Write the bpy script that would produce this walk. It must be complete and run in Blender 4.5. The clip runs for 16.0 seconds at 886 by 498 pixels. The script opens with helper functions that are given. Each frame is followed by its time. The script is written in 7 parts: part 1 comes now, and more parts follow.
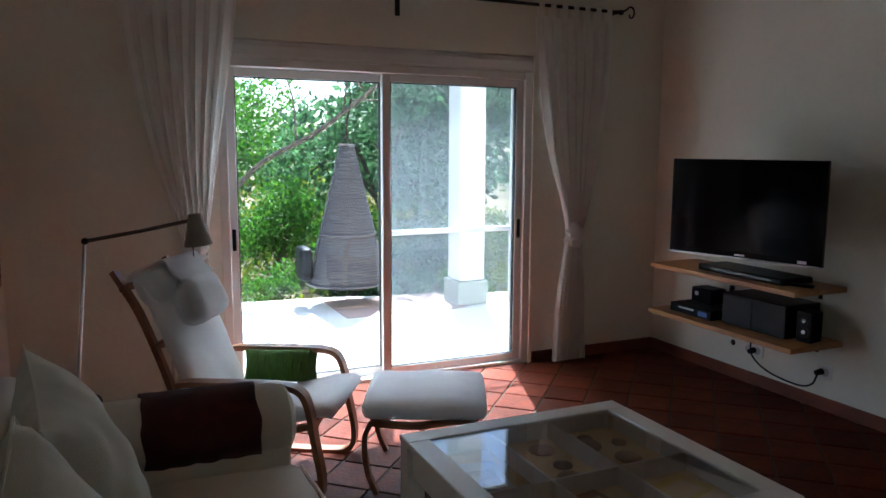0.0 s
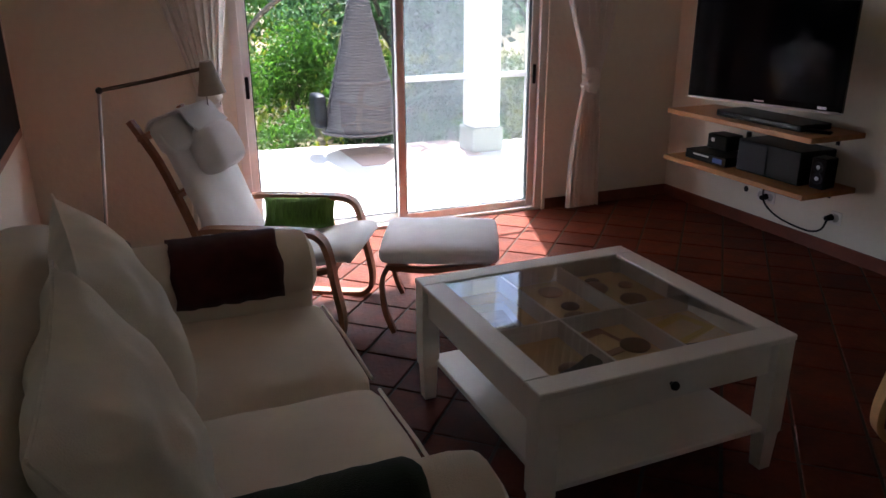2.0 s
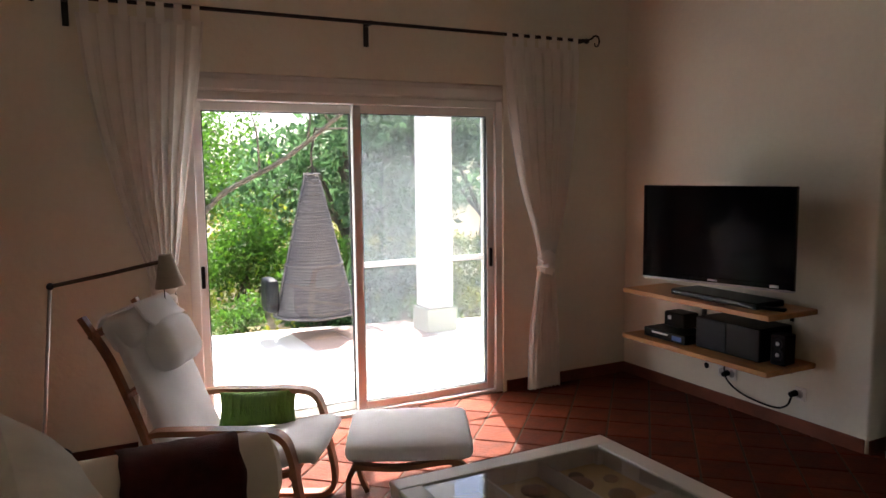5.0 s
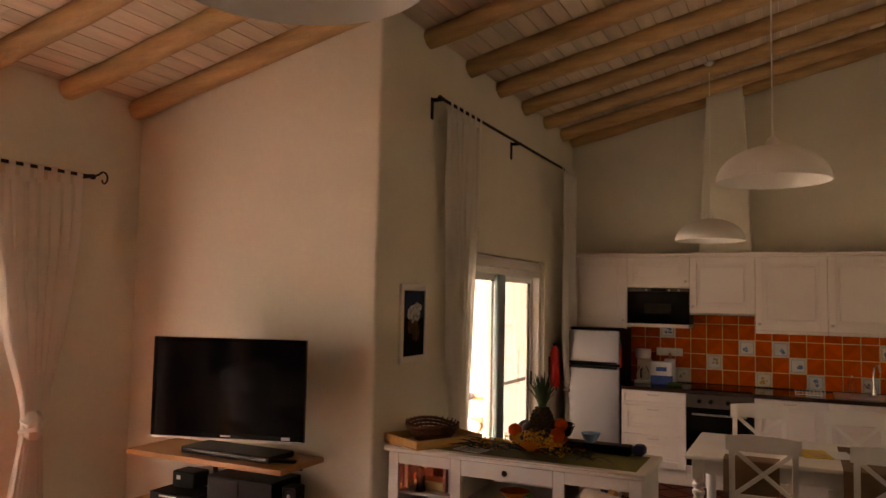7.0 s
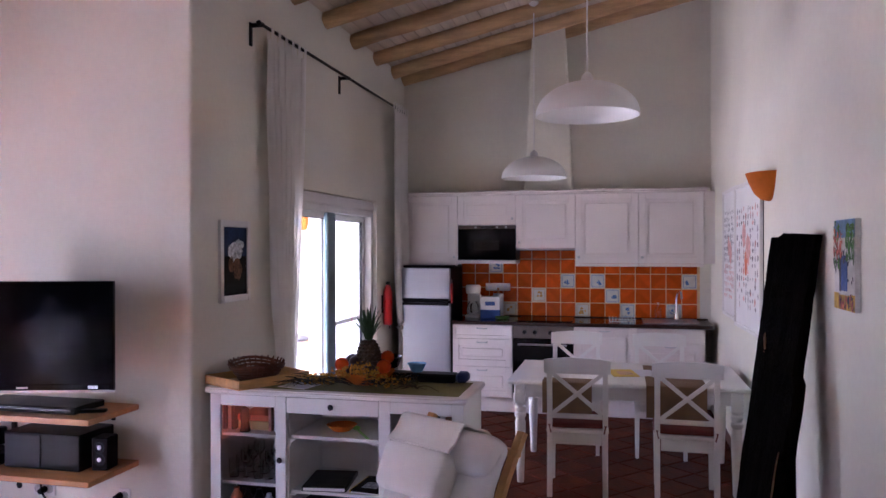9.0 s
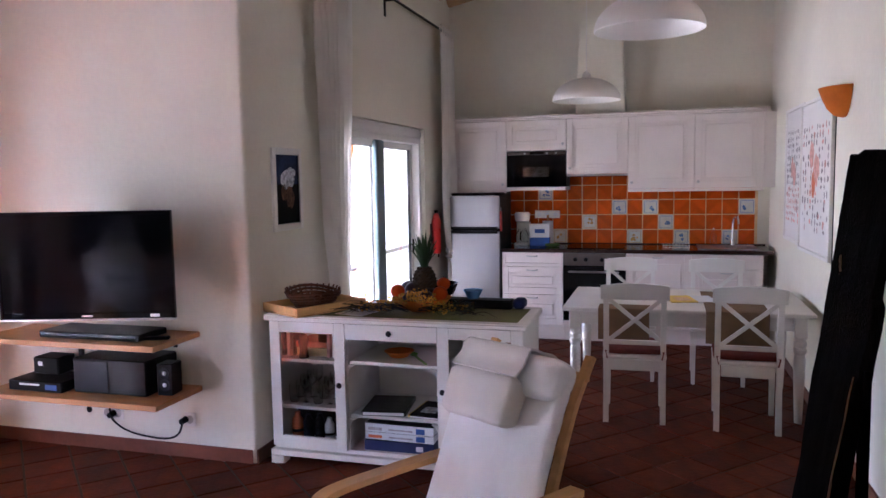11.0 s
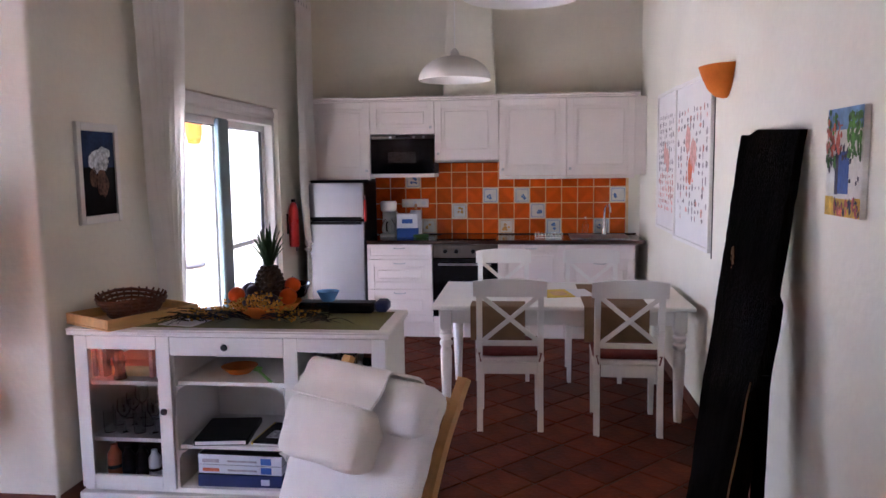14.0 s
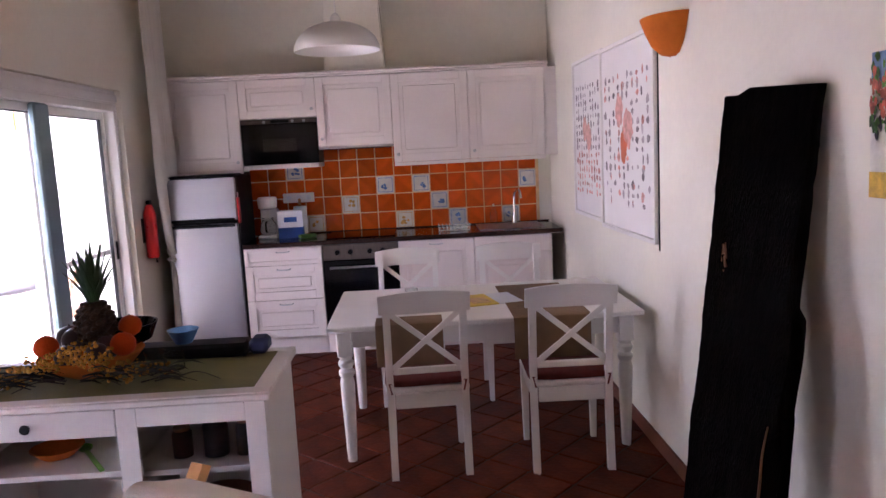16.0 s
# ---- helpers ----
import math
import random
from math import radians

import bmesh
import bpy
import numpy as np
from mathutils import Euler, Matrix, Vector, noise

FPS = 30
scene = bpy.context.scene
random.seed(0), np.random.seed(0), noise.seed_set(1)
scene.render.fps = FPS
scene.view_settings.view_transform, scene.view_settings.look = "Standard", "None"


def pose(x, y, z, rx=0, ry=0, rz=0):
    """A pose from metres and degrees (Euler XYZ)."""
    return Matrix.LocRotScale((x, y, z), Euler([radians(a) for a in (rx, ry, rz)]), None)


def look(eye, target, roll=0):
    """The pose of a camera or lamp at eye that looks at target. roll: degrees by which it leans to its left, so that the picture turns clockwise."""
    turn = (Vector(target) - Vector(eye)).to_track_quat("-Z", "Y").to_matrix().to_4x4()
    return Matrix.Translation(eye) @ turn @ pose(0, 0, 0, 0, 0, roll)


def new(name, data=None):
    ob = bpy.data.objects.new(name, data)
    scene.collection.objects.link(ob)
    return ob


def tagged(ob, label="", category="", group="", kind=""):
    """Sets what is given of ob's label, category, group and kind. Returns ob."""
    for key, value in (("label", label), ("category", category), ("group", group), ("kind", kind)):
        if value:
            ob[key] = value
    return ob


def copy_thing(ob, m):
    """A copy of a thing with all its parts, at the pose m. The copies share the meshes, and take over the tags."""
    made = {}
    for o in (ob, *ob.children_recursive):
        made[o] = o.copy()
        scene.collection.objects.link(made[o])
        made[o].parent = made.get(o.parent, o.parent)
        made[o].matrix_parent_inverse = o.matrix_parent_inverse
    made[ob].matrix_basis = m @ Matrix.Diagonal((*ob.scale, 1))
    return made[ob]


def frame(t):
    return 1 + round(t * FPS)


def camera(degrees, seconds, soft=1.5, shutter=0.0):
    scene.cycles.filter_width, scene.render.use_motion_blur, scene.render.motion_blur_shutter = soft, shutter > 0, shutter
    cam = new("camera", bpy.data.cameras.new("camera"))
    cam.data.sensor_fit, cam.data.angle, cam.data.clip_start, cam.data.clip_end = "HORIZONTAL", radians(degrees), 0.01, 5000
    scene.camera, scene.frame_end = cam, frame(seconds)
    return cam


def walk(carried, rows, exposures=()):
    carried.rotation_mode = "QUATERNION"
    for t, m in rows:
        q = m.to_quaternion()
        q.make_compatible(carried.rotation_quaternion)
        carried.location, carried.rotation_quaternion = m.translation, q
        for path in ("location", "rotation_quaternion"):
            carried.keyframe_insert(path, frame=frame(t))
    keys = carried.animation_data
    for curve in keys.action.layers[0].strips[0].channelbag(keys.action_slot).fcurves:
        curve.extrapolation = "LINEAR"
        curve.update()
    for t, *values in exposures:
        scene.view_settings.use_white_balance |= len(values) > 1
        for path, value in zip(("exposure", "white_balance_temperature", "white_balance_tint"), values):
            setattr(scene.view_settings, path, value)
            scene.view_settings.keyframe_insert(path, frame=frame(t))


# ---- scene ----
PATH = [
    (0, (-3.905, -2.417, 1.516), (-3.089, -0.611, 1.247), 0.3),
    (0.5, (-3.903, -2.434, 1.523), (-3.115, -0.65, 1.08), 0.2),
    (1, (-3.904, -2.435, 1.527), (-3.136, -0.688, 0.93), -0.1),
    (1.5, (-3.91, -2.448, 1.528), (-3.16, -0.717, 0.865), -0.3),
    (2, (-3.913, -2.463, 1.533), (-3.175, -0.728, 0.866), -0.2),
    (2.5, (-3.896, -2.448, 1.526), (-3.178, -0.703, 0.864), -0.4),
    (3, (-3.89, -2.431, 1.524), (-3.193, -0.677, 0.864), -0.1),
    (3.2, (-3.881, -2.419, 1.518), (-3.193, -0.66, 0.86), -0.0),
    (5.3, (-3.975, -2.316, 1.599), (-2.93, -0.616, 1.46), -0.2),
    (5.5, (-3.965, -2.302, 1.611), (-2.799, -0.68, 1.511), -0.3),
    (6, (-4.05, -2.184, 1.608), (-2.595, -0.812, 1.596), -0.0),
    (6.5, (-3.988, -2.2, 1.667), (-2.337, -1.074, 1.725), 0.1),
    (7, (-3.917, -2.172, 1.712), (-2.117, -1.31, 1.844), 1.1),
    (7.5, (-3.872, -2.214, 1.701), (-1.995, -1.555, 1.898), 1.1),
    (8, (-3.854, -2.243, 1.665), (-1.938, -1.697, 1.833), 0.5),
    (8.5, (-3.833, -2.249, 1.651), (-1.899, -1.746, 1.731), 0.1),
    (9, (-3.814, -2.24, 1.633), (-1.869, -1.775, 1.628), -0.1),
    (9.5, (-3.794, -2.205, 1.618), (-1.841, -1.781, 1.544), -0.3),
    (10, (-3.779, -2.188, 1.608), (-1.834, -1.74, 1.487), -0.2),
    (10.2, (-3.757, -2.139, 1.605), (-1.823, -1.648, 1.472), -0.5),
    (12.3, (-3.762, -2.13, 1.596), (-1.863, -1.539, 1.39), -1.1),
    (12.5, (-3.764, -2.152, 1.599), (-1.851, -1.609, 1.385), -1.1),
    (13, (-3.584, -2.146, 1.568), (-1.642, -1.718, 1.351), -1.0),
    (13.5, (-3.387, -2.158, 1.563), (-1.429, -1.817, 1.347), -1.0),
    (14, (-3.189, -2.074, 1.565), (-1.215, -1.844, 1.344), -0.7),
    (14.5, (-2.997, -2.007, 1.566), (-1.016, -1.868, 1.333), -0.7),
    (15, (-2.785, -1.998, 1.555), (-0.801, -1.919, 1.309), -1.3),
    (15.5, (-2.551, -1.998, 1.551), (-0.567, -1.976, 1.295), -2.1),
    (16, (-2.31, -1.954, 1.559), (-0.329, -2.019, 1.292), -2.9),
]
cam = camera(61.5, 16.0, soft=1.5)
EXPOSURE = [
    (0.0, 1.93, 5150, 4), (1.5, 2.05, 5700, 14), (3.2, 2.12, 5700, 16), (5.5, 2.27, 7000, 15), (6.0, 2.12, 7700, 21), (6.5, 2.12, 8600, 26), (7.0, 2.9, 9700, 33), (7.5, 3.52, 7300, 37), (8.0, 3.78, 5950, 42), (9.0, 3.82, 5200, 37), (12.5, 4.11, 5300, 27), (14.0, 4.14, 5350, 29), (16.0, 4.04, 5600, 38),
]
walk(cam, [(t, look(eye, target, roll)) for t, eye, target, roll in PATH], EXPOSURE)


# ---- light ----
SUN = Vector((0.34, 0.94, 0.0)).normalized()
ELEV = radians(58)
world = bpy.data.worlds.new("sky")
scene.world = world
world.use_nodes = True
wn = world.node_tree
sky = wn.nodes.new("ShaderNodeTexSky")
sky.sky_type = "NISHITA"
sky.sun_disc = False
sky.sun_elevation = ELEV
sky.sun_rotation = math.atan2(SUN.x, SUN.y)
sky.air_density, sky.dust_density = 1.0, 1.5
wn.links.new(sky.outputs[0], wn.nodes["Background"].inputs[0])
wn.nodes["Background"].inputs[1].default_value = 0.11
sun = new("sun", bpy.data.lights.new("sun", "SUN"))
sun.data.energy, sun.data.angle, sun.data.color = 5.0, radians(0.6), (1.0, 0.95, 0.87)
# added area lamp in place of open courtyard daylight before the kitchen door
court = new("courtyard_fill_lamp", bpy.data.lights.new("courtyard_fill_lamp", "AREA"))
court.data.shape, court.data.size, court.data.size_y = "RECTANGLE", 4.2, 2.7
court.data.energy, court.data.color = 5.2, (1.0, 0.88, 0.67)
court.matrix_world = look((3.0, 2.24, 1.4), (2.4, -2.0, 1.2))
sun.matrix_world = look(SUN * math.cos(ELEV) * 20 + Vector((-2, 2, math.sin(ELEV) * 20)), (-2, 2, 0))


# ---- materials ----
def mat(name, col, rough=0.5, metal=0.0, var=0.12, scale=6.0, bump=0.1, bscale=80.0, rand=0.0, spec=0.5, stretch=None,
        island=False, coat=0.0, sheen=0.0):
    m = bpy.data.materials.new(name)
    m.use_nodes = True
    nt = m.node_tree
    N, L = nt.nodes, nt.links
    p = N["Principled BSDF"]
    tc = N.new("ShaderNodeTexCoord")
    mp = N.new("ShaderNodeMapping")
    L.new(tc.outputs["Object"], mp.inputs[0])
    if stretch:
        mp.inputs["Scale"].default_value = stretch
    n1 = N.new("ShaderNodeTexNoise")
    n1.inputs["Scale"].default_value, n1.inputs["Detail"].default_value = scale, 4
    n2 = N.new("ShaderNodeTexNoise")
    n2.inputs["Scale"].default_value, n2.inputs["Detail"].default_value = bscale, 3
    L.new(mp.outputs[0], n1.inputs["Vector"])
    L.new(mp.outputs[0], n2.inputs["Vector"])
    ramp = N.new("ShaderNodeValToRGB")
    e = ramp.color_ramp.elements
    e[0].position, e[1].position = 0.3, 0.7
    e[0].color = (*[max(0, c * (1 - var)) for c in col], 1)
    e[1].color = (*[min(1, c * (1 + var)) for c in col], 1)
    mixf = N.new("ShaderNodeMath")
    mixf.operation = "MULTIPLY_ADD"
    L.new(n2.outputs[0], mixf.inputs[0])
    mixf.inputs[1].default_value = 0.3
    sub = N.new("ShaderNodeMath")
    sub.operation = "MULTIPLY_ADD"
    L.new(n1.outputs[0], sub.inputs[0])
    sub.inputs[1].default_value, sub.inputs[2].default_value = 0.85, -0.08
    L.new(sub.outputs[0], mixf.inputs[2])
    L.new(mixf.outputs[0], ramp.inputs[0])
    out = ramp.outputs[0]
    if rand or island:
        hsv = N.new("ShaderNodeHueSaturation")
        src = N.new("ShaderNodeNewGeometry").outputs["Random Per Island"] if island else N.new("ShaderNodeObjectInfo").outputs["Random"]
        r = N.new("ShaderNodeMapRange")
        r.inputs["To Min"].default_value, r.inputs["To Max"].default_value = 1 - rand, 1 + rand
        L.new(src, r.inputs[0])
        L.new(r.outputs[0], hsv.inputs["Value"])
        L.new(out, hsv.inputs["Color"])
        out = hsv.outputs[0]
    L.new(out, p.inputs["Base Color"])
    rr = N.new("ShaderNodeMapRange")
    rr.inputs["To Min"].default_value, rr.inputs["To Max"].default_value = max(0.02, rough - 0.08), min(1, rough + 0.08)
    L.new(n1.outputs[0], rr.inputs[0])
    L.new(rr.outputs[0], p.inputs["Roughness"])
    p.inputs["Metallic"].default_value = metal
    p.inputs["Specular IOR Level"].default_value = spec
    p.inputs["Coat Weight"].default_value = coat
    p.inputs["Sheen Weight"].default_value = sheen
    if bump:
        b = N.new("ShaderNodeBump")
        b.inputs["Strength"].default_value, b.inputs["Distance"].default_value = bump, 0.01
        L.new(n2.outputs[0], b.inputs["Height"])
        L.new(b.outputs[0], p.inputs["Normal"])
    return m


def cloth(name, col, through_light=0.3, scale=300.0, rand=0.0):
    m = mat(name, col, 0.9, 0, 0.06, 5.0, 0.25, scale, rand, 0.2)
    nt = m.node_tree
    p, o = nt.nodes["Principled BSDF"], nt.nodes["Material Output"]
    t = nt.nodes.new("ShaderNodeBsdfTranslucent")
    t.inputs[0].default_value = (*col, 1)
    mix = nt.nodes.new("ShaderNodeMixShader")
    mix.inputs[0].default_value = through_light
    nt.links.new(p.outputs[0], mix.inputs[1])
    nt.links.new(t.outputs[0], mix.inputs[2])
    nt.links.new(mix.outputs[0], o.inputs[0])
    return m


def glass(name, col=(1, 1, 1), rough=0.0):
    m = bpy.data.materials.new(name)
    m.use_nodes = True
    p = m.node_tree.nodes["Principled BSDF"]
    p.inputs["Base Color"].default_value = (*col, 1)
    p.inputs["Transmission Weight"].default_value = 1
    p.inputs["Roughness"].default_value = rough
    p.inputs["IOR"].default_value = 1.45
    return m


def screen_mesh(name, col, cover):
    m = bpy.data.materials.new(name)
    m.use_nodes = True
    nt = m.node_tree
    p, o = nt.nodes["Principled BSDF"], nt.nodes["Material Output"]
    p.inputs["Base Color"].default_value = (*col, 1)
    p.inputs["Roughness"].default_value = 0.7
    t = nt.nodes.new("ShaderNodeBsdfTransparent")
    mix = nt.nodes.new("ShaderNodeMixShader")
    mix.inputs[0].default_value = cover
    nt.links.new(t.outputs[0], mix.inputs[1])
    nt.links.new(p.outputs[0], mix.inputs[2])
    nt.links.new(mix.outputs[0], o.inputs[0])
    return m


PLASTER = mat("cream_plaster", (0.80, 0.77, 0.665), 0.9, 0, 0.05, 1.3, 0.25, 30, spec=0.2)
PLASTER_OUT = mat("white_render", (0.82, 0.81, 0.78), 0.9, 0, 0.05, 2.0, 0.3, 40, spec=0.2)
TERRA = mat("terracotta_tile", (0.092, 0.019, 0.008), 0.55, 0, 0.4, 7.0, 0.25, 45, rand=0.3, spec=0.07)
GROUT = mat("dark_grout", (0.045, 0.026, 0.018), 0.9, 0, 0.3, 20, 0.4, 120)
SKIRT = mat("terracotta_skirting", (0.15, 0.040, 0.018), 0.4, 0, 0.25, 6, 0.15, 50, rand=0.15)
BOARD = mat("whitewashed_ceiling_board", (0.62, 0.52, 0.40), 0.75, 0, 0.16, 3.0, 0.25, 40, rand=0.1, stretch=(0.5, 5, 5), island=True)
BEAM = mat("pale_pine_beam", (0.52, 0.33, 0.16), 0.7, 0, 0.28, 3.0, 0.35, 30, rand=0.12, stretch=(6, 0.5, 6))
WHITE_WOOD = mat("white_painted_wood", (0.80, 0.78, 0.74), 0.42, 0, 0.04, 4.0, 0.06, 60, spec=0.4)
CREAM_WOOD = mat("cream_lacquered_front", (0.78, 0.71, 0.68), 0.4, 0, 0.03, 3.0, 0.05, 50, spec=0.4)
FRAME_ALU = mat("white_coated_aluminium", (0.78, 0.77, 0.74), 0.35, 0, 0.03, 5.0, 0.02, 60)
GREY_ALU = mat("grey_aluminium_profile", (0.22, 0.31, 0.35), 0.35, 0.4, 0.06, 5.0, 0.02, 60)
SEAL = mat("black_rubber_seal", (0.02, 0.02, 0.02), 0.6, 0, 0.1, 20, 0.05, 90)
IRON = mat("black_wrought_iron", (0.018, 0.018, 0.02), 0.5, 0.6, 0.2, 30, 0.2, 120)
BLACK = mat("black_plastic", (0.004, 0.004, 0.005), 0.4, 0, 0.2, 20, 0.05, 150, spec=0.15)
BLACK_GLOSS = mat("glossy_black_panel", (0.002, 0.002, 0.003), 0.06, 0, 0.1, 2, 0.0, 50, spec=0.2)
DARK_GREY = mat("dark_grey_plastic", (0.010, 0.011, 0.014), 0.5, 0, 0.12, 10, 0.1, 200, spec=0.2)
STEEL = mat("brushed_steel", (0.55, 0.55, 0.56), 0.3, 0.9, 0.06, 8, 0.04, 90, stretch=(1, 12, 1))
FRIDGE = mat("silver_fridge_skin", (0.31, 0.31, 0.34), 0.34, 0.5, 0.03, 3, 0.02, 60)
CHROME = mat("chrome", (0.8, 0.8, 0.8), 0.08, 1, 0.02, 5, 0, 50)
PINE = mat("oiled_pine_shelf", (0.45, 0.21, 0.07), 0.45, 0, 0.22, 4, 0.12, 60, stretch=(6, 0.7, 6))
BIRCH = mat("golden_bent_birch", (0.62, 0.34, 0.12), 0.4, 0, 0.14, 5, 0.08, 70, stretch=(1, 5, 5))
BIRCH_DARK = mat("reddish_stained_beech", (0.30, 0.12, 0.05), 0.4, 0, 0.2, 5, 0.08, 70, stretch=(1, 5, 5))
WHITE_CLOTH = mat("white_cotton_cover", (0.86, 0.86, 0.87), 0.95, 0, 0.05, 9, 0.35, 250, spec=0.15, sheen=0.2)
CREAM_CLOTH = mat("cream_sofa_cotton", (0.80, 0.70, 0.57), 0.95, 0, 0.06, 7, 0.4, 260, spec=0.15, sheen=0.2)
IVORY_CLOTH = mat("ivory_cotton", (0.84, 0.81, 0.77), 0.95, 0, 0.05, 9, 0.35, 260, spec=0.15, sheen=0.2)
LINEN = mat("natural_linen", (0.76, 0.71, 0.60), 0.95, 0, 0.08, 9, 0.4, 300, spec=0.1, sheen=0.2)
RED_CLOTH = mat("dark_red_wool_throw", (0.075, 0.014, 0.012), 0.95, 0, 0.25, 20, 0.6, 300, spec=0.1, sheen=0.15)
GREEN_CLOTH = mat("dark_green_wool_throw", (0.012, 0.03, 0.012), 0.95, 0, 0.3, 20, 0.6, 300, spec=0.1, sheen=0.15)
GREEN_PILLOW = mat("green_ribbed_pillow", (0.10, 0.20, 0.035), 0.9, 0, 0.3, 18, 0.7, 60, stretch=(5, 1, 1))
BROWN_CLOTH = mat("brown_linen_runner", (0.20, 0.12, 0.06), 0.95, 0, 0.15, 10, 0.4, 300)
RED_PAD = mat("dark_red_seat_pad", (0.15, 0.025, 0.018), 0.9, 0, 0.2, 12, 0.4, 200)
CURTAIN = cloth("white_curtain_cotton", (0.88, 0.86, 0.82), 0.42)
SHADE = mat("white_enamel_shade", (0.82, 0.81, 0.78), 0.35, 0, 0.03, 4, 0.02, 60)
CLAY = mat("orange_terracotta_bowl", (0.56, 0.145, 0.014), 0.85, 0, 0.12, 8, 0.2, 60, spec=0.15)
OLD_WOOD = mat("charred_old_timber", (0.0035, 0.0026, 0.0024), 0.95, 0, 0.7, 6, 0.9, 28, stretch=(8, 8, 1), spec=0.015)
RAW_WOOD = mat("raw_split_wood", (0.22, 0.10, 0.035), 0.8, 0, 0.4, 8, 0.6, 40)
GRANITE = mat("dark_red_granite", (0.045, 0.02, 0.016), 0.12, 0, 0.8, 70, 0.02, 160)
TILE_ORANGE = mat("orange_glazed_tile", (0.58, 0.09, 0.003), 0.14, 0, 0.18, 6, 0.15, 12, rand=0.16, spec=0.3)
TILE_WHITE = mat("white_painted_tile", (0.72, 0.70, 0.64), 0.2, 0, 0.06, 8, 0.1, 14)
TILE_GROUT = mat("yellow_grout", (0.78, 0.56, 0.30), 0.9, 0, 0.15, 20, 0.2, 100)
BLUE_PAINT = mat("blue_glaze_paint", (0.10, 0.20, 0.45), 0.3, 0, 0.3, 30, 0, 90)
OCHRE_PAINT = mat("ochre_glaze_paint", (0.55, 0.30, 0.06), 0.3, 0, 0.3, 30, 0, 90)
OLIVE_MAT = mat("olive_woven_runner", (0.20, 0.19, 0.07), 0.8, 0, 0.12, 12, 0.5, 220)
WICKER = mat("dark_wicker", (0.11, 0.03, 0.01), 0.6, 0, 0.35, 30, 0.3, 90, rand=0.2)
GREY_WICKER = mat("grey_woven_rattan", (0.10, 0.09, 0.095), 0.7, 0, 0.2, 20, 0.4, 90)
TRAY_WOOD = mat("light_wood_tray", (0.72, 0.42, 0.16), 0.5, 0, 0.15, 5, 0.1, 60, stretch=(1, 6, 6))
ORANGE_FRUIT = mat("orange_peel", (0.52, 0.062, 0.002), 0.6, 0, 0.15, 10, 0.3, 160, spec=0.12)
DARK_FRUIT = mat("dark_purple_fruit", (0.03, 0.012, 0.02), 0.35, 0, 0.3, 10, 0.1, 90)
PINEAPPLE = mat("pineapple_rind", (0.040, 0.019, 0.006), 0.7, 0, 0.6, 25, 0.5, 60)
PINE_LEAF = mat("pineapple_leaf", (0.028, 0.07, 0.022), 0.6, 0, 0.3, 12, 0.1, 60)
BERRY = mat("yellow_dried_berries", (0.46, 0.21, 0.008), 0.7, 0, 0.3, 30, 0.1, 90, rand=0.2, island=True)
TWIG = mat("dark_dried_twig", (0.03, 0.02, 0.012), 0.8, 0, 0.3, 30, 0.3, 90)
RED_PLASTIC = mat("red_enamel", (0.60, 0.02, 0.015), 0.3, 0, 0.06, 6, 0.02, 60)
BLUE_BOX = mat("blue_carton", (0.03, 0.10, 0.38), 0.5, 0, 0.1, 8, 0.05, 60)
NAVY = mat("navy_carton", (0.015, 0.025, 0.10), 0.5, 0, 0.1, 8, 0.05, 60)
WHITE_CARD = mat("white_card", (0.72, 0.73, 0.76), 0.55, 0, 0.04, 8, 0.04, 60)
RED_CARD = mat("orange_print", (0.62, 0.14, 0.05), 0.6, 0, 0.15, 12, 0.04, 60)
PAPER = mat("poster_paper", (0.78, 0.76, 0.75), 0.7, 0, 0.03, 4, 0.04, 60)
YELLOW_PRINT = mat("yellow_print", (0.70, 0.50, 0.05), 0.5, 0, 0.1, 9, 0.02, 60)
PINK_PRINT = mat("dusty_red_print", (0.55, 0.26, 0.22), 0.7, 0, 0.5, 40, 0.02, 60, rand=0.35, island=True)
ROSE_PRINT = mat("pale_rose_print", (0.66, 0.36, 0.32), 0.7, 0, 0.3, 25, 0.02, 60)
GREY_PRINT = mat("slate_print", (0.30, 0.27, 0.28), 0.7, 0, 0.3, 30, 0.02, 60, rand=0.5, island=True)
PHOTO_DARK = mat("dark_photo_print", (0.004, 0.0035, 0.005), 0.6, 0, 0.7, 9, 0.0, 60, spec=0.08)
PHOTO_SKY = mat("deep_blue_photo_print", (0.02, 0.035, 0.09), 0.6, 0, 0.5, 12, 0.0, 60, spec=0.1)
PHOTO_LIGHT = mat("pale_photo_print", (0.50, 0.52, 0.55), 0.6, 0, 0.6, 30, 0.0, 60, spec=0.1)
PHOTO_RED = mat("reddish_photo_print", (0.10, 0.05, 0.03), 0.6, 0, 0.7, 30, 0.0, 60, spec=0.1)
CANVAS_SKY = mat("painted_sky", (0.16, 0.28, 0.50), 0.6, 0, 0.25, 25, 0.3, 60)
CANVAS_GREEN = mat("painted_foliage", (0.05, 0.15, 0.018), 0.6, 0, 0.5, 30, 0.5, 60, rand=0.5, island=True)
CANVAS_BLUE = mat("painted_blue_door", (0.012, 0.06, 0.28), 0.5, 0, 0.3, 20, 0.4, 60)
CANVAS_YELLOW = mat("painted_yellow_ground", (0.60, 0.36, 0.03), 0.6, 0, 0.3, 30, 0.4, 60)
CANVAS_PINK = mat("painted_blossom", (0.42, 0.10, 0.06), 0.6, 0, 0.4, 30, 0.4, 60, rand=0.5, island=True)
CANVAS_DARK = mat("painted_shadow", (0.035, 0.03, 0.05), 0.6, 0, 0.4, 30, 0.4, 60, rand=0.5, island=True)
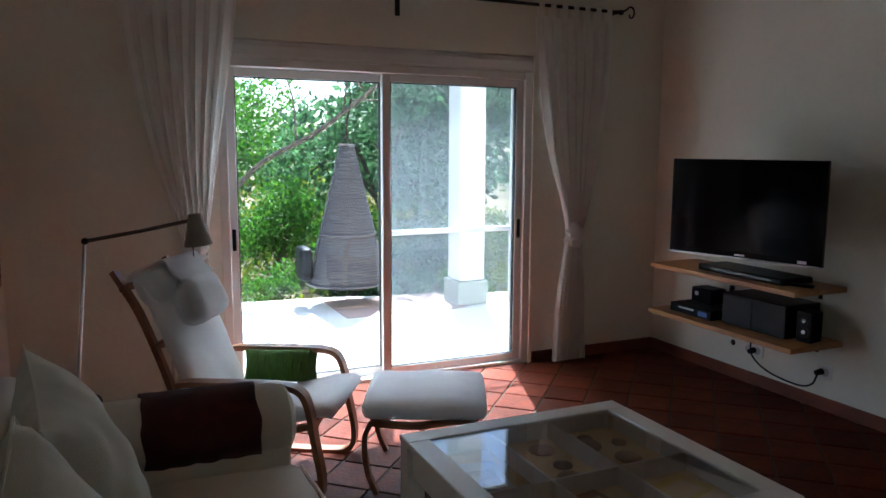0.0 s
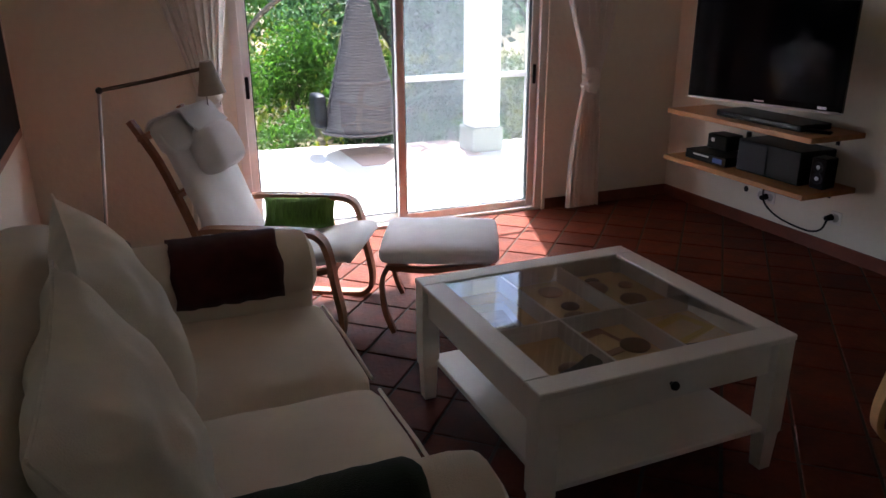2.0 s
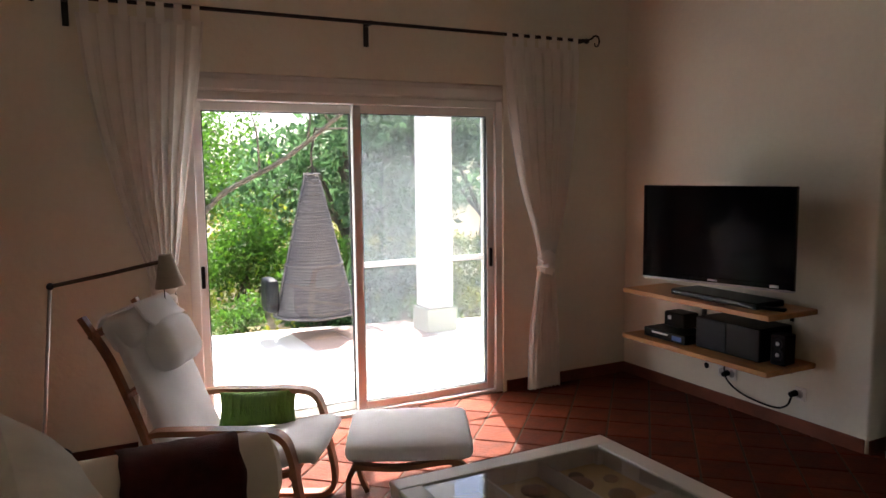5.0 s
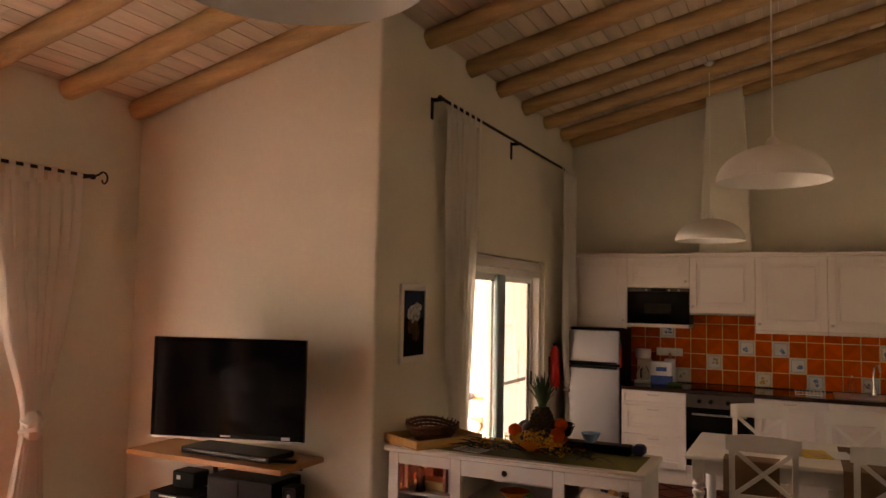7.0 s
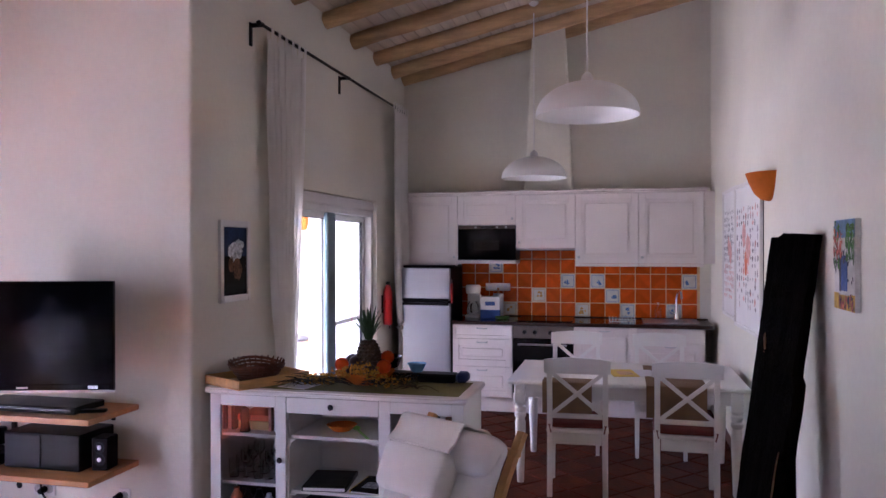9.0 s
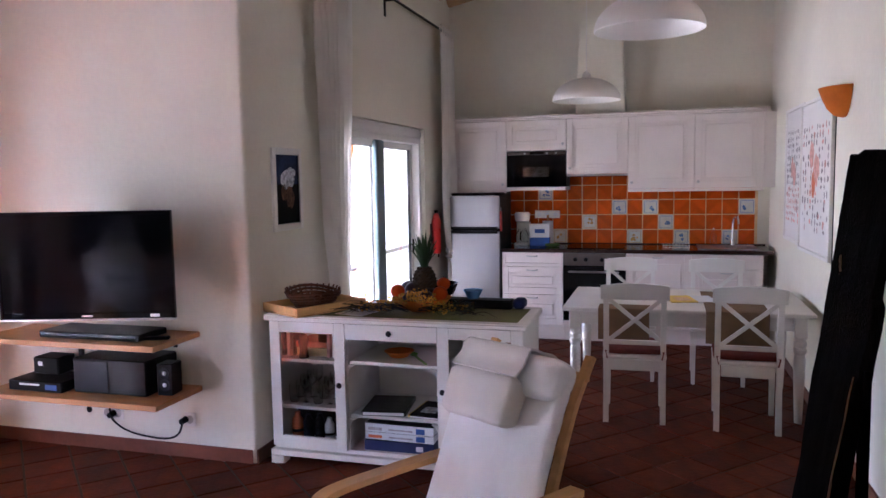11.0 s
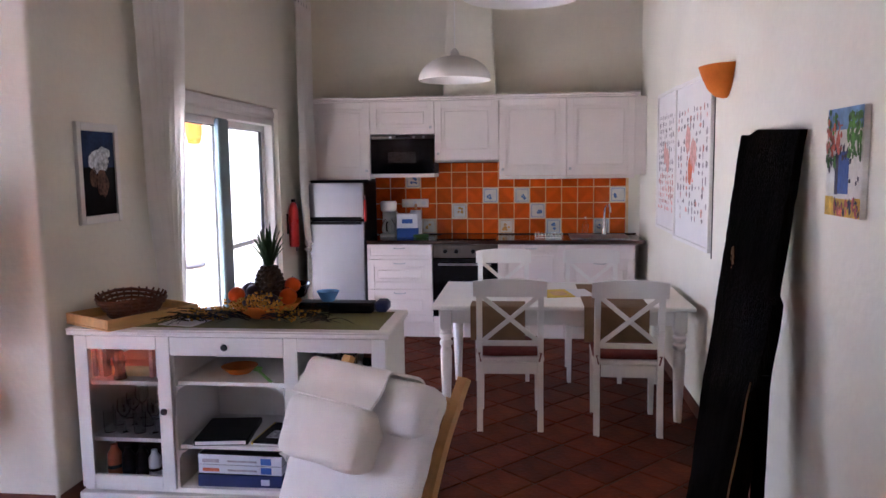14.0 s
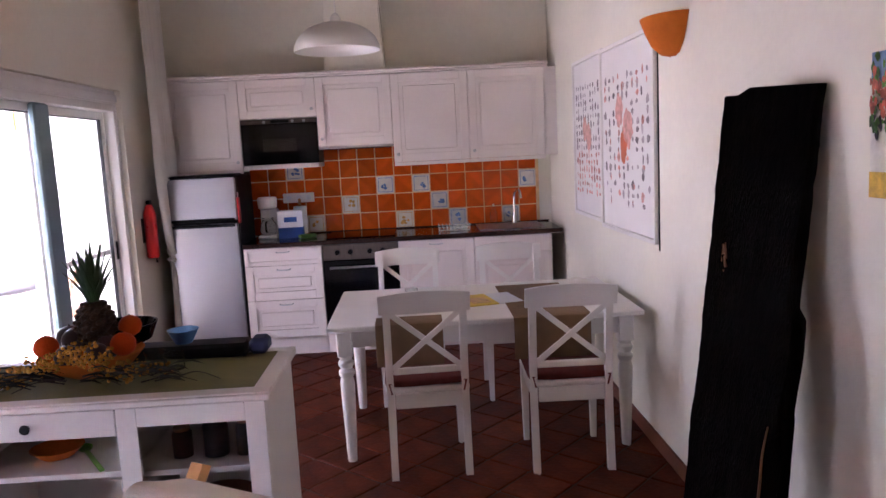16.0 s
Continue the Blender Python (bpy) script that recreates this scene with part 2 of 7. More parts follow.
CANVAS_WHITE = mat("painted_white_wall", (0.70, 0.68, 0.62), 0.6, 0, 0.15, 20, 0.4, 60)
SHELLS = mat("brown_shell", (0.30, 0.16, 0.07), 0.5, 0, 0.4, 20, 0.3, 60, rand=0.3)
SAND = mat("sand_coloured_felt", (0.74, 0.57, 0.28), 0.9, 0, 0.1, 12, 0.2, 120)
GLASS = glass("clear_glass")
TINT = glass("clear_drinking_glass", (0.93, 0.96, 0.95))
SCREEN = screen_mesh("grey_insect_screen", (0.58, 0.65, 0.72), 0.2)
OVEN_STEEL = mat("dark_brushed_steel", (0.17, 0.14, 0.12), 0.3, 0.9, 0.1, 8, 0.04, 90, stretch=(1, 12, 1))
TERRACE = mat("pale_terrace_paving", (0.74, 0.70, 0.64), 0.85, 0, 0.12, 1.5, 0.25, 40)
TERRACE_PINK = mat("pinkish_terrace_shade", (0.48, 0.34, 0.28), 0.85, 0, 0.15, 3, 0.25, 40, rand=0.12)
SOIL = mat("dry_ground", (0.20, 0.16, 0.08), 0.95, 0, 0.4, 0.8, 0.6, 6)
BARK = mat("grey_bark", (0.10, 0.08, 0.06), 0.9, 0, 0.4, 12, 0.8, 30, stretch=(3, 3, 0.6))
LEAF = mat("fresh_green_leaf", (0.085, 0.21, 0.018), 0.55, 0, 0.3, 2, 0.0, 60, rand=0.5, island=True)
LEAF_OLIVE = mat("grey_green_leaf", (0.10, 0.20, 0.08), 0.55, 0, 0.3, 2, 0.0, 60, rand=0.5, island=True)
LEAF_DARK = mat("dark_green_leaf", (0.03, 0.085, 0.018), 0.5, 0, 0.3, 2, 0.0, 60, rand=0.5, island=True)
LEAF_YELLOW = mat("yellow_green_leaf", (0.26, 0.30, 0.03), 0.55, 0, 0.3, 2, 0.0, 60, rand=0.4, island=True)
for leafy in (LEAF, LEAF_OLIVE, LEAF_DARK, LEAF_YELLOW):
    ln = leafy.node_tree
    tr = ln.nodes.new("ShaderNodeBsdfTranslucent")
    mx = ln.nodes.new("ShaderNodeMixShader")
    mx.inputs[0].default_value = 0.45
    base = ln.nodes["Principled BSDF"]
    ln.links.new(base.inputs["Base Color"].links[0].from_socket, tr.inputs[0])
    ln.links.new(base.outputs[0], mx.inputs[1])
    ln.links.new(tr.outputs[0], mx.inputs[2])
    ln.links.new(mx.outputs[0], ln.nodes["Material Output"].inputs[0])


# ---- building helpers ----
def bx(bm, x0, x1, y0, y1, z0, z1, bev=0.003, turn=None):
    g = bmesh.ops.create_cube(bm, size=1)["verts"]
    c = Vector(((x0 + x1) / 2, (y0 + y1) / 2, (z0 + z1) / 2))
    for v in g:
        v.co = c + Vector((v.co.x * (x1 - x0), v.co.y * (y1 - y0), v.co.z * (z1 - z0)))
    if bev:
        edges = list({e for v in g for e in v.link_edges})
        r = bmesh.ops.bevel(bm, geom=edges, offset=bev, segments=1, affect="EDGES", profile=0.5)
        g = list({v for f in r["faces"] for v in f.verts})
    if turn is not None:
        bmesh.ops.transform(bm, matrix=turn, verts=g)
    return bm


def cyl(bm, p0, p1, r0, r1=None, n=16, caps=True):
    r1 = r0 if r1 is None else r1
    p0, p1 = Vector(p0), Vector(p1)
    q = (p1 - p0).to_track_quat("Z", "Y").to_matrix()
    rings = []
    for p, r in ((p0, r0), (p1, r1)):
        rings.append([bm.verts.new(p + q @ Vector((r * math.cos(2 * math.pi * i / n), r * math.sin(2 * math.pi * i / n), 0))) for i in range(n)])
    for i in range(n):
        bm.faces.new((rings[0][i], rings[0][(i + 1) % n], rings[1][(i + 1) % n], rings[1][i]))
    if caps:
        bm.faces.new(rings[0][::-1])
        bm.faces.new(rings[1])
    return bm


def lathe(bm, prof, n=24, at=(0, 0, 0), turn=None, squash=1.0):
    at = Vector(at)
    rings = []
    for r, z in prof:
        if r < 1e-5:
            rings.append([bm.verts.new((0, 0, z))])
        else:
            rings.append([bm.verts.new((r * math.cos(2 * math.pi * i / n), squash * r * math.sin(2 * math.pi * i / n), z)) for i in range(n)])
    for a, b in zip(rings, rings[1:]):
        for i in range(n):
            j = (i + 1) % n
            if len(a) == 1 and len(b) > 1:
                bm.faces.new((a[0], b[j], b[i]))
            elif len(b) == 1 and len(a) > 1:
                bm.faces.new((a[i], a[j], b[0]))
            elif len(a) > 1:
                bm.faces.new((a[i], a[j], b[j], b[i]))
    vs = [v for ring in rings for v in ring]
    for v in vs:
        v.co = at + (turn @ v.co if turn is not None else v.co)
    return bm


def ball(bm, c, r, n=14, sz=1.0):
    k = max(5, n // 2)
    return lathe(bm, [(r * math.sin(math.pi * i / k), -sz * r * math.cos(math.pi * i / k)) for i in range(k + 1)], n, c)


def tube(bm, pts, r, n=8, r_end=None):
    pts = [Vector(p) for p in pts]
    rings, up = [], Vector((0.13, 0.2, 1)).normalized()
    for k, p in enumerate(pts):
        d = (pts[min(k + 1, len(pts) - 1)] - pts[max(k - 1, 0)]).normalized()
        a = d.cross(up)
        if a.length < 0.05:
            a = d.cross(Vector((1, 0.1, 0)))
        a.normalize()
        b = d.cross(a)
        rr = r if r_end is None else r + (r_end - r) * k / (len(pts) - 1)
        rings.append([bm.verts.new(p + rr * (math.cos(2 * math.pi * i / n) * a + math.sin(2 * math.pi * i / n) * b)) for i in range(n)])
    for A, Bq in zip(rings, rings[1:]):
        for i in range(n):
            bm.faces.new((A[i], A[(i + 1) % n], Bq[(i + 1) % n], Bq[i]))
    bm.faces.new(rings[0][::-1])
    bm.faces.new(rings[-1])
    return bm


def spline(ctrl, k=8):
    """A smooth line through the control points."""
    c = [Vector(p) for p in ctrl]
    c = [2 * c[0] - c[1]] + c + [2 * c[-1] - c[-2]]
    out = []
    for i in range(1, len(c) - 2):
        for j in range(k):
            t = j / k
            p0, p1, p2, p3 = c[i - 1:i + 3]
            out.append(0.5 * ((2 * p1) + (p2 - p0) * t + (2 * p0 - 5 * p1 + 4 * p2 - p3) * t * t + (3 * p1 - p0 - 3 * p2 + p3) * t ** 3))
    return out + [c[-2]]


def strap(bm, pts, y0, y1, t):
    """A bent strip: a line in the x-z plane, wide in y, t thick."""
    pts = [Vector(p) for p in pts]
    rings = []
    for k, p in enumerate(pts):
        d = (pts[min(k + 1, len(pts) - 1)] - pts[max(k - 1, 0)]).normalized()
        n = Vector((-d.z, 0, d.x)) * (t / 2)
        rings.append([bm.verts.new((p + s * n).to_tuple()[:1] + (y,) + ((p + s * n).z,)) for s, y in ((1, y0), (1, y1), (-1, y1), (-1, y0))])
    for a, b in zip(rings, rings[1:]):
        for i in range(4):
            bm.faces.new((a[i], a[(i + 1) % 4], b[(i + 1) % 4], b[i]))
    bm.faces.new(rings[0][::-1])
    bm.faces.new(rings[-1])
    bmesh.ops.recalc_face_normals(bm, faces=bm.faces[:])
    return bm


def pillow(bm, sx, sy, sz, m=None, power=4.0, n=16, wrinkle=0.006, seed=0):
    """A stuffed cushion of full size sx, sy, sz in the x-y plane."""
    m = m or Matrix()
    grid = {}
    for s in (1, -1):
        for i in range(n + 1):
            for j in range(n + 1):
                u, v = 2 * i / n - 1, 2 * j / n - 1
                edge = i in (0, n) or j in (0, n)
                if edge and s < 0:
                    grid[s, i, j] = grid[1, i, j]
                    continue
                h = (max(0, 1 - abs(u) ** power) * max(0, 1 - abs(v) ** power)) ** 0.62
                x = u * sx / 2 * (0.94 + 0.06 * v * v)
                y = v * sy / 2 * (0.94 + 0.06 * u * u)
                w = wrinkle * noise.noise(Vector((x * 9 + seed, y * 9, s * 3.0)))
                grid[s, i, j] = bm.verts.new(m @ Vector((x, y, s * (sz / 2 * h + (w if not edge else 0)))))
    for s in (1, -1):
        for i in range(n):
            for j in range(n):
                f = [grid[s, i, j], grid[s, i + 1, j], grid[s, i + 1, j + 1], grid[s, i, j + 1]]
                bm.faces.new(f if s > 0 else f[::-1])
    return bm


def soft_box(bm, sx, sy, sz, r, m=None, bulge=0.0, n=6, wrinkle=0.004, seed=0):
    """A padded box with rounded edges of radius r, bulging outward."""
    m = m or Matrix()
    tmp = bmesh.new()
    bmesh.ops.create_cube(tmp, size=1)
    bmesh.ops.subdivide_edges(tmp, edges=tmp.edges[:], cuts=n, use_grid_fill=True)
    made = {}
    h = Vector((sx / 2, sy / 2, sz / 2))
    for v in tmp.verts:
        p = Vector((v.co.x * sx, v.co.y * sy, v.co.z * sz))
        q = Vector([max(-h[i] + r, min(h[i] - r, p[i])) for i in range(3)])
        d = p - q
        p = q + d.normalized() * r if d.length > 1e-6 else p
        c = Vector([1 - (p[i] / h[i]) ** 2 for i in range(3)])
        k = abs(v.co.z) * 2 > 0.99
        if bulge:
            if k:
                p.z += math.copysign(bulge * max(0, c.x) * max(0, c.y), p.z)
            else:
                p.x += math.copysign(0.4 * bulge * max(0, c.y) * max(0, c.z), p.x) if abs(v.co.x) > 0.49 else 0
                p.y += math.copysign(0.4 * bulge * max(0, c.x) * max(0, c.z), p.y) if abs(v.co.y) > 0.49 else 0
        p += wrinkle * noise.noise_vector(p * 8 + Vector((seed, 0, 0)))
        made[v] = bm.verts.new(m @ p)
    for f in tmp.faces:
        bm.faces.new([made[v] for v in f.verts])
    tmp.free()
    return bm


def part(name, bm, material, parent=None, label="", smooth=True, m=None):
    """Links a bmesh as one mesh object, under a thing or a part if given."""
    me = bpy.data.meshes.new(name)
    bm.to_mesh(me)
    bm.free()
    me.materials.append(material)
    if smooth:
        me.polygons.foreach_set("use_smooth", [True] * len(me.polygons))
        me.set_sharp_from_angle(angle=radians(38))
    ob = new(name, me)
    if parent:
        ob.parent = parent
    if m is not None:
        ob.matrix_basis = m
    if label:
        tagged(ob, label)
    return ob


def thing(name, label, category, m=None, group=""):
    ob = new(name)
    ob.empty_display_size = 0.1
    ob.matrix_basis = m or Matrix()
    return tagged(ob, label, category, group)


def nb():
    return bmesh.new()


def raw(name, verts, faces, material, parent=None, kind="", label=""):
    me = bpy.data.meshes.new(name)
    me.from_pydata(verts, [], faces)
    me.materials.append(material)
    ob = new(name, me)
    if parent:
        ob.parent = parent
    if kind:
        tagged(ob, label, "", "", kind)
    return ob


# ---- structure ----
LX, TX, KX, RY, PY, DY = -4.42, -0.14, 4.02, -3.11, 0.065, 2.02
WT = 0.24


def roof(y):
    return 3.515 - 0.235 * y


def wall_block(bm, x0, x1, y0, y1, z0, z1=None):
    """A block of wall; without z1 it reaches the sloping ceiling."""
    b = [bm.verts.new((x, y, z0)) for x, y in ((x0, y0), (x1, y0), (x1, y1), (x0, y1))]
    t = [bm.verts.new((x, y, z1 if z1 is not None else roof(y) + 0.015)) for x, y in ((x0, y0), (x1, y0), (x1, y1), (x0, y1))]
    bm.faces.new(b[::-1])
    bm.faces.new(t)
    for i in range(4):
        bm.faces.new((b[i], b[(i + 1) % 4], t[(i + 1) % 4], t[i]))
    return bm


def wall(name, blocks, material=PLASTER):
    for i, b in enumerate(blocks):
        ob = part(name if len(blocks) == 1 else name + "_" + str(i + 1), wall_block(nb(), *b), material, smooth=False)
        tagged(ob, kind="structure")


DX0, DX1, DZ = -3.31, -1.23, 2.13
QX0, QX1, QZ = 0.98, 3.06, 2.07
wall("wall_terrace", [(LX - WT, DX0, DY, DY + WT, 0), (DX1, TX + WT, DY, DY + WT, 0), (DX0, DX1, DY, DY + WT, DZ)])
bm = wall_block(nb(), TX, TX + WT, PY, DY, 0)
corner = [e for e in bm.edges if all(abs(v.co.x - TX) < 1e-4 and abs(v.co.y - PY) < 1e-4 for v in e.verts)]
bmesh.ops.bevel(bm, geom=corner, offset=0.02, segments=4, affect="EDGES", profile=0.5)
tagged(part("wall_television", bm, PLASTER), kind="structure")
wall("wall_patio", [(TX + WT, QX0, PY, PY + WT, 0), (QX1, KX, PY, PY + WT, 0), (QX0, QX1, PY, PY + WT, QZ)])
wall("wall_kitchen", [(KX, KX + WT, RY - WT, PY + WT, 0)])
wall("wall_side", [(LX - WT, KX, RY - WT, RY, 0)])
wall("wall_sofa", [(LX - WT, LX, RY, DY, 0)])

# ceiling: boards across round poles, and the roof slab over them
bm = nb()
y, k = RY - WT, 0
while y < DY + WT:
    y1 = min(y + 0.118, DY + WT)
    for xa, xb in ((LX - WT, -2.1 + 0.3 * (k % 3)), (-2.1 + 0.3 * (k % 3) + 0.004, 1.2 + 0.25 * (k % 4)), (1.2 + 0.25 * (k % 4) + 0.004, KX + WT)):
        ya, yb = y + 0.003, y1 - 0.003
        vs = [bm.verts.new((x, q, roof(q) + dz)) for dz in (0, 0.02) for x, q in ((xa, ya), (xb, ya), (xb, yb), (xa, yb))]
        bm.faces.new(vs[3::-1])
        bm.faces.new(vs[4:])
        for i in range(4):
            bm.faces.new((vs[i], vs[(i + 1) % 4], vs[4 + (i + 1) % 4], vs[4 + i]))
    y, k = y1, k + 1
tagged(part("ceiling", bm, BOARD, smooth=False), kind="structure")
bm = nb()
vs = [bm.verts.new((x, q, roof(q) + dz)) for dz in (0.022, 0.14) for x, q in ((LX - 0.5, RY - 0.5), (KX + 0.5, RY - 0.5), (KX + 0.5, DY + 0.45), (LX - 0.5, DY + 0.45))]
bm.faces.new(vs[3::-1])
bm.faces.new(vs[4:])
for i in range(4):
    bm.faces.new((vs[i], vs[(i + 1) % 4], vs[4 + (i + 1) % 4], vs[4 + i]))
tagged(part("roof_slab", bm, PLASTER_OUT, smooth=False), kind="structure")

for bx_x in (-4.12, -3.56, -2.99, -2.43, -1.86, -1.30, -0.74, -0.20, 0.46, 1.15, 1.77, 2.40, 3.03, 3.60, 3.97):
    y_end = DY if bx_x < TX else PY
    bm = nb()
    pts = []
    for i in range(13):
        q = y_end + (RY - y_end) * i / 12
        pts.append((bx_x + 0.006 * math.sin(i * 1.7 + bx_x), q, roof(q) - 0.052 + 0.004 * math.sin(i * 2.3 + bx_x * 5)))
    tube(bm, pts, 0.07, 14, 0.074)
    tagged(part("ceiling_beam", bm, BEAM), "round pale pine pole under the sloping board ceiling", "beam", "ceiling beams")

# skirting of terracotta strips
for name, x0, x1, y0, y1 in (("baseboard_television", TX - 0.012, TX, PY + 0.02, DY - 0.012), ("baseboard_side", LX, KX - 0.62, RY, RY + 0.012),
                             ("baseboard_terrace_1", DX1 + 0.02, TX, DY - 0.012, DY), ("baseboard_terrace_2", LX, DX0 - 0.02, DY - 0.012, DY),
                             ("baseboard_patio", TX, QX0 - 0.02, PY - 0.012, PY), ("baseboard_patio_2", QX1 + 0.02, KX - 0.62, PY - 0.012, PY),
                             ("baseboard_sofa", LX, LX + 0.012, RY + 0.012, DY - 0.012)):
    tagged(part(name, bx(nb(), x0, x1, y0, y1, 0.002, 0.085, 0.003), SKIRT, smooth=False), kind="structure")


# ---- doors to the terrace and the patio ----
def sliding_door(name, x0, x1, y, ztop, leaves, screen, label):
    """Frame in the wall opening, sliding leaves with panes, and an insect screen outside."""
    d = tagged(new(name), label, "door", kind="structure")
    d.location = (0, y, 0)
    b = nb()
    bx(b, x0, x0 + 0.055, -0.015, 0.11, 0, ztop, 0.004)
    bx(b, x1 - 0.055, x1, -0.015, 0.11, 0, ztop, 0.004)
    bx(b, x0 + 0.055, x1 - 0.055, -0.015, 0.11, ztop - 0.05, ztop, 0.004)
    bx(b, x0 + 0.055, x1 - 0.055, -0.015, 0.11, 0, 0.03, 0.004)
    part("door_frame", b, FRAME_ALU, d)
    rise = 0.105 if name == "door_1" else 0.095
    box = part("shutter_box", bx(nb(), x0 + 0.001, x1 - 0.001, -0.012, 0.10, ztop + 0.001, ztop + rise - 0.001, 0.006), FRAME_ALU, d)
    part("cover_strip", bx(nb(), x0 + 0.001, x1 - 0.001, -0.024, -0.0125, ztop + 0.012, ztop + rise - 0.03, 0.003), FRAME_ALU, box)
    for i, (a, c, off) in enumerate(leaves):
        b = nb()
        z0, z1, s = 0.032, ztop - 0.052, 0.055
        bx(b, a, a + s, off, off + 0.04, z0, z1, 0.004)
        bx(b, c - s, c, off, off + 0.04, z0, z1, 0.004)
        bx(b, a + s, c - s, off, off + 0.04, z1 - 0.05, z1, 0.004)
        bx(b, a + s, c - s, off, off + 0.04, z0, z0 + 0.05, 0.004)
        leaf = part("door_leaf", b, FRAME_ALU, d)
        b = nb()
        for xa, xb, za, zb in ((a + s, a + s + 0.006, z0 + 0.05, z1 - 0.05), (c - s - 0.006, c - s, z0 + 0.05, z1 - 0.05), (a + s + 0.006, c - s - 0.006, z1 - 0.056, z1 - 0.05), (a + s + 0.006, c - s - 0.006, z0 + 0.05, z0 + 0.056)):
            bx(b, xa, xb, off + 0.006, off + 0.034, za, zb, 0)
        part("seal", b, SEAL, leaf, "black rubber seal", False)
        pane = part("pane", bx(nb(), a + s + 0.001, c - s - 0.001, off + 0.017, off + 0.023, z0 + 0.051, z1 - 0.051, 0), GLASS, leaf, smooth=False)
        pane.visible_shadow = False
        hx = a + 0.028 if i == 0 else c - 0.028
        b = nb()
        bx(b, hx - 0.011, hx + 0.011, off - 0.012, off + 0.001, 0.90, 1.03, 0.004)
        part("handle", b, BLACK, leaf, "black recessed pull handle")
    a, c = screen
    b = nb()
    for xa, xb, za, zb in ((a, a + 0.035, 0.03, ztop - 0.05), (c - 0.035, c, 0.03, ztop - 0.05), (a + 0.035, c - 0.035, 0.03, 0.07), (a + 0.035, c - 0.035, ztop - 0.09, ztop - 0.05), (a + 0.035, c - 0.035, 0.94, 0.975)):
        bx(b, xa, xb, 0.105, 0.13, za, zb, 0.003)
    scr = part("screen_frame", b, FRAME_ALU, d, "white insect screen frame with a middle rail")
    mesh = part("screen_mesh", bx(nb(), a + 0.036, c - 0.036, 0.117, 0.119, 0.071, ztop - 0.091, 0), SCREEN, scr, "hazy grey insect mesh", False)
    mesh.visible_shadow = False
    return d


sliding_door("door_1", DX0, DX1, DY + 0.03, DZ - 0.105, [(DX0 + 0.056, -2.245, 0.055), (-2.305, DX1 - 0.056, 0.008)], (-2.29, DX1 - 0.056), "white aluminium sliding glass door to the terrace, closed")
d2 = sliding_door("door_2", QX0, QX1, PY + 0.05, QZ - 0.095, [(QX0 + 0.056, 2.03, 0.008), (1.93, QX1 - 0.056, 0.055)], (1.97, QX1 - 0.056), "white aluminium sliding glass door to the patio, closed")
part("meeting_stile", bx(nb(), 1.86, 2.025, -0.04, 0.004, 0.033, QZ - 0.15, 0.012), GREY_ALU, d2, "grey aluminium meeting stile")


# ---- curtains ----
def curtain(name, xs, zs, y, folds, label, depth=0.05, knot=None, tabs=7, rod_z=None, sway=0.0):
    """A tab-top curtain. xs: (z, x left, x right) from top to bottom."""
    th = thing(name, label, "curtain", pose(0, y, 0), "white curtains")
    rows = [Vector((z, a, b)) for z, a, b in xs]
    line = spline(rows, 7)
    nx = folds * 10
    b = nb()
    sheet = []
    for k, row in enumerate(line):
        z, a, c = row
        squeeze = (c - a) / (rows[0].z - rows[0].y)
        amp = depth * (0.35 + 0.65 * min(1, k / 12)) * (0.55 + 0.45 * squeeze)
        r = []
        for i in range(nx + 1):
            u = i / nx
            ph = u * folds * 2 * math.pi
            yy = amp * math.sin(ph + 0.8 * math.sin(z * 1.3 + u * 5)) + 0.012 * noise.noise(Vector((u * 9, z * 2, a)))
            r.append(b.verts.new((a + (c - a) * (u + 0.012 * math.sin(ph * 2)), yy, z)))
        sheet.append(r)
    for p, q in zip(sheet, sheet[1:]):
        for i in range(nx):
            b.faces.new((p[i], p[i + 1], q[i + 1], q[i]))
    ob = part("panel", b, CURTAIN, th)
    z0, a, c = rows[0]
    for i in range(tabs):
        x = a + (c - a) * (i + 0.5) / tabs
        b = nb()
        w = 0.021
        loop = [(0.016 * math.cos(t), 0.016 * math.sin(t)) for t in [math.pi * j / 8 - 0.1 for j in range(10)]]
        prof = [(0.014, z0 - 0.03)] + [(p[0], rod_z + p[1]) for p in loop] + [(-0.014, z0 - 0.03)]
        va = [(b.verts.new((x - w, p, q)), b.verts.new((x + w, p, q))) for p, q in prof]
        for p, q in zip(va, va[1:]):
            b.faces.new((p[0], p[1], q[1], q[0]))
        part("tab", b, CURTAIN, th)
    if knot:
        kx, kz, kr = knot
        b = nb()
        lathe(b, [(0.55 * kr, -0.085), (0.8 * kr, -0.06), (0.98 * kr, -0.03), (0.75 * kr, -0.005), (1.0 * kr, 0.02), (0.9 * kr, 0.05), (0.55 * kr, 0.085)], 26, (kx, 0, kz), None, 0.8)
        for v in b.verts:
            v.co += 0.018 * noise.noise_vector(v.co * 26)
        part("knot", b, CURTAIN, th, "knotted tie of the same cloth")
    return th


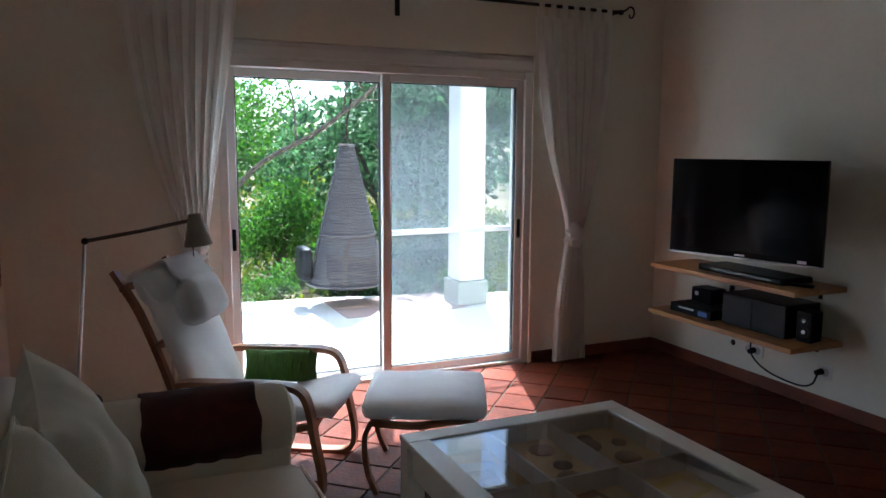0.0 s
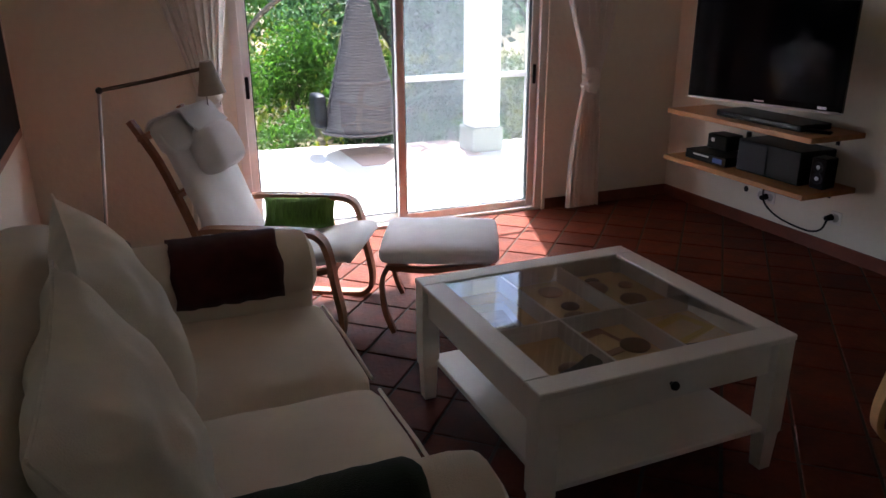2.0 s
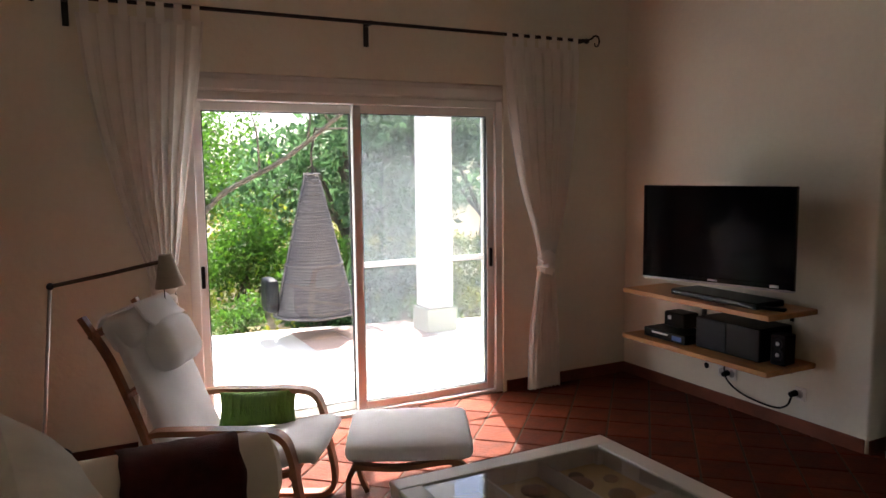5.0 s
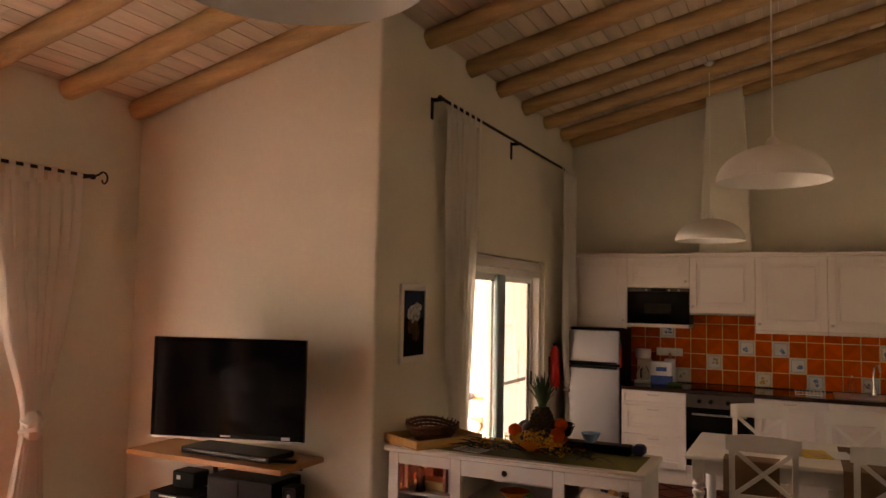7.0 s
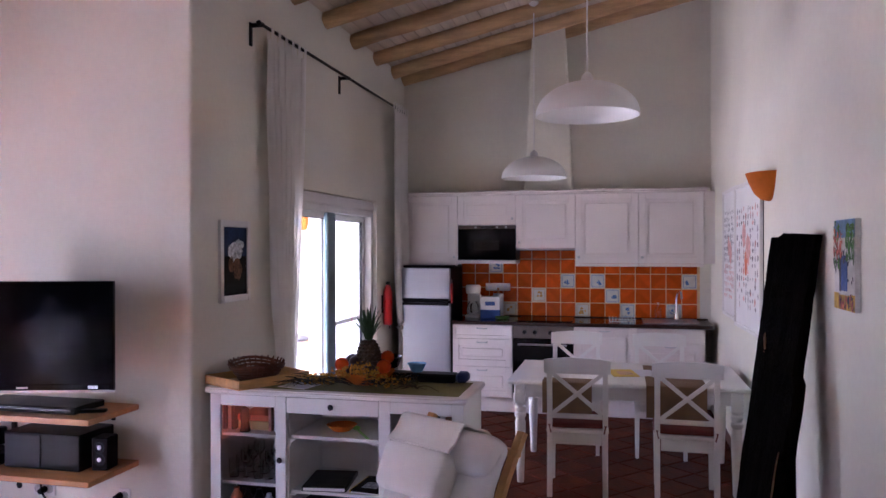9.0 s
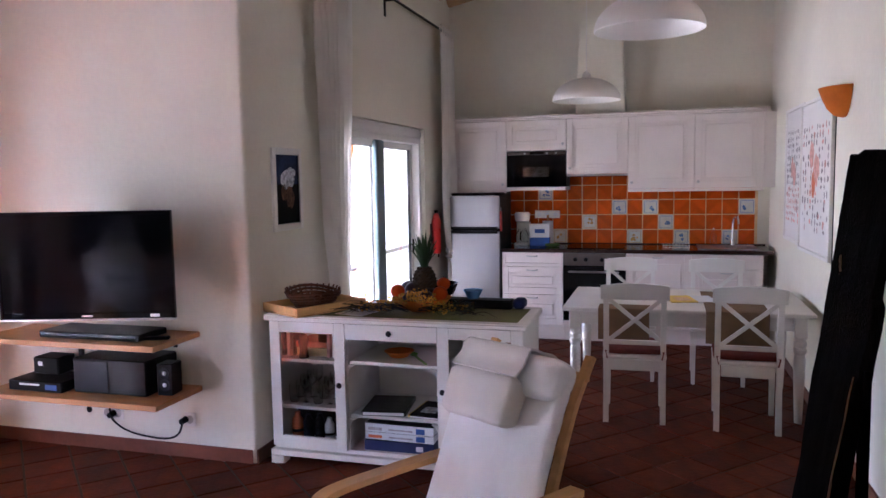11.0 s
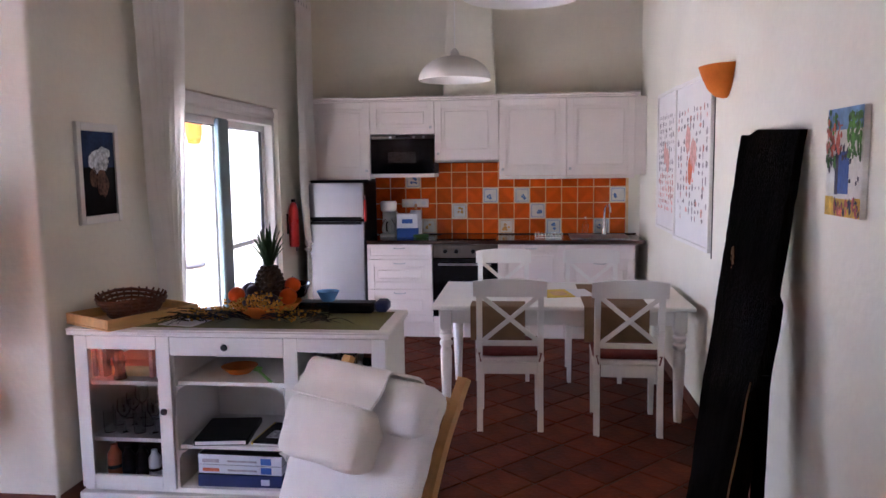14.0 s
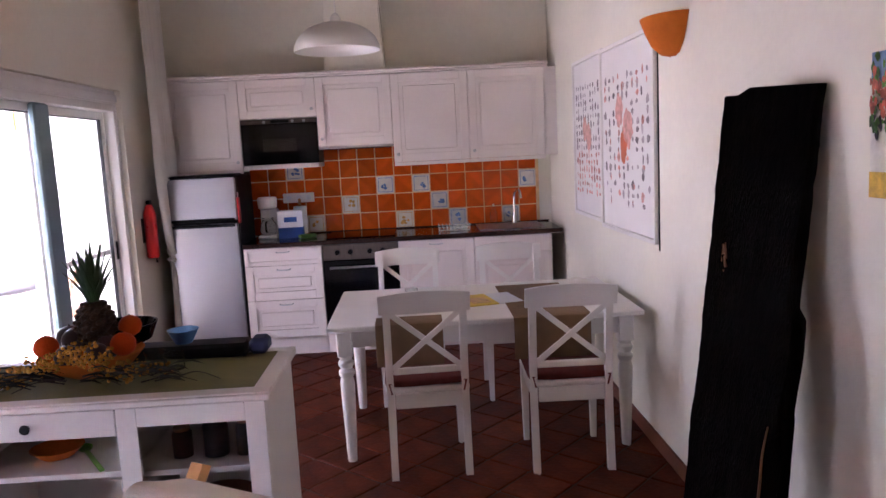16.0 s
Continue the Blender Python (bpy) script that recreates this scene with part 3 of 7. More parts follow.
curtain("curtain", [(2.38, -1.29, -0.66), (2.0, -1.25, -0.67), (1.5, -1.16, -0.74), (1.1, -1.03, -0.83), (0.93, -1.0, -0.87), (0.75, -1.02, -0.86), (0.4, -1.07, -0.83), (0.02, -1.09, -0.82)], 0, 1.93, 8, "white tab-top curtain, knotted at its middle, beside the terrace door", 0.026, (-0.935, 0.92, 0.07), 7, 2.45)
curtain("curtain", [(2.38, -3.82, -3.19), (2.0, -3.78, -3.24), (1.5, -3.68, -3.32), (1.1, -3.56, -3.38), (0.93, -3.53, -3.40), (0.75, -3.55, -3.38), (0.4, -3.62, -3.34), (0.02, -3.64, -3.32)], 0, 1.93, 8, "white tab-top curtain drawn aside, behind the lounge chair", 0.026, (-3.465, 0.92, 0.07), 7, 2.45)
curtain("curtain", [(2.99, 0.60, 1.22), (2.2, 0.62, 1.15), (1.4, 0.68, 1.05), (1.0, 0.74, 1.02), (0.8, 0.76, 1.01), (0.4, 0.78, 1.01), (0.02, 0.77, 1.03)], 0, -0.02, 7, "long white tab-top curtain behind the sideboard", 0.03, None, 6, 3.05)
curtain("curtain", [(2.99, 3.20, 3.66), (2.2, 3.24, 3.64), (1.5, 3.25, 3.62), (1.0, 3.33, 3.56), (0.86, 3.41, 3.54), (0.7, 3.40, 3.56), (0.35, 3.37, 3.60), (0.02, 3.36, 3.62)], 0, -0.075, 6, "long white tab-top curtain, tied low, beside the fridge", 0.028, (3.475, 0.85, 0.075), 6, 3.05)


def curtain_rod(x0, x1, y, z, wall_y, brackets, label, scroll):
    th = thing("curtain_rod", label, "curtain rod", pose(0, y, z))
    part("rod", cyl(nb(), (x0, 0, 0), (x1, 0, 0), 0.011, n=12), IRON, th)
    for x in brackets:
        b = nb()
        bx(b, x - 0.011, x + 0.011, -0.012, wall_y - y, -0.012, 0.012, 0.003)
        bx(b, x - 0.016, x + 0.016, wall_y - y - 0.012, wall_y - y - 0.001, -0.13, 0.02, 0.003)
        part("bracket", b, IRON, th)
    for x, s in ((x0, -1), (x1, 1)):
        b = nb()
        if scroll:
            pts = [(x, 0, 0)] + [(x + s * (0.085 + (0.075 - 0.012 * k / 3) * math.cos(2.6 - 0.42 * k) * 0.55), 0, 0.045 * math.sin(2.6 - 0.42 * k) * (1 - 0.03 * k)) for k in range(14)]
            tube(b, spline(pts, 3), 0.007, 8, 0.005)
            lathe(b, [(0, -0.02), (0.016, -0.012), (0.018, 0), (0.016, 0.012), (0, 0.02)], 12, (x, 0, 0), Matrix.Rotation(math.pi / 2, 3, "Y"))
        else:
            ball(b, (x + s * 0.012, 0, 0), 0.018, 12)
        part("finial", b, IRON, th)


curtain_rod(-3.92, -0.60, 1.93, 2.45, DY, (-3.86, -2.22, -0.63), "black wrought iron curtain rod with scrolled ends over the terrace door", True)
curtain_rod(0.50, 3.72, -0.02, 3.05, PY, (0.53, 2.07, 3.68), "black wrought iron curtain rod high over the patio door", False)


# ---- television corner ----
SHELF_Y0, SHELF_Y1 = 0.395, 1.57
for z, what in ((0.755, "upper"), (0.44, "lower")):
    th = thing("wall_shelf", "oiled pine wall shelf under the television, " + what + " of two", "shelf", pose(TX, 0.98, z), "television shelves")
    part("board", bx(nb(), -0.415, -0.001, SHELF_Y0 - 0.98, SHELF_Y1 - 0.98, -0.032, 0, 0.004), PINE, th)
    for yy in (-0.42, 0.42):
        b = nb()
        bx(b, -0.20, -0.001, yy - 0.012, yy + 0.012, -0.04, -0.0325, 0.001)
        bx(b, -0.010, -0.001, yy - 0.012, yy + 0.012, -0.10, -0.0405, 0.001)
        part("bracket", b, IRON, th, "black steel shelf bracket", False)

tv_c = Vector(((-0.685 - 0.435) / 2, (1.239 + 0.339) / 2, 1.172))
ang = math.degrees(math.atan2(0.25, 0.90))
tv = thing("television", "black flat-screen television on a swivel wall arm, switched off", "television", Matrix.Translation(tv_c) @ pose(0, 0, 0, 0, 0, ang))
W, Hh = 0.467, 0.287
part("back_shell", bx(nb(), 0.012, 0.055, -W + 0.01, W - 0.01, -Hh + 0.02, Hh - 0.01, 0.012), BLACK, tv)
b = nb()
bx(b, 0.0, 0.03, -W, -W + 0.018, -Hh, Hh, 0.003)
bx(b, 0.0, 0.03, W - 0.018, W, -Hh, Hh, 0.003)
bx(b, 0.0, 0.03, -W + 0.018, W - 0.018, Hh - 0.02, Hh, 0.003)
bx(b, 0.0, 0.03, -W + 0.018, W - 0.018, -Hh + 0.006, -Hh + 0.036, 0.003)
part("bezel", b, BLACK_GLOSS, tv)
part("screen", bx(nb(), 0.004, 0.012, -W + 0.018, W - 0.018, -Hh + 0.036, Hh - 0.02, 0), BLACK_GLOSS, tv, "dark reflecting screen", False)
part("trim_strip", bx(nb(), -0.002, 0.03, -W, W, -Hh - 0.006, -Hh + 0.005, 0.002), STEEL, tv, "silver strip along the lower edge")
part("maker_badge", bx(nb(), -0.002, 0.001, -0.03, 0.03, -Hh + 0.015, -Hh + 0.024, 0), STEEL, tv, smooth=False)
part("sticker", bx(nb(), -0.002, 0.0005, -W + 0.08, -W + 0.13, -Hh + 0.012, -Hh + 0.028, 0), WHITE_CARD, tv, "small pale energy sticker", False)
arm = (Matrix.Translation(tv_c) @ pose(0, 0, 0, 0, 0, ang)).inverted()
b = nb()
tube(b, [arm @ Vector(p) for p in ((TX - 0.01, 0.72, 1.17), (TX - 0.16, 0.9, 1.17), (-0.50, 0.80, 1.17))], 0.02, 8)
bx(b, -0.01, 0.01, -0.06, 0.06, -0.1, 0.1, 0.002, arm @ pose(TX - 0.0105, 0.72, 1.17))
bx(b, 0.056, 0.07, -0.12, 0.12, -0.12, 0.12, 0.003)
part("swivel_arm", b, IRON, tv, "black steel swivel arm")

th = thing("sound_bar", "low black media player on the upper pine shelf", "media player", pose(-0.37, 0.78, 0.757))
part("case", bx(nb(), -0.11, 0.13, -0.24, 0.42, 0, 0.038, 0.006), BLACK, th)
part("front_panel", bx(nb(), -0.113, -0.1095, -0.22, 0.40, 0.006, 0.03, 0.001), BLACK_GLOSS, th)
th = thing("game_controller", "small black remote on the upper pine shelf", "remote", pose(-0.40, 0.50, 0.757, 0, 0, 20))
part("body", bx(nb(), -0.022, 0.022, -0.08, 0.08, 0, 0.018, 0.007), BLACK, th)
th = thing("subwoofer", "dark grey box loudspeaker on the lower pine shelf", "loudspeaker", pose(-0.30, 0.80, 0.442))
part("cabinet", bx(nb(), -0.13, 0.15, -0.25, 0.23, 0, 0.195, 0.006), BLACK, th)
part("grille", bx(nb(), -0.137, -0.1305, -0.01, 0.22, 0.01, 0.185, 0.003), DARK_GREY, th, "dark grey cloth grille")
th = thing("desk_speaker", "small black two-way speaker on the lower pine shelf", "loudspeaker", pose(-0.33, 0.475, 0.442, 0, 0, 8))
part("cabinet", bx(nb(), -0.05, 0.06, -0.045, 0.045, 0, 0.175, 0.005), BLACK, th)
for zz, r in ((0.06, 0.032), (0.125, 0.028)):
    rot = Matrix.Rotation(-math.pi / 2, 3, "Y")
    drv = part("driver", lathe(nb(), [(0, 0.001), (r * 0.3, 0.003), (r * 0.85, 0.0005), (r, 0.004), (r * 1.12, 0.003), (r * 1.12, 0)], 24, (-0.0502, 0, zz), rot), DARK_GREY, th)
    part("dust_cap", lathe(nb(), [(0.012, 0.003), (0.008, 0.007), (0, 0.008)], 16, (-0.0502, 0, zz), rot), WHITE_CARD, drv, "pale grey cap")
th = thing("set_top_box", "black set-top box with a blue display on the lower shelf", "media player", pose(-0.36, 1.24, 0.442))
part("case", bx(nb(), -0.12, 0.12, -0.17, 0.2, 0, 0.06, 0.005), BLACK, th)
part("display", bx(nb(), -0.123, -0.1195, -0.14, -0.06, 0.015, 0.045, 0.001), BLUE_BOX, th, "blue display window")
part("disc_tray", bx(nb(), -0.123, -0.1195, -0.02, 0.12, 0.035, 0.045, 0.001), STEEL, th, "silver strip")
th = thing("router", "black upright router with an antenna on the lower shelf", "router", pose(-0.28, 1.30, 0.504))
part("case", bx(nb(), -0.07, 0.07, -0.09, 0.09, 0, 0.10, 0.008), BLACK, th)
part("antenna", cyl(nb(), (0.03, -0.17, -0.06), (0.03, -0.17, 0.14), 0.016, n=10), BLACK, th)
part("label", bx(nb(), -0.073, -0.0695, 0.02, 0.05, 0.05, 0.075, 0.001), WHITE_CARD, th, smooth=False)

for yy, zz, w, label in ((1.02, 0.235, 0.15, "double white wall socket under the shelves"), (0.485, 0.235, 0.075, "white wall socket with a black plug")):
    th = thing("wall_socket", label, "socket", pose(TX, yy, zz))
    plate = part("plate", bx(nb(), -0.012, -0.001, -w / 2, w / 2, -0.04, 0.04, 0.004), WHITE_WOOD, th)
    for k in range(2 if w > 0.1 else 1):
        oy = (0.038 - 0.076 * k) if w > 0.1 else 0
        part("recess", lathe(nb(), [(0, 0.001), (0.019, 0.001), (0.022, 0.004), (0.024, 0.004), (0.024, 0)], 20, (-0.012, oy, 0), Matrix.Rotation(-math.pi / 2, 3, "Y")), mat("socket_recess", (0.5, 0.49, 0.46), 0.4), plate)
th = thing("wall_button", "small dark cable outlet in the wall", "socket", pose(TX, 1.20, 0.24))
part("ring", lathe(nb(), [(0, 0.004), (0.012, 0.004), (0.02, 0.002), (0.02, 0)], 16, (0, 0, 0), Matrix.Rotation(-math.pi / 2, 3, "Y")), BLACK, th)
th = thing("power_cable", "black power cable sagging between two wall sockets", "cable", pose(TX, 0.75, 0.2))
part("cord", tube(nb(), spline([(-0.03, 0.27, 0.20), (-0.045, 0.26, 0.05), (-0.04, 0.22, -0.02), (-0.035, 0.10, -0.07), (-0.035, -0.10, -0.085), (-0.04, -0.20, -0.05), (-0.04, -0.235, 0.02)], 8), 0.006, 8), BLACK, th)
part("plug", cyl(nb(), (-0.013, -0.24, 0.035), (-0.055, -0.235, 0.03), 0.02, 0.016, 14), BLACK, th)
part("plug", cyl(nb(), (-0.013, 0.262, 0.035), (-0.055, 0.262, 0.03), 0.02, 0.016, 14), BLACK, th)


# ---- pictures and wall lamp ----
th = thing("framed_photo", "dark landscape photograph in a white wooden frame", "picture", pose(0.315, PY, 1.55))
fw, fh = 0.18, 0.247
b = nb()
bx(b, -fw, -fw + 0.035, -0.022, -0.001, -fh, fh, 0.003)
bx(b, fw - 0.035, fw, -0.022, -0.001, -fh, fh, 0.003)
bx(b, -fw + 0.035, fw - 0.035, -0.022, -0.001, fh - 0.04, fh, 0.003)
bx(b, -fw + 0.035, fw - 0.035, -0.022, -0.001, -fh, -fh + 0.04, 0.003)
part("frame", b, WHITE_WOOD, th)
ph = part("print", bx(nb(), -fw + 0.036, fw - 0.036, -0.012, -0.002, -fh + 0.041, fh - 0.041, 0), PHOTO_DARK, th, smooth=False)
part("photo_sky", bx(nb(), -fw + 0.037, fw - 0.037, -0.0124, -0.0121, 0.03, fh - 0.042, 0), PHOTO_SKY, ph, smooth=False)
for (cx, cz, rx, rz), m_ in (((0.0, 0.06, 0.09, 0.055), PHOTO_LIGHT), ((0.05, 0.10, 0.06, 0.03), PHOTO_LIGHT), ((0.03, -0.05, 0.05, 0.07), PHOTO_RED), ((-0.05, -0.02, 0.03, 0.05), PHOTO_RED)):
    b = nb()
    lathe(b, [(0, 0.001), (1, 0.001), (1, 0)], 14)
    for v in b.verts:
        k = 1 + 0.35 * noise.noise(v.co * 2.2 + Vector((cx * 40, 0, 0)))
        v.co = (cx + v.co.x * rx * k, -0.0125 - v.co.z * 0.5, cz + v.co.y * rz * k)
    part("cloud_patch" if m_ is PHOTO_LIGHT else "rock_patch", b, m_, ph, smooth=False)

for x0, x1, z0, z1, label in ((2.17, 2.97, 1.06, 2.10, "framed chart poster with rows of small reddish motifs"), (1.19, 2.10, 1.05, 2.08, "framed chart poster with grey motifs and two red shapes")):
    near = x0 < 2
    th = thing("poster", label, "poster", pose((x0 + x1) / 2, RY, z0) @ pose(0, 0, 0, 0, 0, 1.6 if near else 0), "kitchen posters")
    hw, hh = (x1 - x0) / 2, z1 - z0
    off = 0.016 if near else 0.002
    sheet = part("sheet", bx(nb(), -hw + 0.025, hw - 0.025, off, off + 0.012, 0.025, hh - 0.025, 0), PAPER, th, smooth=False)
    b = nb()
    for q in ((-hw, -hw + 0.024, 0, hh), (hw - 0.024, hw, 0, hh), (-hw + 0.0245, hw - 0.0245, 0, 0.024), (-hw + 0.0245, hw - 0.0245, hh - 0.024, hh)):
        bx(b, q[0], q[1], off, off + 0.022, q[2], q[3], 0.002)
    part("frame", b, WHITE_WOOD, th)
    if near:
        # thin black strip drawn as the shadow gap along the near poster
        part("backing_edge", bx(nb(), -hw - 0.006, -hw - 0.001, off - 0.012, off + 0.002, -0.03, hh - 0.01, 0.001), BLACK, th, "black strip standing for the shadow gap", False)
    rng = random.Random(5 if near else 9)
    for key, m_ in (("red", PINK_PRINT), ("grey", GREY_PRINT)):
        b = nb()
        for r in range(15):
            for c in range(10):
                zz = 0.17 + r * (hh - 0.36) / 14 + rng.uniform(-0.006, 0.006)
                xx = -hw + 0.10 + c * (2 * hw - 0.20) / 9 + rng.uniform(-0.010, 0.010)
                red = (r < 6) if not near else (rng.random() < 0.3)
                if (key == "red") != red or rng.random() < 0.08:
                    continue
                sx, sz = rng.uniform(0.012, 0.031), rng.uniform(0.014, 0.032)
                n0 = len(b.verts)
                vs = [b.verts.new((xx + sx * math.cos(a) * rng.uniform(0.6, 1.1), off + 0.0135, zz + sz * math.sin(a) * rng.uniform(0.6, 1.1))) for a in [2 * math.pi * i / 7 for i in range(7)]]
                b.faces.new(vs)
        tagged(part("printed_pattern", b, m_, sheet, smooth=False), kind="stuff")
    for cx, cz, r in ((0.10, 0.66, 0.070), (-0.05, 0.57, 0.085), (0.03, 0.47, 0.065)) if near else ((0.06, 0.58, 0.065), (-0.04, 0.52, 0.07)):
        b = nb()
        b.faces.new([b.verts.new((cx + r * math.cos(a) * rng.uniform(0.75, 1.1), off + 0.0145, cz + 1.3 * r * math.sin(a) * rng.uniform(0.75, 1.1))) for a in [2 * math.pi * i / 20 for i in range(20)]])
        part("large_motif", b, RED_CARD if cz < 0.5 else ROSE_PRINT, sheet, smooth=False)

th = thing("painting", "unframed bright painting of a blue door under vines", "painting", pose(-0.622, RY, 1.384) @ Matrix.Diagonal((0.82, 1, 1, 1)))
cv = part("canvas", bx(nb(), -0.168, 0.168, 0.002, 0.022, 0, 0.355, 0.002), CANVAS_WHITE, th)


def on_canvas(u0, u1, v0, v1, layer):
    """A flat painted field; u runs across from the kitchen side, v down from the top."""
    return bx(nb(), 0.167 - 0.334 * u1, 0.167 - 0.334 * u0, 0.0222 + 0.0004 * layer, 0.0226 + 0.0004 * layer, 0.354 - 0.353 * v1, 0.354 - 0.353 * v0, 0)


part("painted_sky", on_canvas(0, 1, 0, 0.2, 1), CANVAS_SKY, cv, smooth=False)
part("painted_ground", on_canvas(0, 1, 0.82, 1, 1), CANVAS_YELLOW, cv, smooth=False)
part("painted_door", on_canvas(0.30, 0.66, 0.40, 0.79, 2), CANVAS_BLUE, cv, smooth=False)
part("painted_door_shade", on_canvas(0.27, 0.36, 0.42, 0.80, 3), CANVAS_DARK, cv, smooth=False)
part("painted_step", on_canvas(0.26, 0.80, 0.80, 0.835, 3), CANVAS_WHITE, cv, smooth=False)
rng = random.Random(4)
layer = 0
for nm, m_, areas in (("painted_shadow", CANVAS_DARK, ((0.0, 0.34, 0.30, 0.60, 26), (0.28, 0.66, 0.34, 0.46, 20), (0.70, 0.96, 0.44, 0.72, 5), (0.2, 1.0, 0.84, 0.97, 22))),
                      ("painted_foliage", CANVAS_GREEN, ((0.62, 1.0, 0.06, 0.46, 130), (0.0, 0.30, 0.10, 0.55, 30), (0.02, 0.30, 0.02, 0.14, 10))),
                      ("painted_blossom", CANVAS_PINK, ((0.0, 0.46, 0.12, 0.42, 46), (0.30, 0.98, 0.86, 0.99, 22)))):
    b = nb()
    for u0, u1, v0, v1, count in areas:
        for _ in range(count):
            layer += 1
            u, v = rng.uniform(u0, u1), rng.uniform(v0, v1)
            cx, cz = 0.165 - 0.33 * u, 0.352 - 0.35 * v
            r, tall = rng.uniform(0.006, 0.015), rng.uniform(0.8, 1.8)
            b.faces.new([b.verts.new((max(-0.167, min(0.167, cx + r * math.cos(a) * rng.uniform(0.5, 1.1))), 0.0242 + 0.00001 * layer, max(0.001, min(0.354, cz + r * tall * math.sin(a) * rng.uniform(0.5, 1.1))))) for a in [2 * math.pi * k / 7 for k in range(7)]])
    tagged(part(nm, b, m_, cv, smooth=False), kind="stuff")

th = thing("wall_lamp", "orange terracotta half-bowl wall lamp", "wall lamp", pose(0.97, RY, 1.89))
b = nb()
prof = [(0.02, 0.0), (0.07, 0.012), (0.12, 0.055), (0.155, 0.115), (0.185, 0.185), (0.175, 0.187), (0.145, 0.118), (0.11, 0.062), (0.06, 0.02), (0.0, 0.012)]
n = 22
rings = [[b.verts.new((r * math.cos(math.pi * i / n), 0.002 + r * 0.75 * math.sin(math.pi * i / n), 0.015 + 0.9 * z)) for i in range(n + 1)] for r, z in prof]
for a, c in zip(rings, rings[1:]):
    for i in range(n):
        b.faces.new((a[i], a[i + 1], c[i + 1], c[i]))
part("bowl", b, CLAY, th)
part("wall_plate", bx(nb(), -0.05, 0.05, 0.001, 0.012, 0.05, 0.16, 0.003), IRON, th)


def pendant(x, y, z, r, label):
    th = thing("pendant_lamp", label, "pendant lamp", pose(x, y, z), "white dome pendants")
    prof = [(r, 0), (r * 0.985, 0.006)]
    h = r * 0.66
    prof = [(r * math.cos(t), h * math.sin(t)) for t in [math.pi / 2 * k / 12 for k in range(12)]] + [(0.035, h)]
    inner = [(max(0.02, q - 0.004), zz - 0.003) for q, zz in prof[::-1]]
    part("shade", lathe(nb(), prof + inner + [(r, 0)], 48), SHADE, th, "white enamelled dome")
    part("cap", lathe(nb(), [(0.036, h - 0.004), (0.036, h + 0.025), (0.02, h + 0.05), (0.006, h + 0.06), (0, h + 0.06)], 20), SHADE, th)
    part("bulb", lathe(nb(), [(0.0, h * 0.25), (0.022, h * 0.28), (0.032, h * 0.42), (0.026, h * 0.6), (0.014, h * 0.78), (0.014, h - 0.01)], 18), SHADE, th, "unlit opal bulb")
    top = roof(y) - z
    part("cord", cyl(nb(), (0, 0, h + 0.05), (0, 0, top - 0.03), 0.005, n=8), WHITE_WOOD, th)
    part("ceiling_rose", lathe(nb(), [(0.045, top), (0.045, top - 0.02), (0.02, top - 0.045), (0, top - 0.045)], 20), SHADE, th)


pendant(2.98, -1.47, 2.262, 0.295, "white dome pendant lamp near the cooker hood, unlit")
pendant(0.82, -2.04, 2.435, 0.315, "white dome pendant lamp before the dining table, unlit")
pendant(-2.60, -1.15, 2.435, 0.32, "white dome pendant lamp over the seating corner, unlit")


# ---- kitchen ----
def shaker(th, y0, y1, z0, z1, x, knob=None, name="door", material=None):
    """A framed front with a recessed panel, facing -x, in the thing's own space."""
    material = material or CREAM_WOOD
    y0, y1 = min(y0, y1) + 0.0025, max(y0, y1) - 0.0025
    z0, z1 = z0 + 0.0015, z1 - 0.0015
    s = 0.062 if z1 - z0 > 0.2 else 0.03
    b = nb()
    bx(b, x, x + 0.019, y0, y0 + s, z0, z1, 0.002)
    bx(b, x, x + 0.019, y1 - s, y1, z0, z1, 0.002)
    bx(b, x, x + 0.019, y0 + s, y1 - s, z0, z0 + s, 0.002)
    bx(b, x, x + 0.019, y0 + s, y1 - s, z1 - s, z1, 0.002)
    d = part(name, b, material, th)
    b = nb()
    bx(b, x + 0.0155, x + 0.0187, y0 + s + 0.0005, y1 - s - 0.0005, z0 + s + 0.0005, z1 - s - 0.0005, 0)
    if z1 - z0 > 0.25:
        bx(b, x + 0.006, x + 0.0153, y0 + s + 0.03, y1 - s - 0.03, z0 + s + 0.03, z1 - s - 0.03, 0.008)
    part("panel", b, material, d, smooth=False)
    if knob == "bar":
        c, zz = (y0 + y1) / 2, z1 - 0.03
        b = nb()
        tube(b, spline([(x, c - 0.05, zz), (x - 0.022, c - 0.045, zz - 0.002), (x - 0.026, c, zz - 0.004), (x - 0.022, c + 0.045, zz - 0.002), (x, c + 0.05, zz)], 4), 0.005, 8)
        part("handle", b, STEEL, d, "steel bow handle")
    elif knob:
        b = lathe(nb(), [(0, 0.022), (0.009, 0.02), (0.013, 0.014), (0.009, 0.007), (0.006, 0)], 14, (x, knob[0], knob[1]), Matrix.Rotation(-math.pi / 2, 3, "Y"))
        part("knob", b, STEEL, d, "small steel knob")
    return d


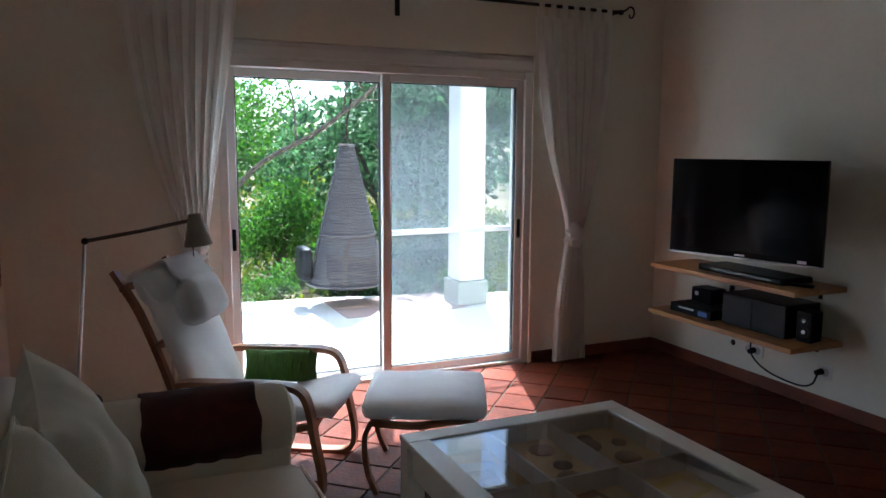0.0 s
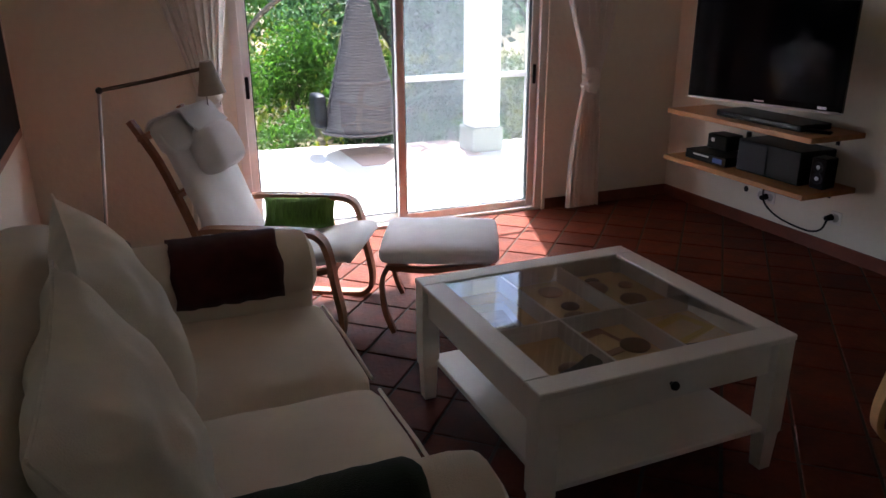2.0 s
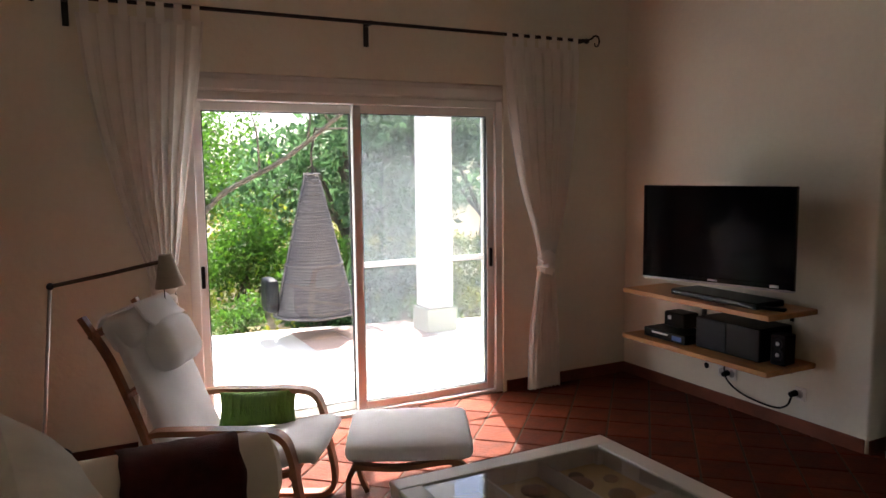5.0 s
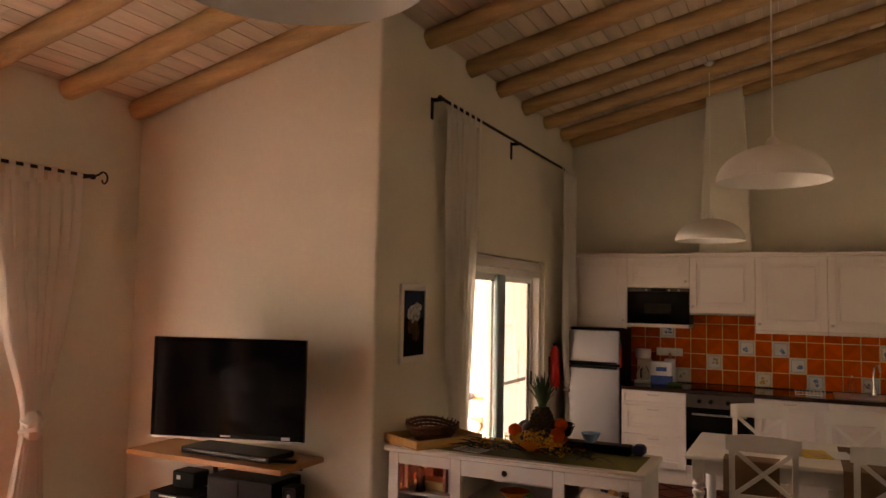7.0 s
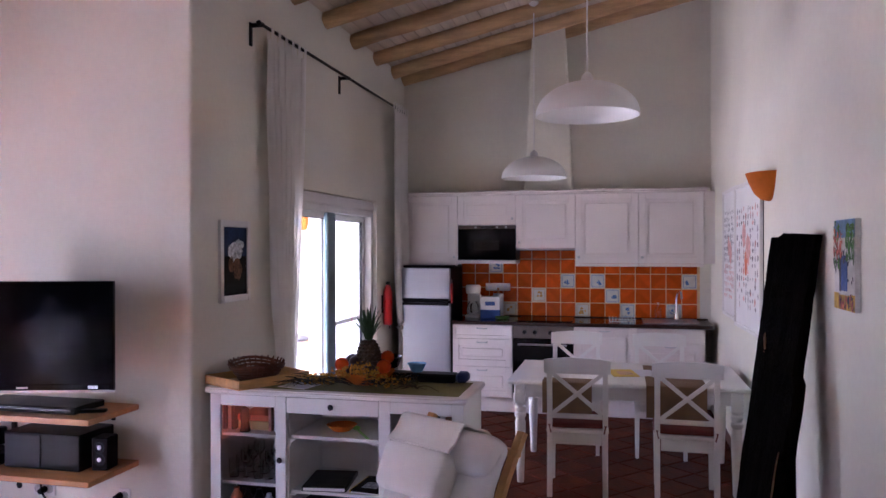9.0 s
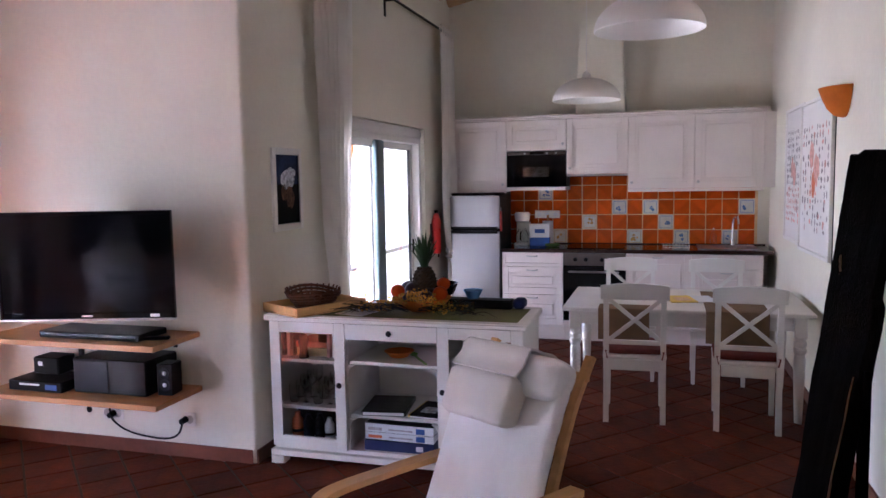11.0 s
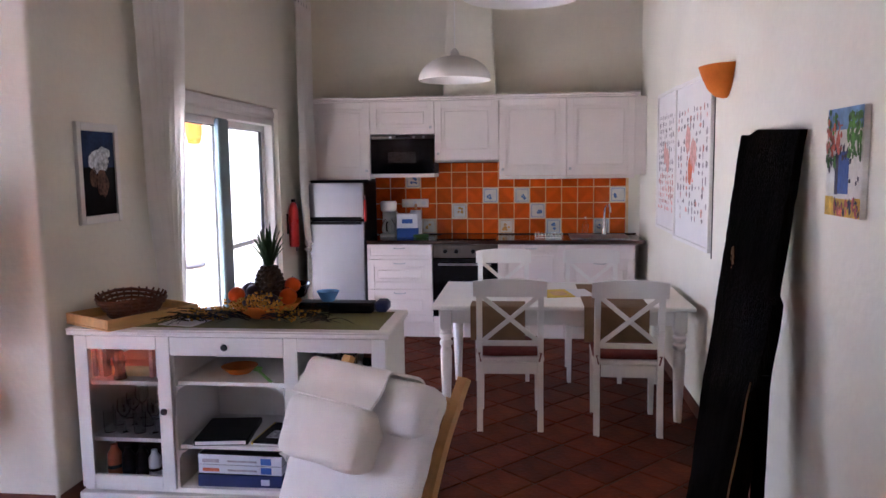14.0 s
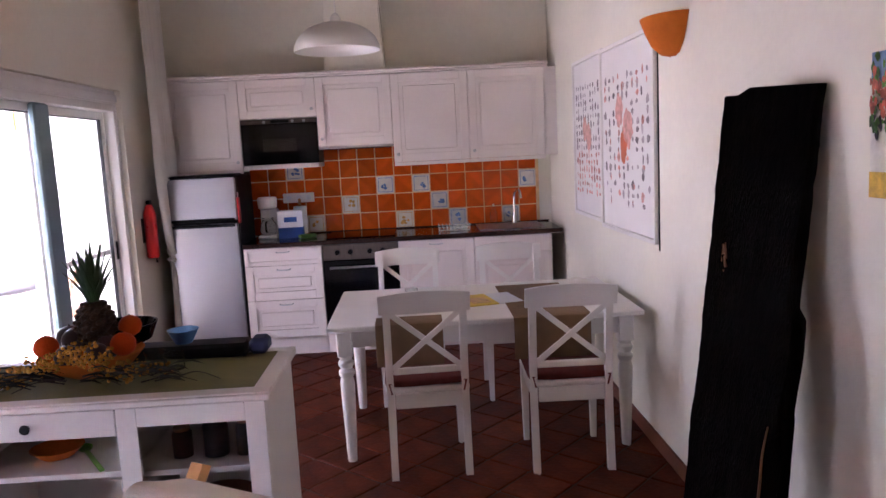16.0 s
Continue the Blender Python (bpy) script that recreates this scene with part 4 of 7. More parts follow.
UX, BX = 3.65, 3.42
U = [-0.02, -0.61, -1.21, -1.80, -2.405, -3.01]
for i, (za, zb) in enumerate(((1.47, 2.16), (1.86, 2.16), (1.62, 2.16), (1.47, 2.16), (1.47, 2.16))):
    y1, y0 = U[i], U[i + 1]
    w = y1 - y0
    th = thing("wall_cabinet", ("cream wall cabinet with a plain framed door over the cooker hood" if i == 2 else "short cream wall cabinet above the microwave" if i == 1 else "cream kitchen wall cabinet with a framed door"), "cabinet", pose(UX, y0, 0), "wall cabinets")
    part("body", bx(nb(), 0.020, KX - UX - 0.002, 0.001, w - 0.001, za, zb, 0.001), CREAM_WOOD, th, smooth=False)
    left = i in (2, 3, 4)
    shaker(th, 0, w, za, zb, 0, ((w - 0.035) if left else 0.035, za + 0.06))
    part("light_rail", bx(nb(), 0.0, 0.02, 0.001, w - 0.001, za - 0.03, za - 0.001, 0.003), CREAM_WOOD, th) if i not in (1, 2) else None
    if i == 4:
        part("filler_panel", bx(nb(), 0.012, KX - UX - 0.002, -0.098, -0.001, za, zb, 0.001), CREAM_WOOD, th, smooth=False)
    if i == 2:
        hood = part("hood_tray", bx(nb(), -0.004, 0.30, 0.004, w - 0.004, za - 0.022, za - 0.002, 0.003), STEEL, th, "steel extractor tray")
        part("hood_filter", bx(nb(), 0.02, 0.28, 0.03, w - 0.03, za - 0.026, za - 0.0225, 0), DARK_GREY, hood, smooth=False)
b = nb()
bx(b, UX - 0.018, KX - 0.002, -3.03, 0.0, 2.162, 2.178, 0.003)
bx(b, UX - 0.03, KX - 0.002, -3.045, 0.0, 2.1785, 2.20, 0.005)
tagged(part("cornice", b, CREAM_WOOD), "cream cornice along the top of the wall cabinets", "cornice")

th = thing("microwave", "built-in black microwave oven with a steel trim", "microwave", pose(UX, -1.21, 1.50))
part("case", bx(nb(), 0.004, 0.33, 0.003, 0.597, 0, 0.352, 0.002), BLACK, th)
part("door_glass", bx(nb(), -0.008, 0.0035, 0.006, 0.594, 0.006, 0.314, 0.003), BLACK_GLOSS, th, "black glass door")
part("control_strip", bx(nb(), -0.009, 0.0035, 0.006, 0.594, 0.318, 0.348, 0.003), OVEN_STEEL, th, "dark steel control strip")
part("display", bx(nb(), -0.0105, -0.0095, 0.22, 0.36, 0.322, 0.344, 0), BLACK_GLOSS, th, "black display", False)
for yy in (0.10, 0.19, 0.41):
    part("dial", cyl(nb(), (-0.0095, yy, 0.333), (-0.021, yy, 0.333), 0.012, 0.011, 16), STEEL, th)
part("window", bx(nb(), -0.0095, -0.0085, 0.17, 0.43, 0.10, 0.20, 0), mat("dim_oven_window", (0.014, 0.006, 0.005), 0.12), th, "faint reddish window", False)
part("shelf_board", bx(nb(), 0.0, 0.33, 0.003, 0.597, -0.035, -0.002, 0.003), CREAM_WOOD, th, "cream board under the oven")

th = thing("hood_duct", "tapering white plastered hood duct up to the ceiling", "duct", pose(KX, -1.525, 2.2))
b = nb()
z1 = roof(-1.525) - 2.2 + 0.01
lo = [b.verts.new(p) for p in ((-0.30, -0.245, 0.001), (-0.002, -0.245, 0.001), (-0.002, 0.245, 0.001), (-0.30, 0.245, 0.001))]
hi = [b.verts.new(p) for p in ((-0.24, -0.16, z1), (-0.002, -0.16, z1), (-0.002, 0.16, z1), (-0.24, 0.16, z1))]
for i in range(4):
    b.faces.new((lo[i], lo[(i + 1) % 4], hi[(i + 1) % 4], hi[i]))
b.faces.new(lo[::-1])
b.faces.new(hi)
bmesh.ops.bevel(b, geom=[e for e in b.edges if abs(e.verts[0].co.z - e.verts[1].co.z) > 0.5], offset=0.012, segments=3, affect="EDGES")
part("shaft", b, PLASTER, th)

# fridge
th = thing("fridge", "silver two-door fridge freezer beside the drawers", "fridge", pose(BX, -0.585, 0))
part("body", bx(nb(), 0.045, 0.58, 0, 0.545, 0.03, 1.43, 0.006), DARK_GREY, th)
part("top_plate", bx(nb(), 0.0, 0.58, 0, 0.545, 1.4305, 1.45, 0.006), BLACK, th)
for z0, z1, nm in ((0.06, 1.075, "fridge_door"), (1.095, 1.425, "freezer_door")):
    d = part(nm, soft_box(nb(), 0.05, 0.54, z1 - z0, 0.016, Matrix.Translation((0.02, 0.272, (z0 + z1) / 2)), 0.0, 8, 0), FRIDGE, th)
    zz = z1 - 0.012 if z0 < 1 else z0 + 0.012
    part("grip", bx(nb(), -0.012, 0.001, 0.02, 0.52, zz - 0.014, zz + 0.010, 0.004), DARK_GREY, d, "dark recessed grip")
for yy in (0.04, 0.5):
    part("foot", cyl(nb(), (0.08, yy, 0), (0.08, yy, 0.03), 0.02, n=10), BLACK, th)

# base units
Bs = [-0.605, -1.205, -1.795, -2.385, -2.995]
names = ("drawer_unit", "oven_unit", "base_cabinet", "sink_cabinet")
labels = ("cream drawer unit with three framed drawers", "built-in black oven under the hob", "cream base cabinet with a framed door", "cream sink cabinet with a false drawer over its door")
for i in range(4):
    y1, y0 = Bs[i], Bs[i + 1]
    w = y1 - y0
    th = thing(names[i], labels[i], "oven" if i == 1 else "cabinet", pose(BX, y0, 0), "base units")
    part("body", bx(nb(), 0.021, 0.58, 0.001, w - 0.001, 0.15, 0.868, 0.001), BLACK if i == 1 else CREAM_WOOD, th, smooth=False)
    part("plinth", bx(nb(), 0.055, 0.07, 0.001, w - 0.001, 0.001, 0.149, 0.001), CREAM_WOOD, th, smooth=False)
    if i == 0:
        for za, zb in ((0.155, 0.455), (0.458, 0.728), (0.731, 0.866)):
            shaker(th, 0, w, za, zb, 0, "bar", "drawer")
    elif i == 1:
        part("control_panel", bx(nb(), -0.004, 0.02, 0.004, w - 0.004, 0.745, 0.866, 0.003), OVEN_STEEL, th, "dark brushed steel control panel")
        for yy in (0.12, 0.22, 0.37, 0.47):
            part("dial", cyl(nb(), (-0.0045, yy, 0.805), (-0.026, yy, 0.805), 0.021, 0.018, 18), BLACK, th, "black dial")
        d = part("oven_door", bx(nb(), -0.006, 0.02, 0.004, w - 0.004, 0.21, 0.740, 0.004), BLACK_GLOSS, th, "black glass door")
        b = nb()
        cyl(b, (-0.045, 0.06, 0.69), (-0.045, w - 0.06, 0.69), 0.009, n=12)
        cyl(b, (-0.045, 0.09, 0.69), (-0.006, 0.09, 0.69), 0.007, n=8)
        cyl(b, (-0.045, w - 0.09, 0.69), (-0.006, w - 0.09, 0.69), 0.007, n=8)
        part("handle", b, STEEL, d, "steel bar handle")
        part("lower_panel", bx(nb(), 0.0, 0.02, 0.004, w - 0.004, 0.152, 0.205, 0.002), CREAM_WOOD, th)
    elif i == 2:
        shaker(th, 0, w, 0.155, 0.866, 0, "bar")
    else:
        part("false_drawer", bx(nb(), 0, 0.019, 0.002, w - 0.002, 0.735, 0.866, 0.003), CREAM_WOOD, th)
        shaker(th, 0, w, 0.155, 0.731, 0, "bar")
th = thing("worktop", "dark red polished granite worktop with a sink and a hob", "worktop", pose(BX - 0.025, -0.605, 0.87))
slab = part("slab", bx(nb(), 0, 0.617, -2.475, 0, 0, 0.035, 0.006), GRANITE, th)
part("upstand", bx(nb(), 0.597, 0.6165, -2.475, 0, 0.0355, 0.045, 0.002), GRANITE, th)
part("hob", bx(nb(), 0.07, 0.55, -1.17, -0.63, 0.0353, 0.041, 0.002), BLACK_GLOSS, th, "black glass hob")
sink = nb()
bx(sink, 0.11, 0.13, -2.36, -1.84, 0.0353, 0.043, 0.002)
bx(sink, 0.51, 0.55, -2.36, -1.84, 0.0353, 0.043, 0.002)
bx(sink, 0.13, 0.51, -2.36, -2.34, 0.0353, 0.043, 0.002)
bx(sink, 0.13, 0.51, -1.94, -1.84, 0.0353, 0.043, 0.002)
bx(sink, 0.13, 0.51, -2.34, -1.94, 0.0353, 0.0365, 0)
part("sink", sink, STEEL, th, "steel inset sink with a drainer")
b = nb()
cyl(b, (0.53, -2.17, 0.043), (0.53, -2.17, 0.10), 0.024, 0.02, 16)
tube(b, spline([(0.53, -2.17, 0.09), (0.53, -2.17, 0.24), (0.515, -2.175, 0.29), (0.47, -2.19, 0.32), (0.42, -2.205, 0.305), (0.40, -2.21, 0.25)], 6), 0.011, 10)
tube(b, [(0.53, -2.145, 0.10), (0.53, -2.09, 0.13)], 0.007, 8)
part("tap", b, CHROME, th, "chrome swan-neck tap")

# things on the worktop
WZ = 0.9052
th = thing("coffee_maker", "white filter coffee maker with a glass jug", "coffee maker", pose(3.80, -0.745, WZ))
part("base", bx(nb(), -0.10, 0.09, -0.075, 0.075, 0, 0.03, 0.008), WHITE_WOOD, th)
part("column", bx(nb(), 0.03, 0.09, -0.07, 0.07, 0.0305, 0.235, 0.008), WHITE_WOOD, th)
part("filter_head", lathe(nb(), [(0, 0.236), (0.055, 0.236), (0.075, 0.25), (0.08, 0.32), (0.07, 0.335), (0, 0.335)], 20, (-0.01, 0, 0)), WHITE_WOOD, th)
part("jug", lathe(nb(), [(0, 0.031), (0.055, 0.032), (0.066, 0.06), (0.06, 0.12), (0.042, 0.155), (0.048, 0.165)], 20, (-0.035, 0, 0)), TINT, th, "glass jug")
part("jug_handle", tube(nb(), spline([(-0.08, 0.0, 0.14), (-0.13, 0, 0.13), (-0.13, 0, 0.07), (-0.097, 0, 0.06)], 5), 0.007, 8), BLACK, th, "black handle")
th = thing("detergent_box", "white and blue carton on the worktop", "box", pose(3.76, -0.93, WZ, 0, 0, 6))
part("carton", bx(nb(), -0.06, 0.06, -0.10, 0.10, 0.085, 0.22, 0.003), WHITE_CARD, th)
part("blue_part", bx(nb(), -0.061, 0.061, -0.101, 0.101, 0, 0.0845, 0.003), BLUE_BOX, th)
part("print_patch", bx(nb(), -0.0625, -0.0605, -0.05, 0.05, 0.13, 0.17, 0), BLUE_BOX, th, smooth=False)
th = thing("paper_roll", "white kitchen paper roll on a wooden stand", "paper roll", pose(3.90, -0.99, WZ))
part("roll", cyl(nb(), (0, 0, 0.015), (0, 0, 0.24), 0.055, n=24), WHITE_CARD, th)
part("stand", lathe(nb(), [(0, 0), (0.07, 0), (0.07, 0.014), (0.012, 0.0145), (0.012, 0.30), (0, 0.305)], 20), PINE, th)
th = thing("sponge_dish", "small green and yellow washing-up sponge", "sponge", pose(3.66, -1.07, WZ, 0, 0, 30))
part("pad", soft_box(nb(), 0.06, 0.14, 0.03, 0.01, Matrix.Translation((0, 0, 0.016)), 0, 4), mat("green_sponge", (0.10, 0.22, 0.06), 0.9, 0, 0.2, 60, 0.5, 200), th)
th = thing("socket_strip", "white triple wall socket on the tiles", "socket", pose(KX - 0.013, -0.97, 1.21))
strip = part("plate", bx(nb(), -0.014, -0.001, -0.13, 0.13, -0.04, 0.04, 0.004), WHITE_WOOD, th)
for k in (-1, 0, 1):
    part("recess", lathe(nb(), [(0, 0.001), (0.019, 0.001), (0.022, 0.004), (0.022, 0)], 18, (-0.014, 0.083 * k, 0), Matrix.Rotation(-math.pi / 2, 3, "Y")), WHITE_CARD, strip)
th = thing("dish_rack", "low chrome wire rack on the worktop", "rack", pose(3.70, -2.25, WZ))
b = nb()
for k in range(9):
    tube(b, [(-0.12, -0.12 + 0.03 * k, 0.006), (-0.12, -0.12 + 0.03 * k, 0.05), (0.10, -0.12 + 0.03 * k, 0.05), (0.10, -0.12 + 0.03 * k, 0.006)], 0.0025, 5)
tube(b, [(-0.12, -0.12, 0.006), (-0.12, 0.12, 0.006), (0.10, 0.12, 0.006), (0.10, -0.12, 0.006), (-0.12, -0.12, 0.006)], 0.003, 5)
part("wires", b, CHROME, th)
th = thing("soap_bottle", "clear soap bottle beside the tap", "bottle", pose(3.93, -2.60, WZ))
part("bottle", lathe(nb(), [(0, 0), (0.03, 0.001), (0.032, 0.10), (0.012, 0.13), (0.012, 0.15), (0, 0.15)], 16), TINT, th)
part("pump", bx(nb(), -0.035, 0.01, -0.007, 0.007, 0.152, 0.17, 0.003), WHITE_WOOD, th)
th = thing("oven_glove", "red patterned oven glove hung beside the fridge", "oven glove", pose(BX + 0.03, -0.5935, 1.17))
part("glove", soft_box(nb(), 0.07, 0.012, 0.20, 0.005, None, 0, 4), RED_PLASTIC, th)
part("loop", tube(nb(), spline([(0, 0, 0.10), (0.008, 0, 0.125), (0, 0, 0.14), (-0.008, 0, 0.125), (0, 0, 0.10)], 4), 0.002, 5), WHITE_CARD, th)
th = thing("fire_extinguisher", "slim red fire extinguisher hung by the patio door", "extinguisher", pose(3.255, PY - 0.05, 0.86))
part("tank", lathe(nb(), [(0, 0), (0.04, 0.004), (0.045, 0.02), (0.045, 0.33), (0.03, 0.38), (0.018, 0.40), (0, 0.40)], 20), RED_PLASTIC, th)
part("valve", bx(nb(), -0.03, 0.03, -0.012, 0.012, 0.401, 0.43, 0.004), BLACK, th)
part("hose", tube(nb(), spline([(0.03, 0, 0.41), (0.06, -0.005, 0.36), (0.055, -0.005, 0.2), (0.05, -0.003, -0.04)], 6), 0.009, 8), BLACK, th, "black hose")
part("bracket", bx(nb(), -0.05, 0.05, 0.046, 0.054, 0.12, 0.3, 0.002), IRON, th)


# ---- dining table and chairs ----
TZ = 0.722
th = thing("dining_table", "white painted dining table with turned legs, against the wall", "table", pose(1.725, -2.265, 0))
hx, hy = 0.475, 0.785
part("tabletop", bx(nb(), -hx, hx, -hy, hy, TZ - 0.028, TZ, 0.006), WHITE_WOOD, th)
for s in (-1, 1):
    part("apron", bx(nb(), s * (hx - 0.08) - 0.011, s * (hx - 0.08) + 0.011, -hy + 0.10, hy - 0.10, TZ - 0.125, TZ - 0.0285, 0.002), WHITE_WOOD, th)
    part("apron", bx(nb(), -hx + 0.10, hx - 0.10, s * (hy - 0.08) - 0.011, s * (hy - 0.08) + 0.011, TZ - 0.125, TZ - 0.0285, 0.002), WHITE_WOOD, th)
leg = [(0, 0), (0.022, 0), (0.024, 0.02), (0.034, 0.30), (0.037, 0.42), (0.030, 0.45), (0.040, 0.465), (0.040, 0.482), (0.028, 0.495), (0.040, 0.512), (0.040, 0.528), (0.030, 0.54), (0.036, 0.555), (0.036, 0.558)]
for sx in (-1, 1):
    for sy in (-1, 1):
        b = nb()
        lathe(b, leg, 20, (sx * (hx - 0.08), sy * (hy - 0.08), 0))
        bx(b, sx * (hx - 0.08) - 0.038, sx * (hx - 0.08) + 0.038, sy * (hy - 0.08) - 0.038, sy * (hy - 0.08) + 0.038, 0.558, TZ - 0.0285, 0.004)
        part("leg", b, WHITE_WOOD, th)


def dining_chair():
    """Cross-back chair facing +x, origin under the seat's middle."""
    th = thing("dining_chair", "white painted cross-back dining chair with a dark red seat pad", "chair", Matrix(), "chairs round the table")
    zs = 0.445
    part("seat", bx(nb(), -0.20, 0.21, -0.20, 0.20, zs - 0.028, zs, 0.008), WHITE_WOOD, th)
    for s in (-1, 1):
        part("side_rail", bx(nb(), -0.17, 0.17, s * 0.178 - 0.01, s * 0.178 + 0.01, zs - 0.085, zs - 0.0285, 0.002), WHITE_WOOD, th)
    part("front_rail", bx(nb(), 0.172, 0.19, -0.165, 0.165, zs - 0.085, zs - 0.0285, 0.002), WHITE_WOOD, th)
    part("rear_rail", bx(nb(), -0.205, -0.185, -0.155, 0.155, zs - 0.10, zs - 0.0285, 0.002), WHITE_WOOD, th)
    for s in (-1, 1):
        b = nb()
        vs = []
        cx, cy = 0.185, s * 0.178
        for z, r in ((0, 0.014), (zs - 0.029, 0.02)):
            vs.append([b.verts.new((cx + dx * r, cy + dy * r, z)) for dx, dy in ((-1, -1), (1, -1), (1, 1), (-1, 1))])
        for i in range(4):
            b.faces.new((vs[0][i], vs[0][(i + 1) % 4], vs[1][(i + 1) % 4], vs[1][i]))
        b.faces.new(vs[0][::-1])
        b.faces.new(vs[1])
        part("front_leg", b, WHITE_WOOD, th, smooth=False)
        b = nb()
        path = spline([(-0.225, 0, 0), (-0.20, 0, 0.25), (-0.195, 0, 0.45), (-0.215, 0, 0.68), (-0.25, 0, 0.895)], 4)
        strap(b, path, s * 0.178 - 0.017, s * 0.178 + 0.017, 0.034)
        part("rear_post", b, WHITE_WOOD, th)
    b = nb()
    n = 10
    vs = []
    for i in range(n + 1):
        u = 2 * i / n - 1
        y = u * 0.212
        top = 0.905 + 0.018 * (1 - u * u) - 0.0
        bow = -0.012 * (1 - u * u)
        vs.append([b.verts.new(p) for p in ((-0.232 + bow, y, 0.815), (-0.254 + bow, y, top), (-0.276 + bow, y, top), (-0.254 + bow, y, 0.815))])
    for p, q in zip(vs, vs[1:]):
        for i in range(4):
            b.faces.new((p[i], p[(i + 1) % 4], q[(i + 1) % 4], q[i]))
    b.faces.new(vs[0][::-1])
    b.faces.new(vs[-1])
    bmesh.ops.recalc_face_normals(b, faces=b.faces[:])
    part("top_rail", b, WHITE_WOOD, th)
    part("lower_rail", bx(nb(), -0.214, -0.192, -0.160, 0.160, 0.515, 0.545, 0.003), WHITE_WOOD, th)
    for k, (ya, yb) in enumerate(((-0.160, 0.160), (0.160, -0.160))):
        b = nb()
        dx = 0.007 * k
        a, c = Vector((-0.207 - dx, ya, 0.545)), Vector((-0.243 - dx, yb, 0.815))
        d = (c - a).normalized()
        side = d.cross(Vector((1, 0, 0))).normalized() * 0.013
        t = Vector((0.0055, 0, 0))
        va = [b.verts.new(a + p) for p in (side + t, -side + t, -side - t, side - t)]
        vb = [b.verts.new(c + p) for p in (side + t, -side + t, -side - t, side - t)]
        for i in range(4):
            b.faces.new((va[i], va[(i + 1) % 4], vb[(i + 1) % 4], vb[i]))
        bmesh.ops.recalc_face_normals(b, faces=b.faces[:])
        part("cross_slat", b, WHITE_WOOD, th, smooth=False)
    pad = part("seat_pad", soft_box(nb(), 0.40, 0.40, 0.042, 0.018, Matrix.Translation((0.0, 0, zs + 0.021)), 0.004, 6), RED_PAD, th, "dark red tied seat pad")
    for s in (-1, 1):
        part("tie", tube(nb(), [(-0.19, s * 0.16, zs + 0.02), (-0.223, s * 0.182, zs + 0.03), (-0.224, s * 0.17, zs - 0.02)], 0.005, 6), RED_PAD, pad)
    return th


ch = dining_chair()
ch.matrix_basis = pose(1.305, -1.955, 0, 0, 0, 2)
copy_thing(ch, pose(1.275, -2.645, 0, 0, 0, -1.5))
copy_thing(ch, pose(2.30, -1.88, 0, 0, 0, 181))
copy_thing(ch, pose(2.30, -2.54, 0, 0, 0, 179))

for y0, y1, full, label in ((-1.72, -2.05, False, "brown linen place mat hanging over the table edge"), (-2.40, -2.78, True, "brown linen runner across the white dining table")):
    th = thing("table_runner", label, "table runner", pose(1.725, (y0 + y1) / 2, TZ))
    w = abs(y1 - y0) / 2
    far = 0.36 if full else -0.33
    prof = [(-0.4845, 0, -0.21), (-0.4835, 0, -0.10), (-0.482, 0, -0.02), (-0.478, 0, -0.003), (-0.468, 0, 0.0025), (-0.40, 0, 0.0025), (far, 0, 0.0025)]
    part("cloth", strap(nb(), prof, -w, w, 0.003), BROWN_CLOTH, th)
th = thing("magazine", "open yellow magazine on the dining table", "magazine", pose(1.70, -2.28, TZ + 0.0005, 0, 0, 12))
part("cover", bx(nb(), -0.14, 0.14, -0.06, 0.12, 0, 0.006, 0.001), YELLOW_PRINT, th, smooth=False)
part("page", bx(nb(), -0.14, 0.14, -0.20, -0.0605, 0, 0.004, 0.001), WHITE_CARD, th, "pale green-white page", False)
part("print_patch", bx(nb(), -0.10, 0.05, -0.03, 0.07, 0.0062, 0.0072, 0), OCHRE_PAINT, th, smooth=False)
th = thing("tumbler", "small clear glass on the dining table", "glass", pose(1.80, -1.90, TZ + 0.0005))
part("bowl", lathe(nb(), [(0, 0), (0.03, 0), (0.036, 0.07), (0.034, 0.07), (0.028, 0.006), (0, 0.006)], 18), TINT, th)
th = thing("paper_sheet", "pale sheet of paper lying on the dining table", "paper", pose(1.95, -2.02, TZ + 0.0005, 0, 0, -6))
part("sheet", bx(nb(), -0.10, 0.10, -0.14, 0.14, 0, 0.002, 0), WHITE_CARD, th, smooth=False)


# ---- sideboard and what stands on it ----
SX, SY0, SY1 = -0.085, -1.455, -0.015
th = thing("sideboard", "white sideboard with two glass doors and open shelves", "sideboard", pose(SX, SY0, 0))
W, Dp, ZT = SY1 - SY0, 0.50, 0.858
c1, c2 = 0.455, 0.985
for y in (0.0, c1 - 0.01, c2 - 0.01, W - 0.02):
    part("side_panel", bx(nb(), 0.022, Dp - 0.02, y, y + 0.02, 0.085, 0.80 if 0 < y < W - 0.1 else 0.826, 0.001), WHITE_WOOD, th, smooth=False)
part("back_panel", bx(nb(), Dp - 0.0195, Dp - 0.008, 0, W, 0.085, 0.826, 0), WHITE_WOOD, th, smooth=False)
part("bottom_board", bx(nb(), 0.02, Dp - 0.02, 0.0205, W - 0.0205, 0.086, 0.108, 0.001), WHITE_WOOD, th, smooth=False)
b = nb()
bx(b, -0.012, Dp - 0.01, -0.012, W + 0.012, 0.05, 0.0845, 0.004)
for y in (-0.012, W - 0.07):
    bx(b, -0.012, 0.06, y, y + 0.082, 0.001, 0.0495, 0.004)
    bx(b, Dp - 0.08, Dp - 0.01, y, y + 0.082, 0.001, 0.0495, 0.004)
part("plinth", b, WHITE_WOOD, th)
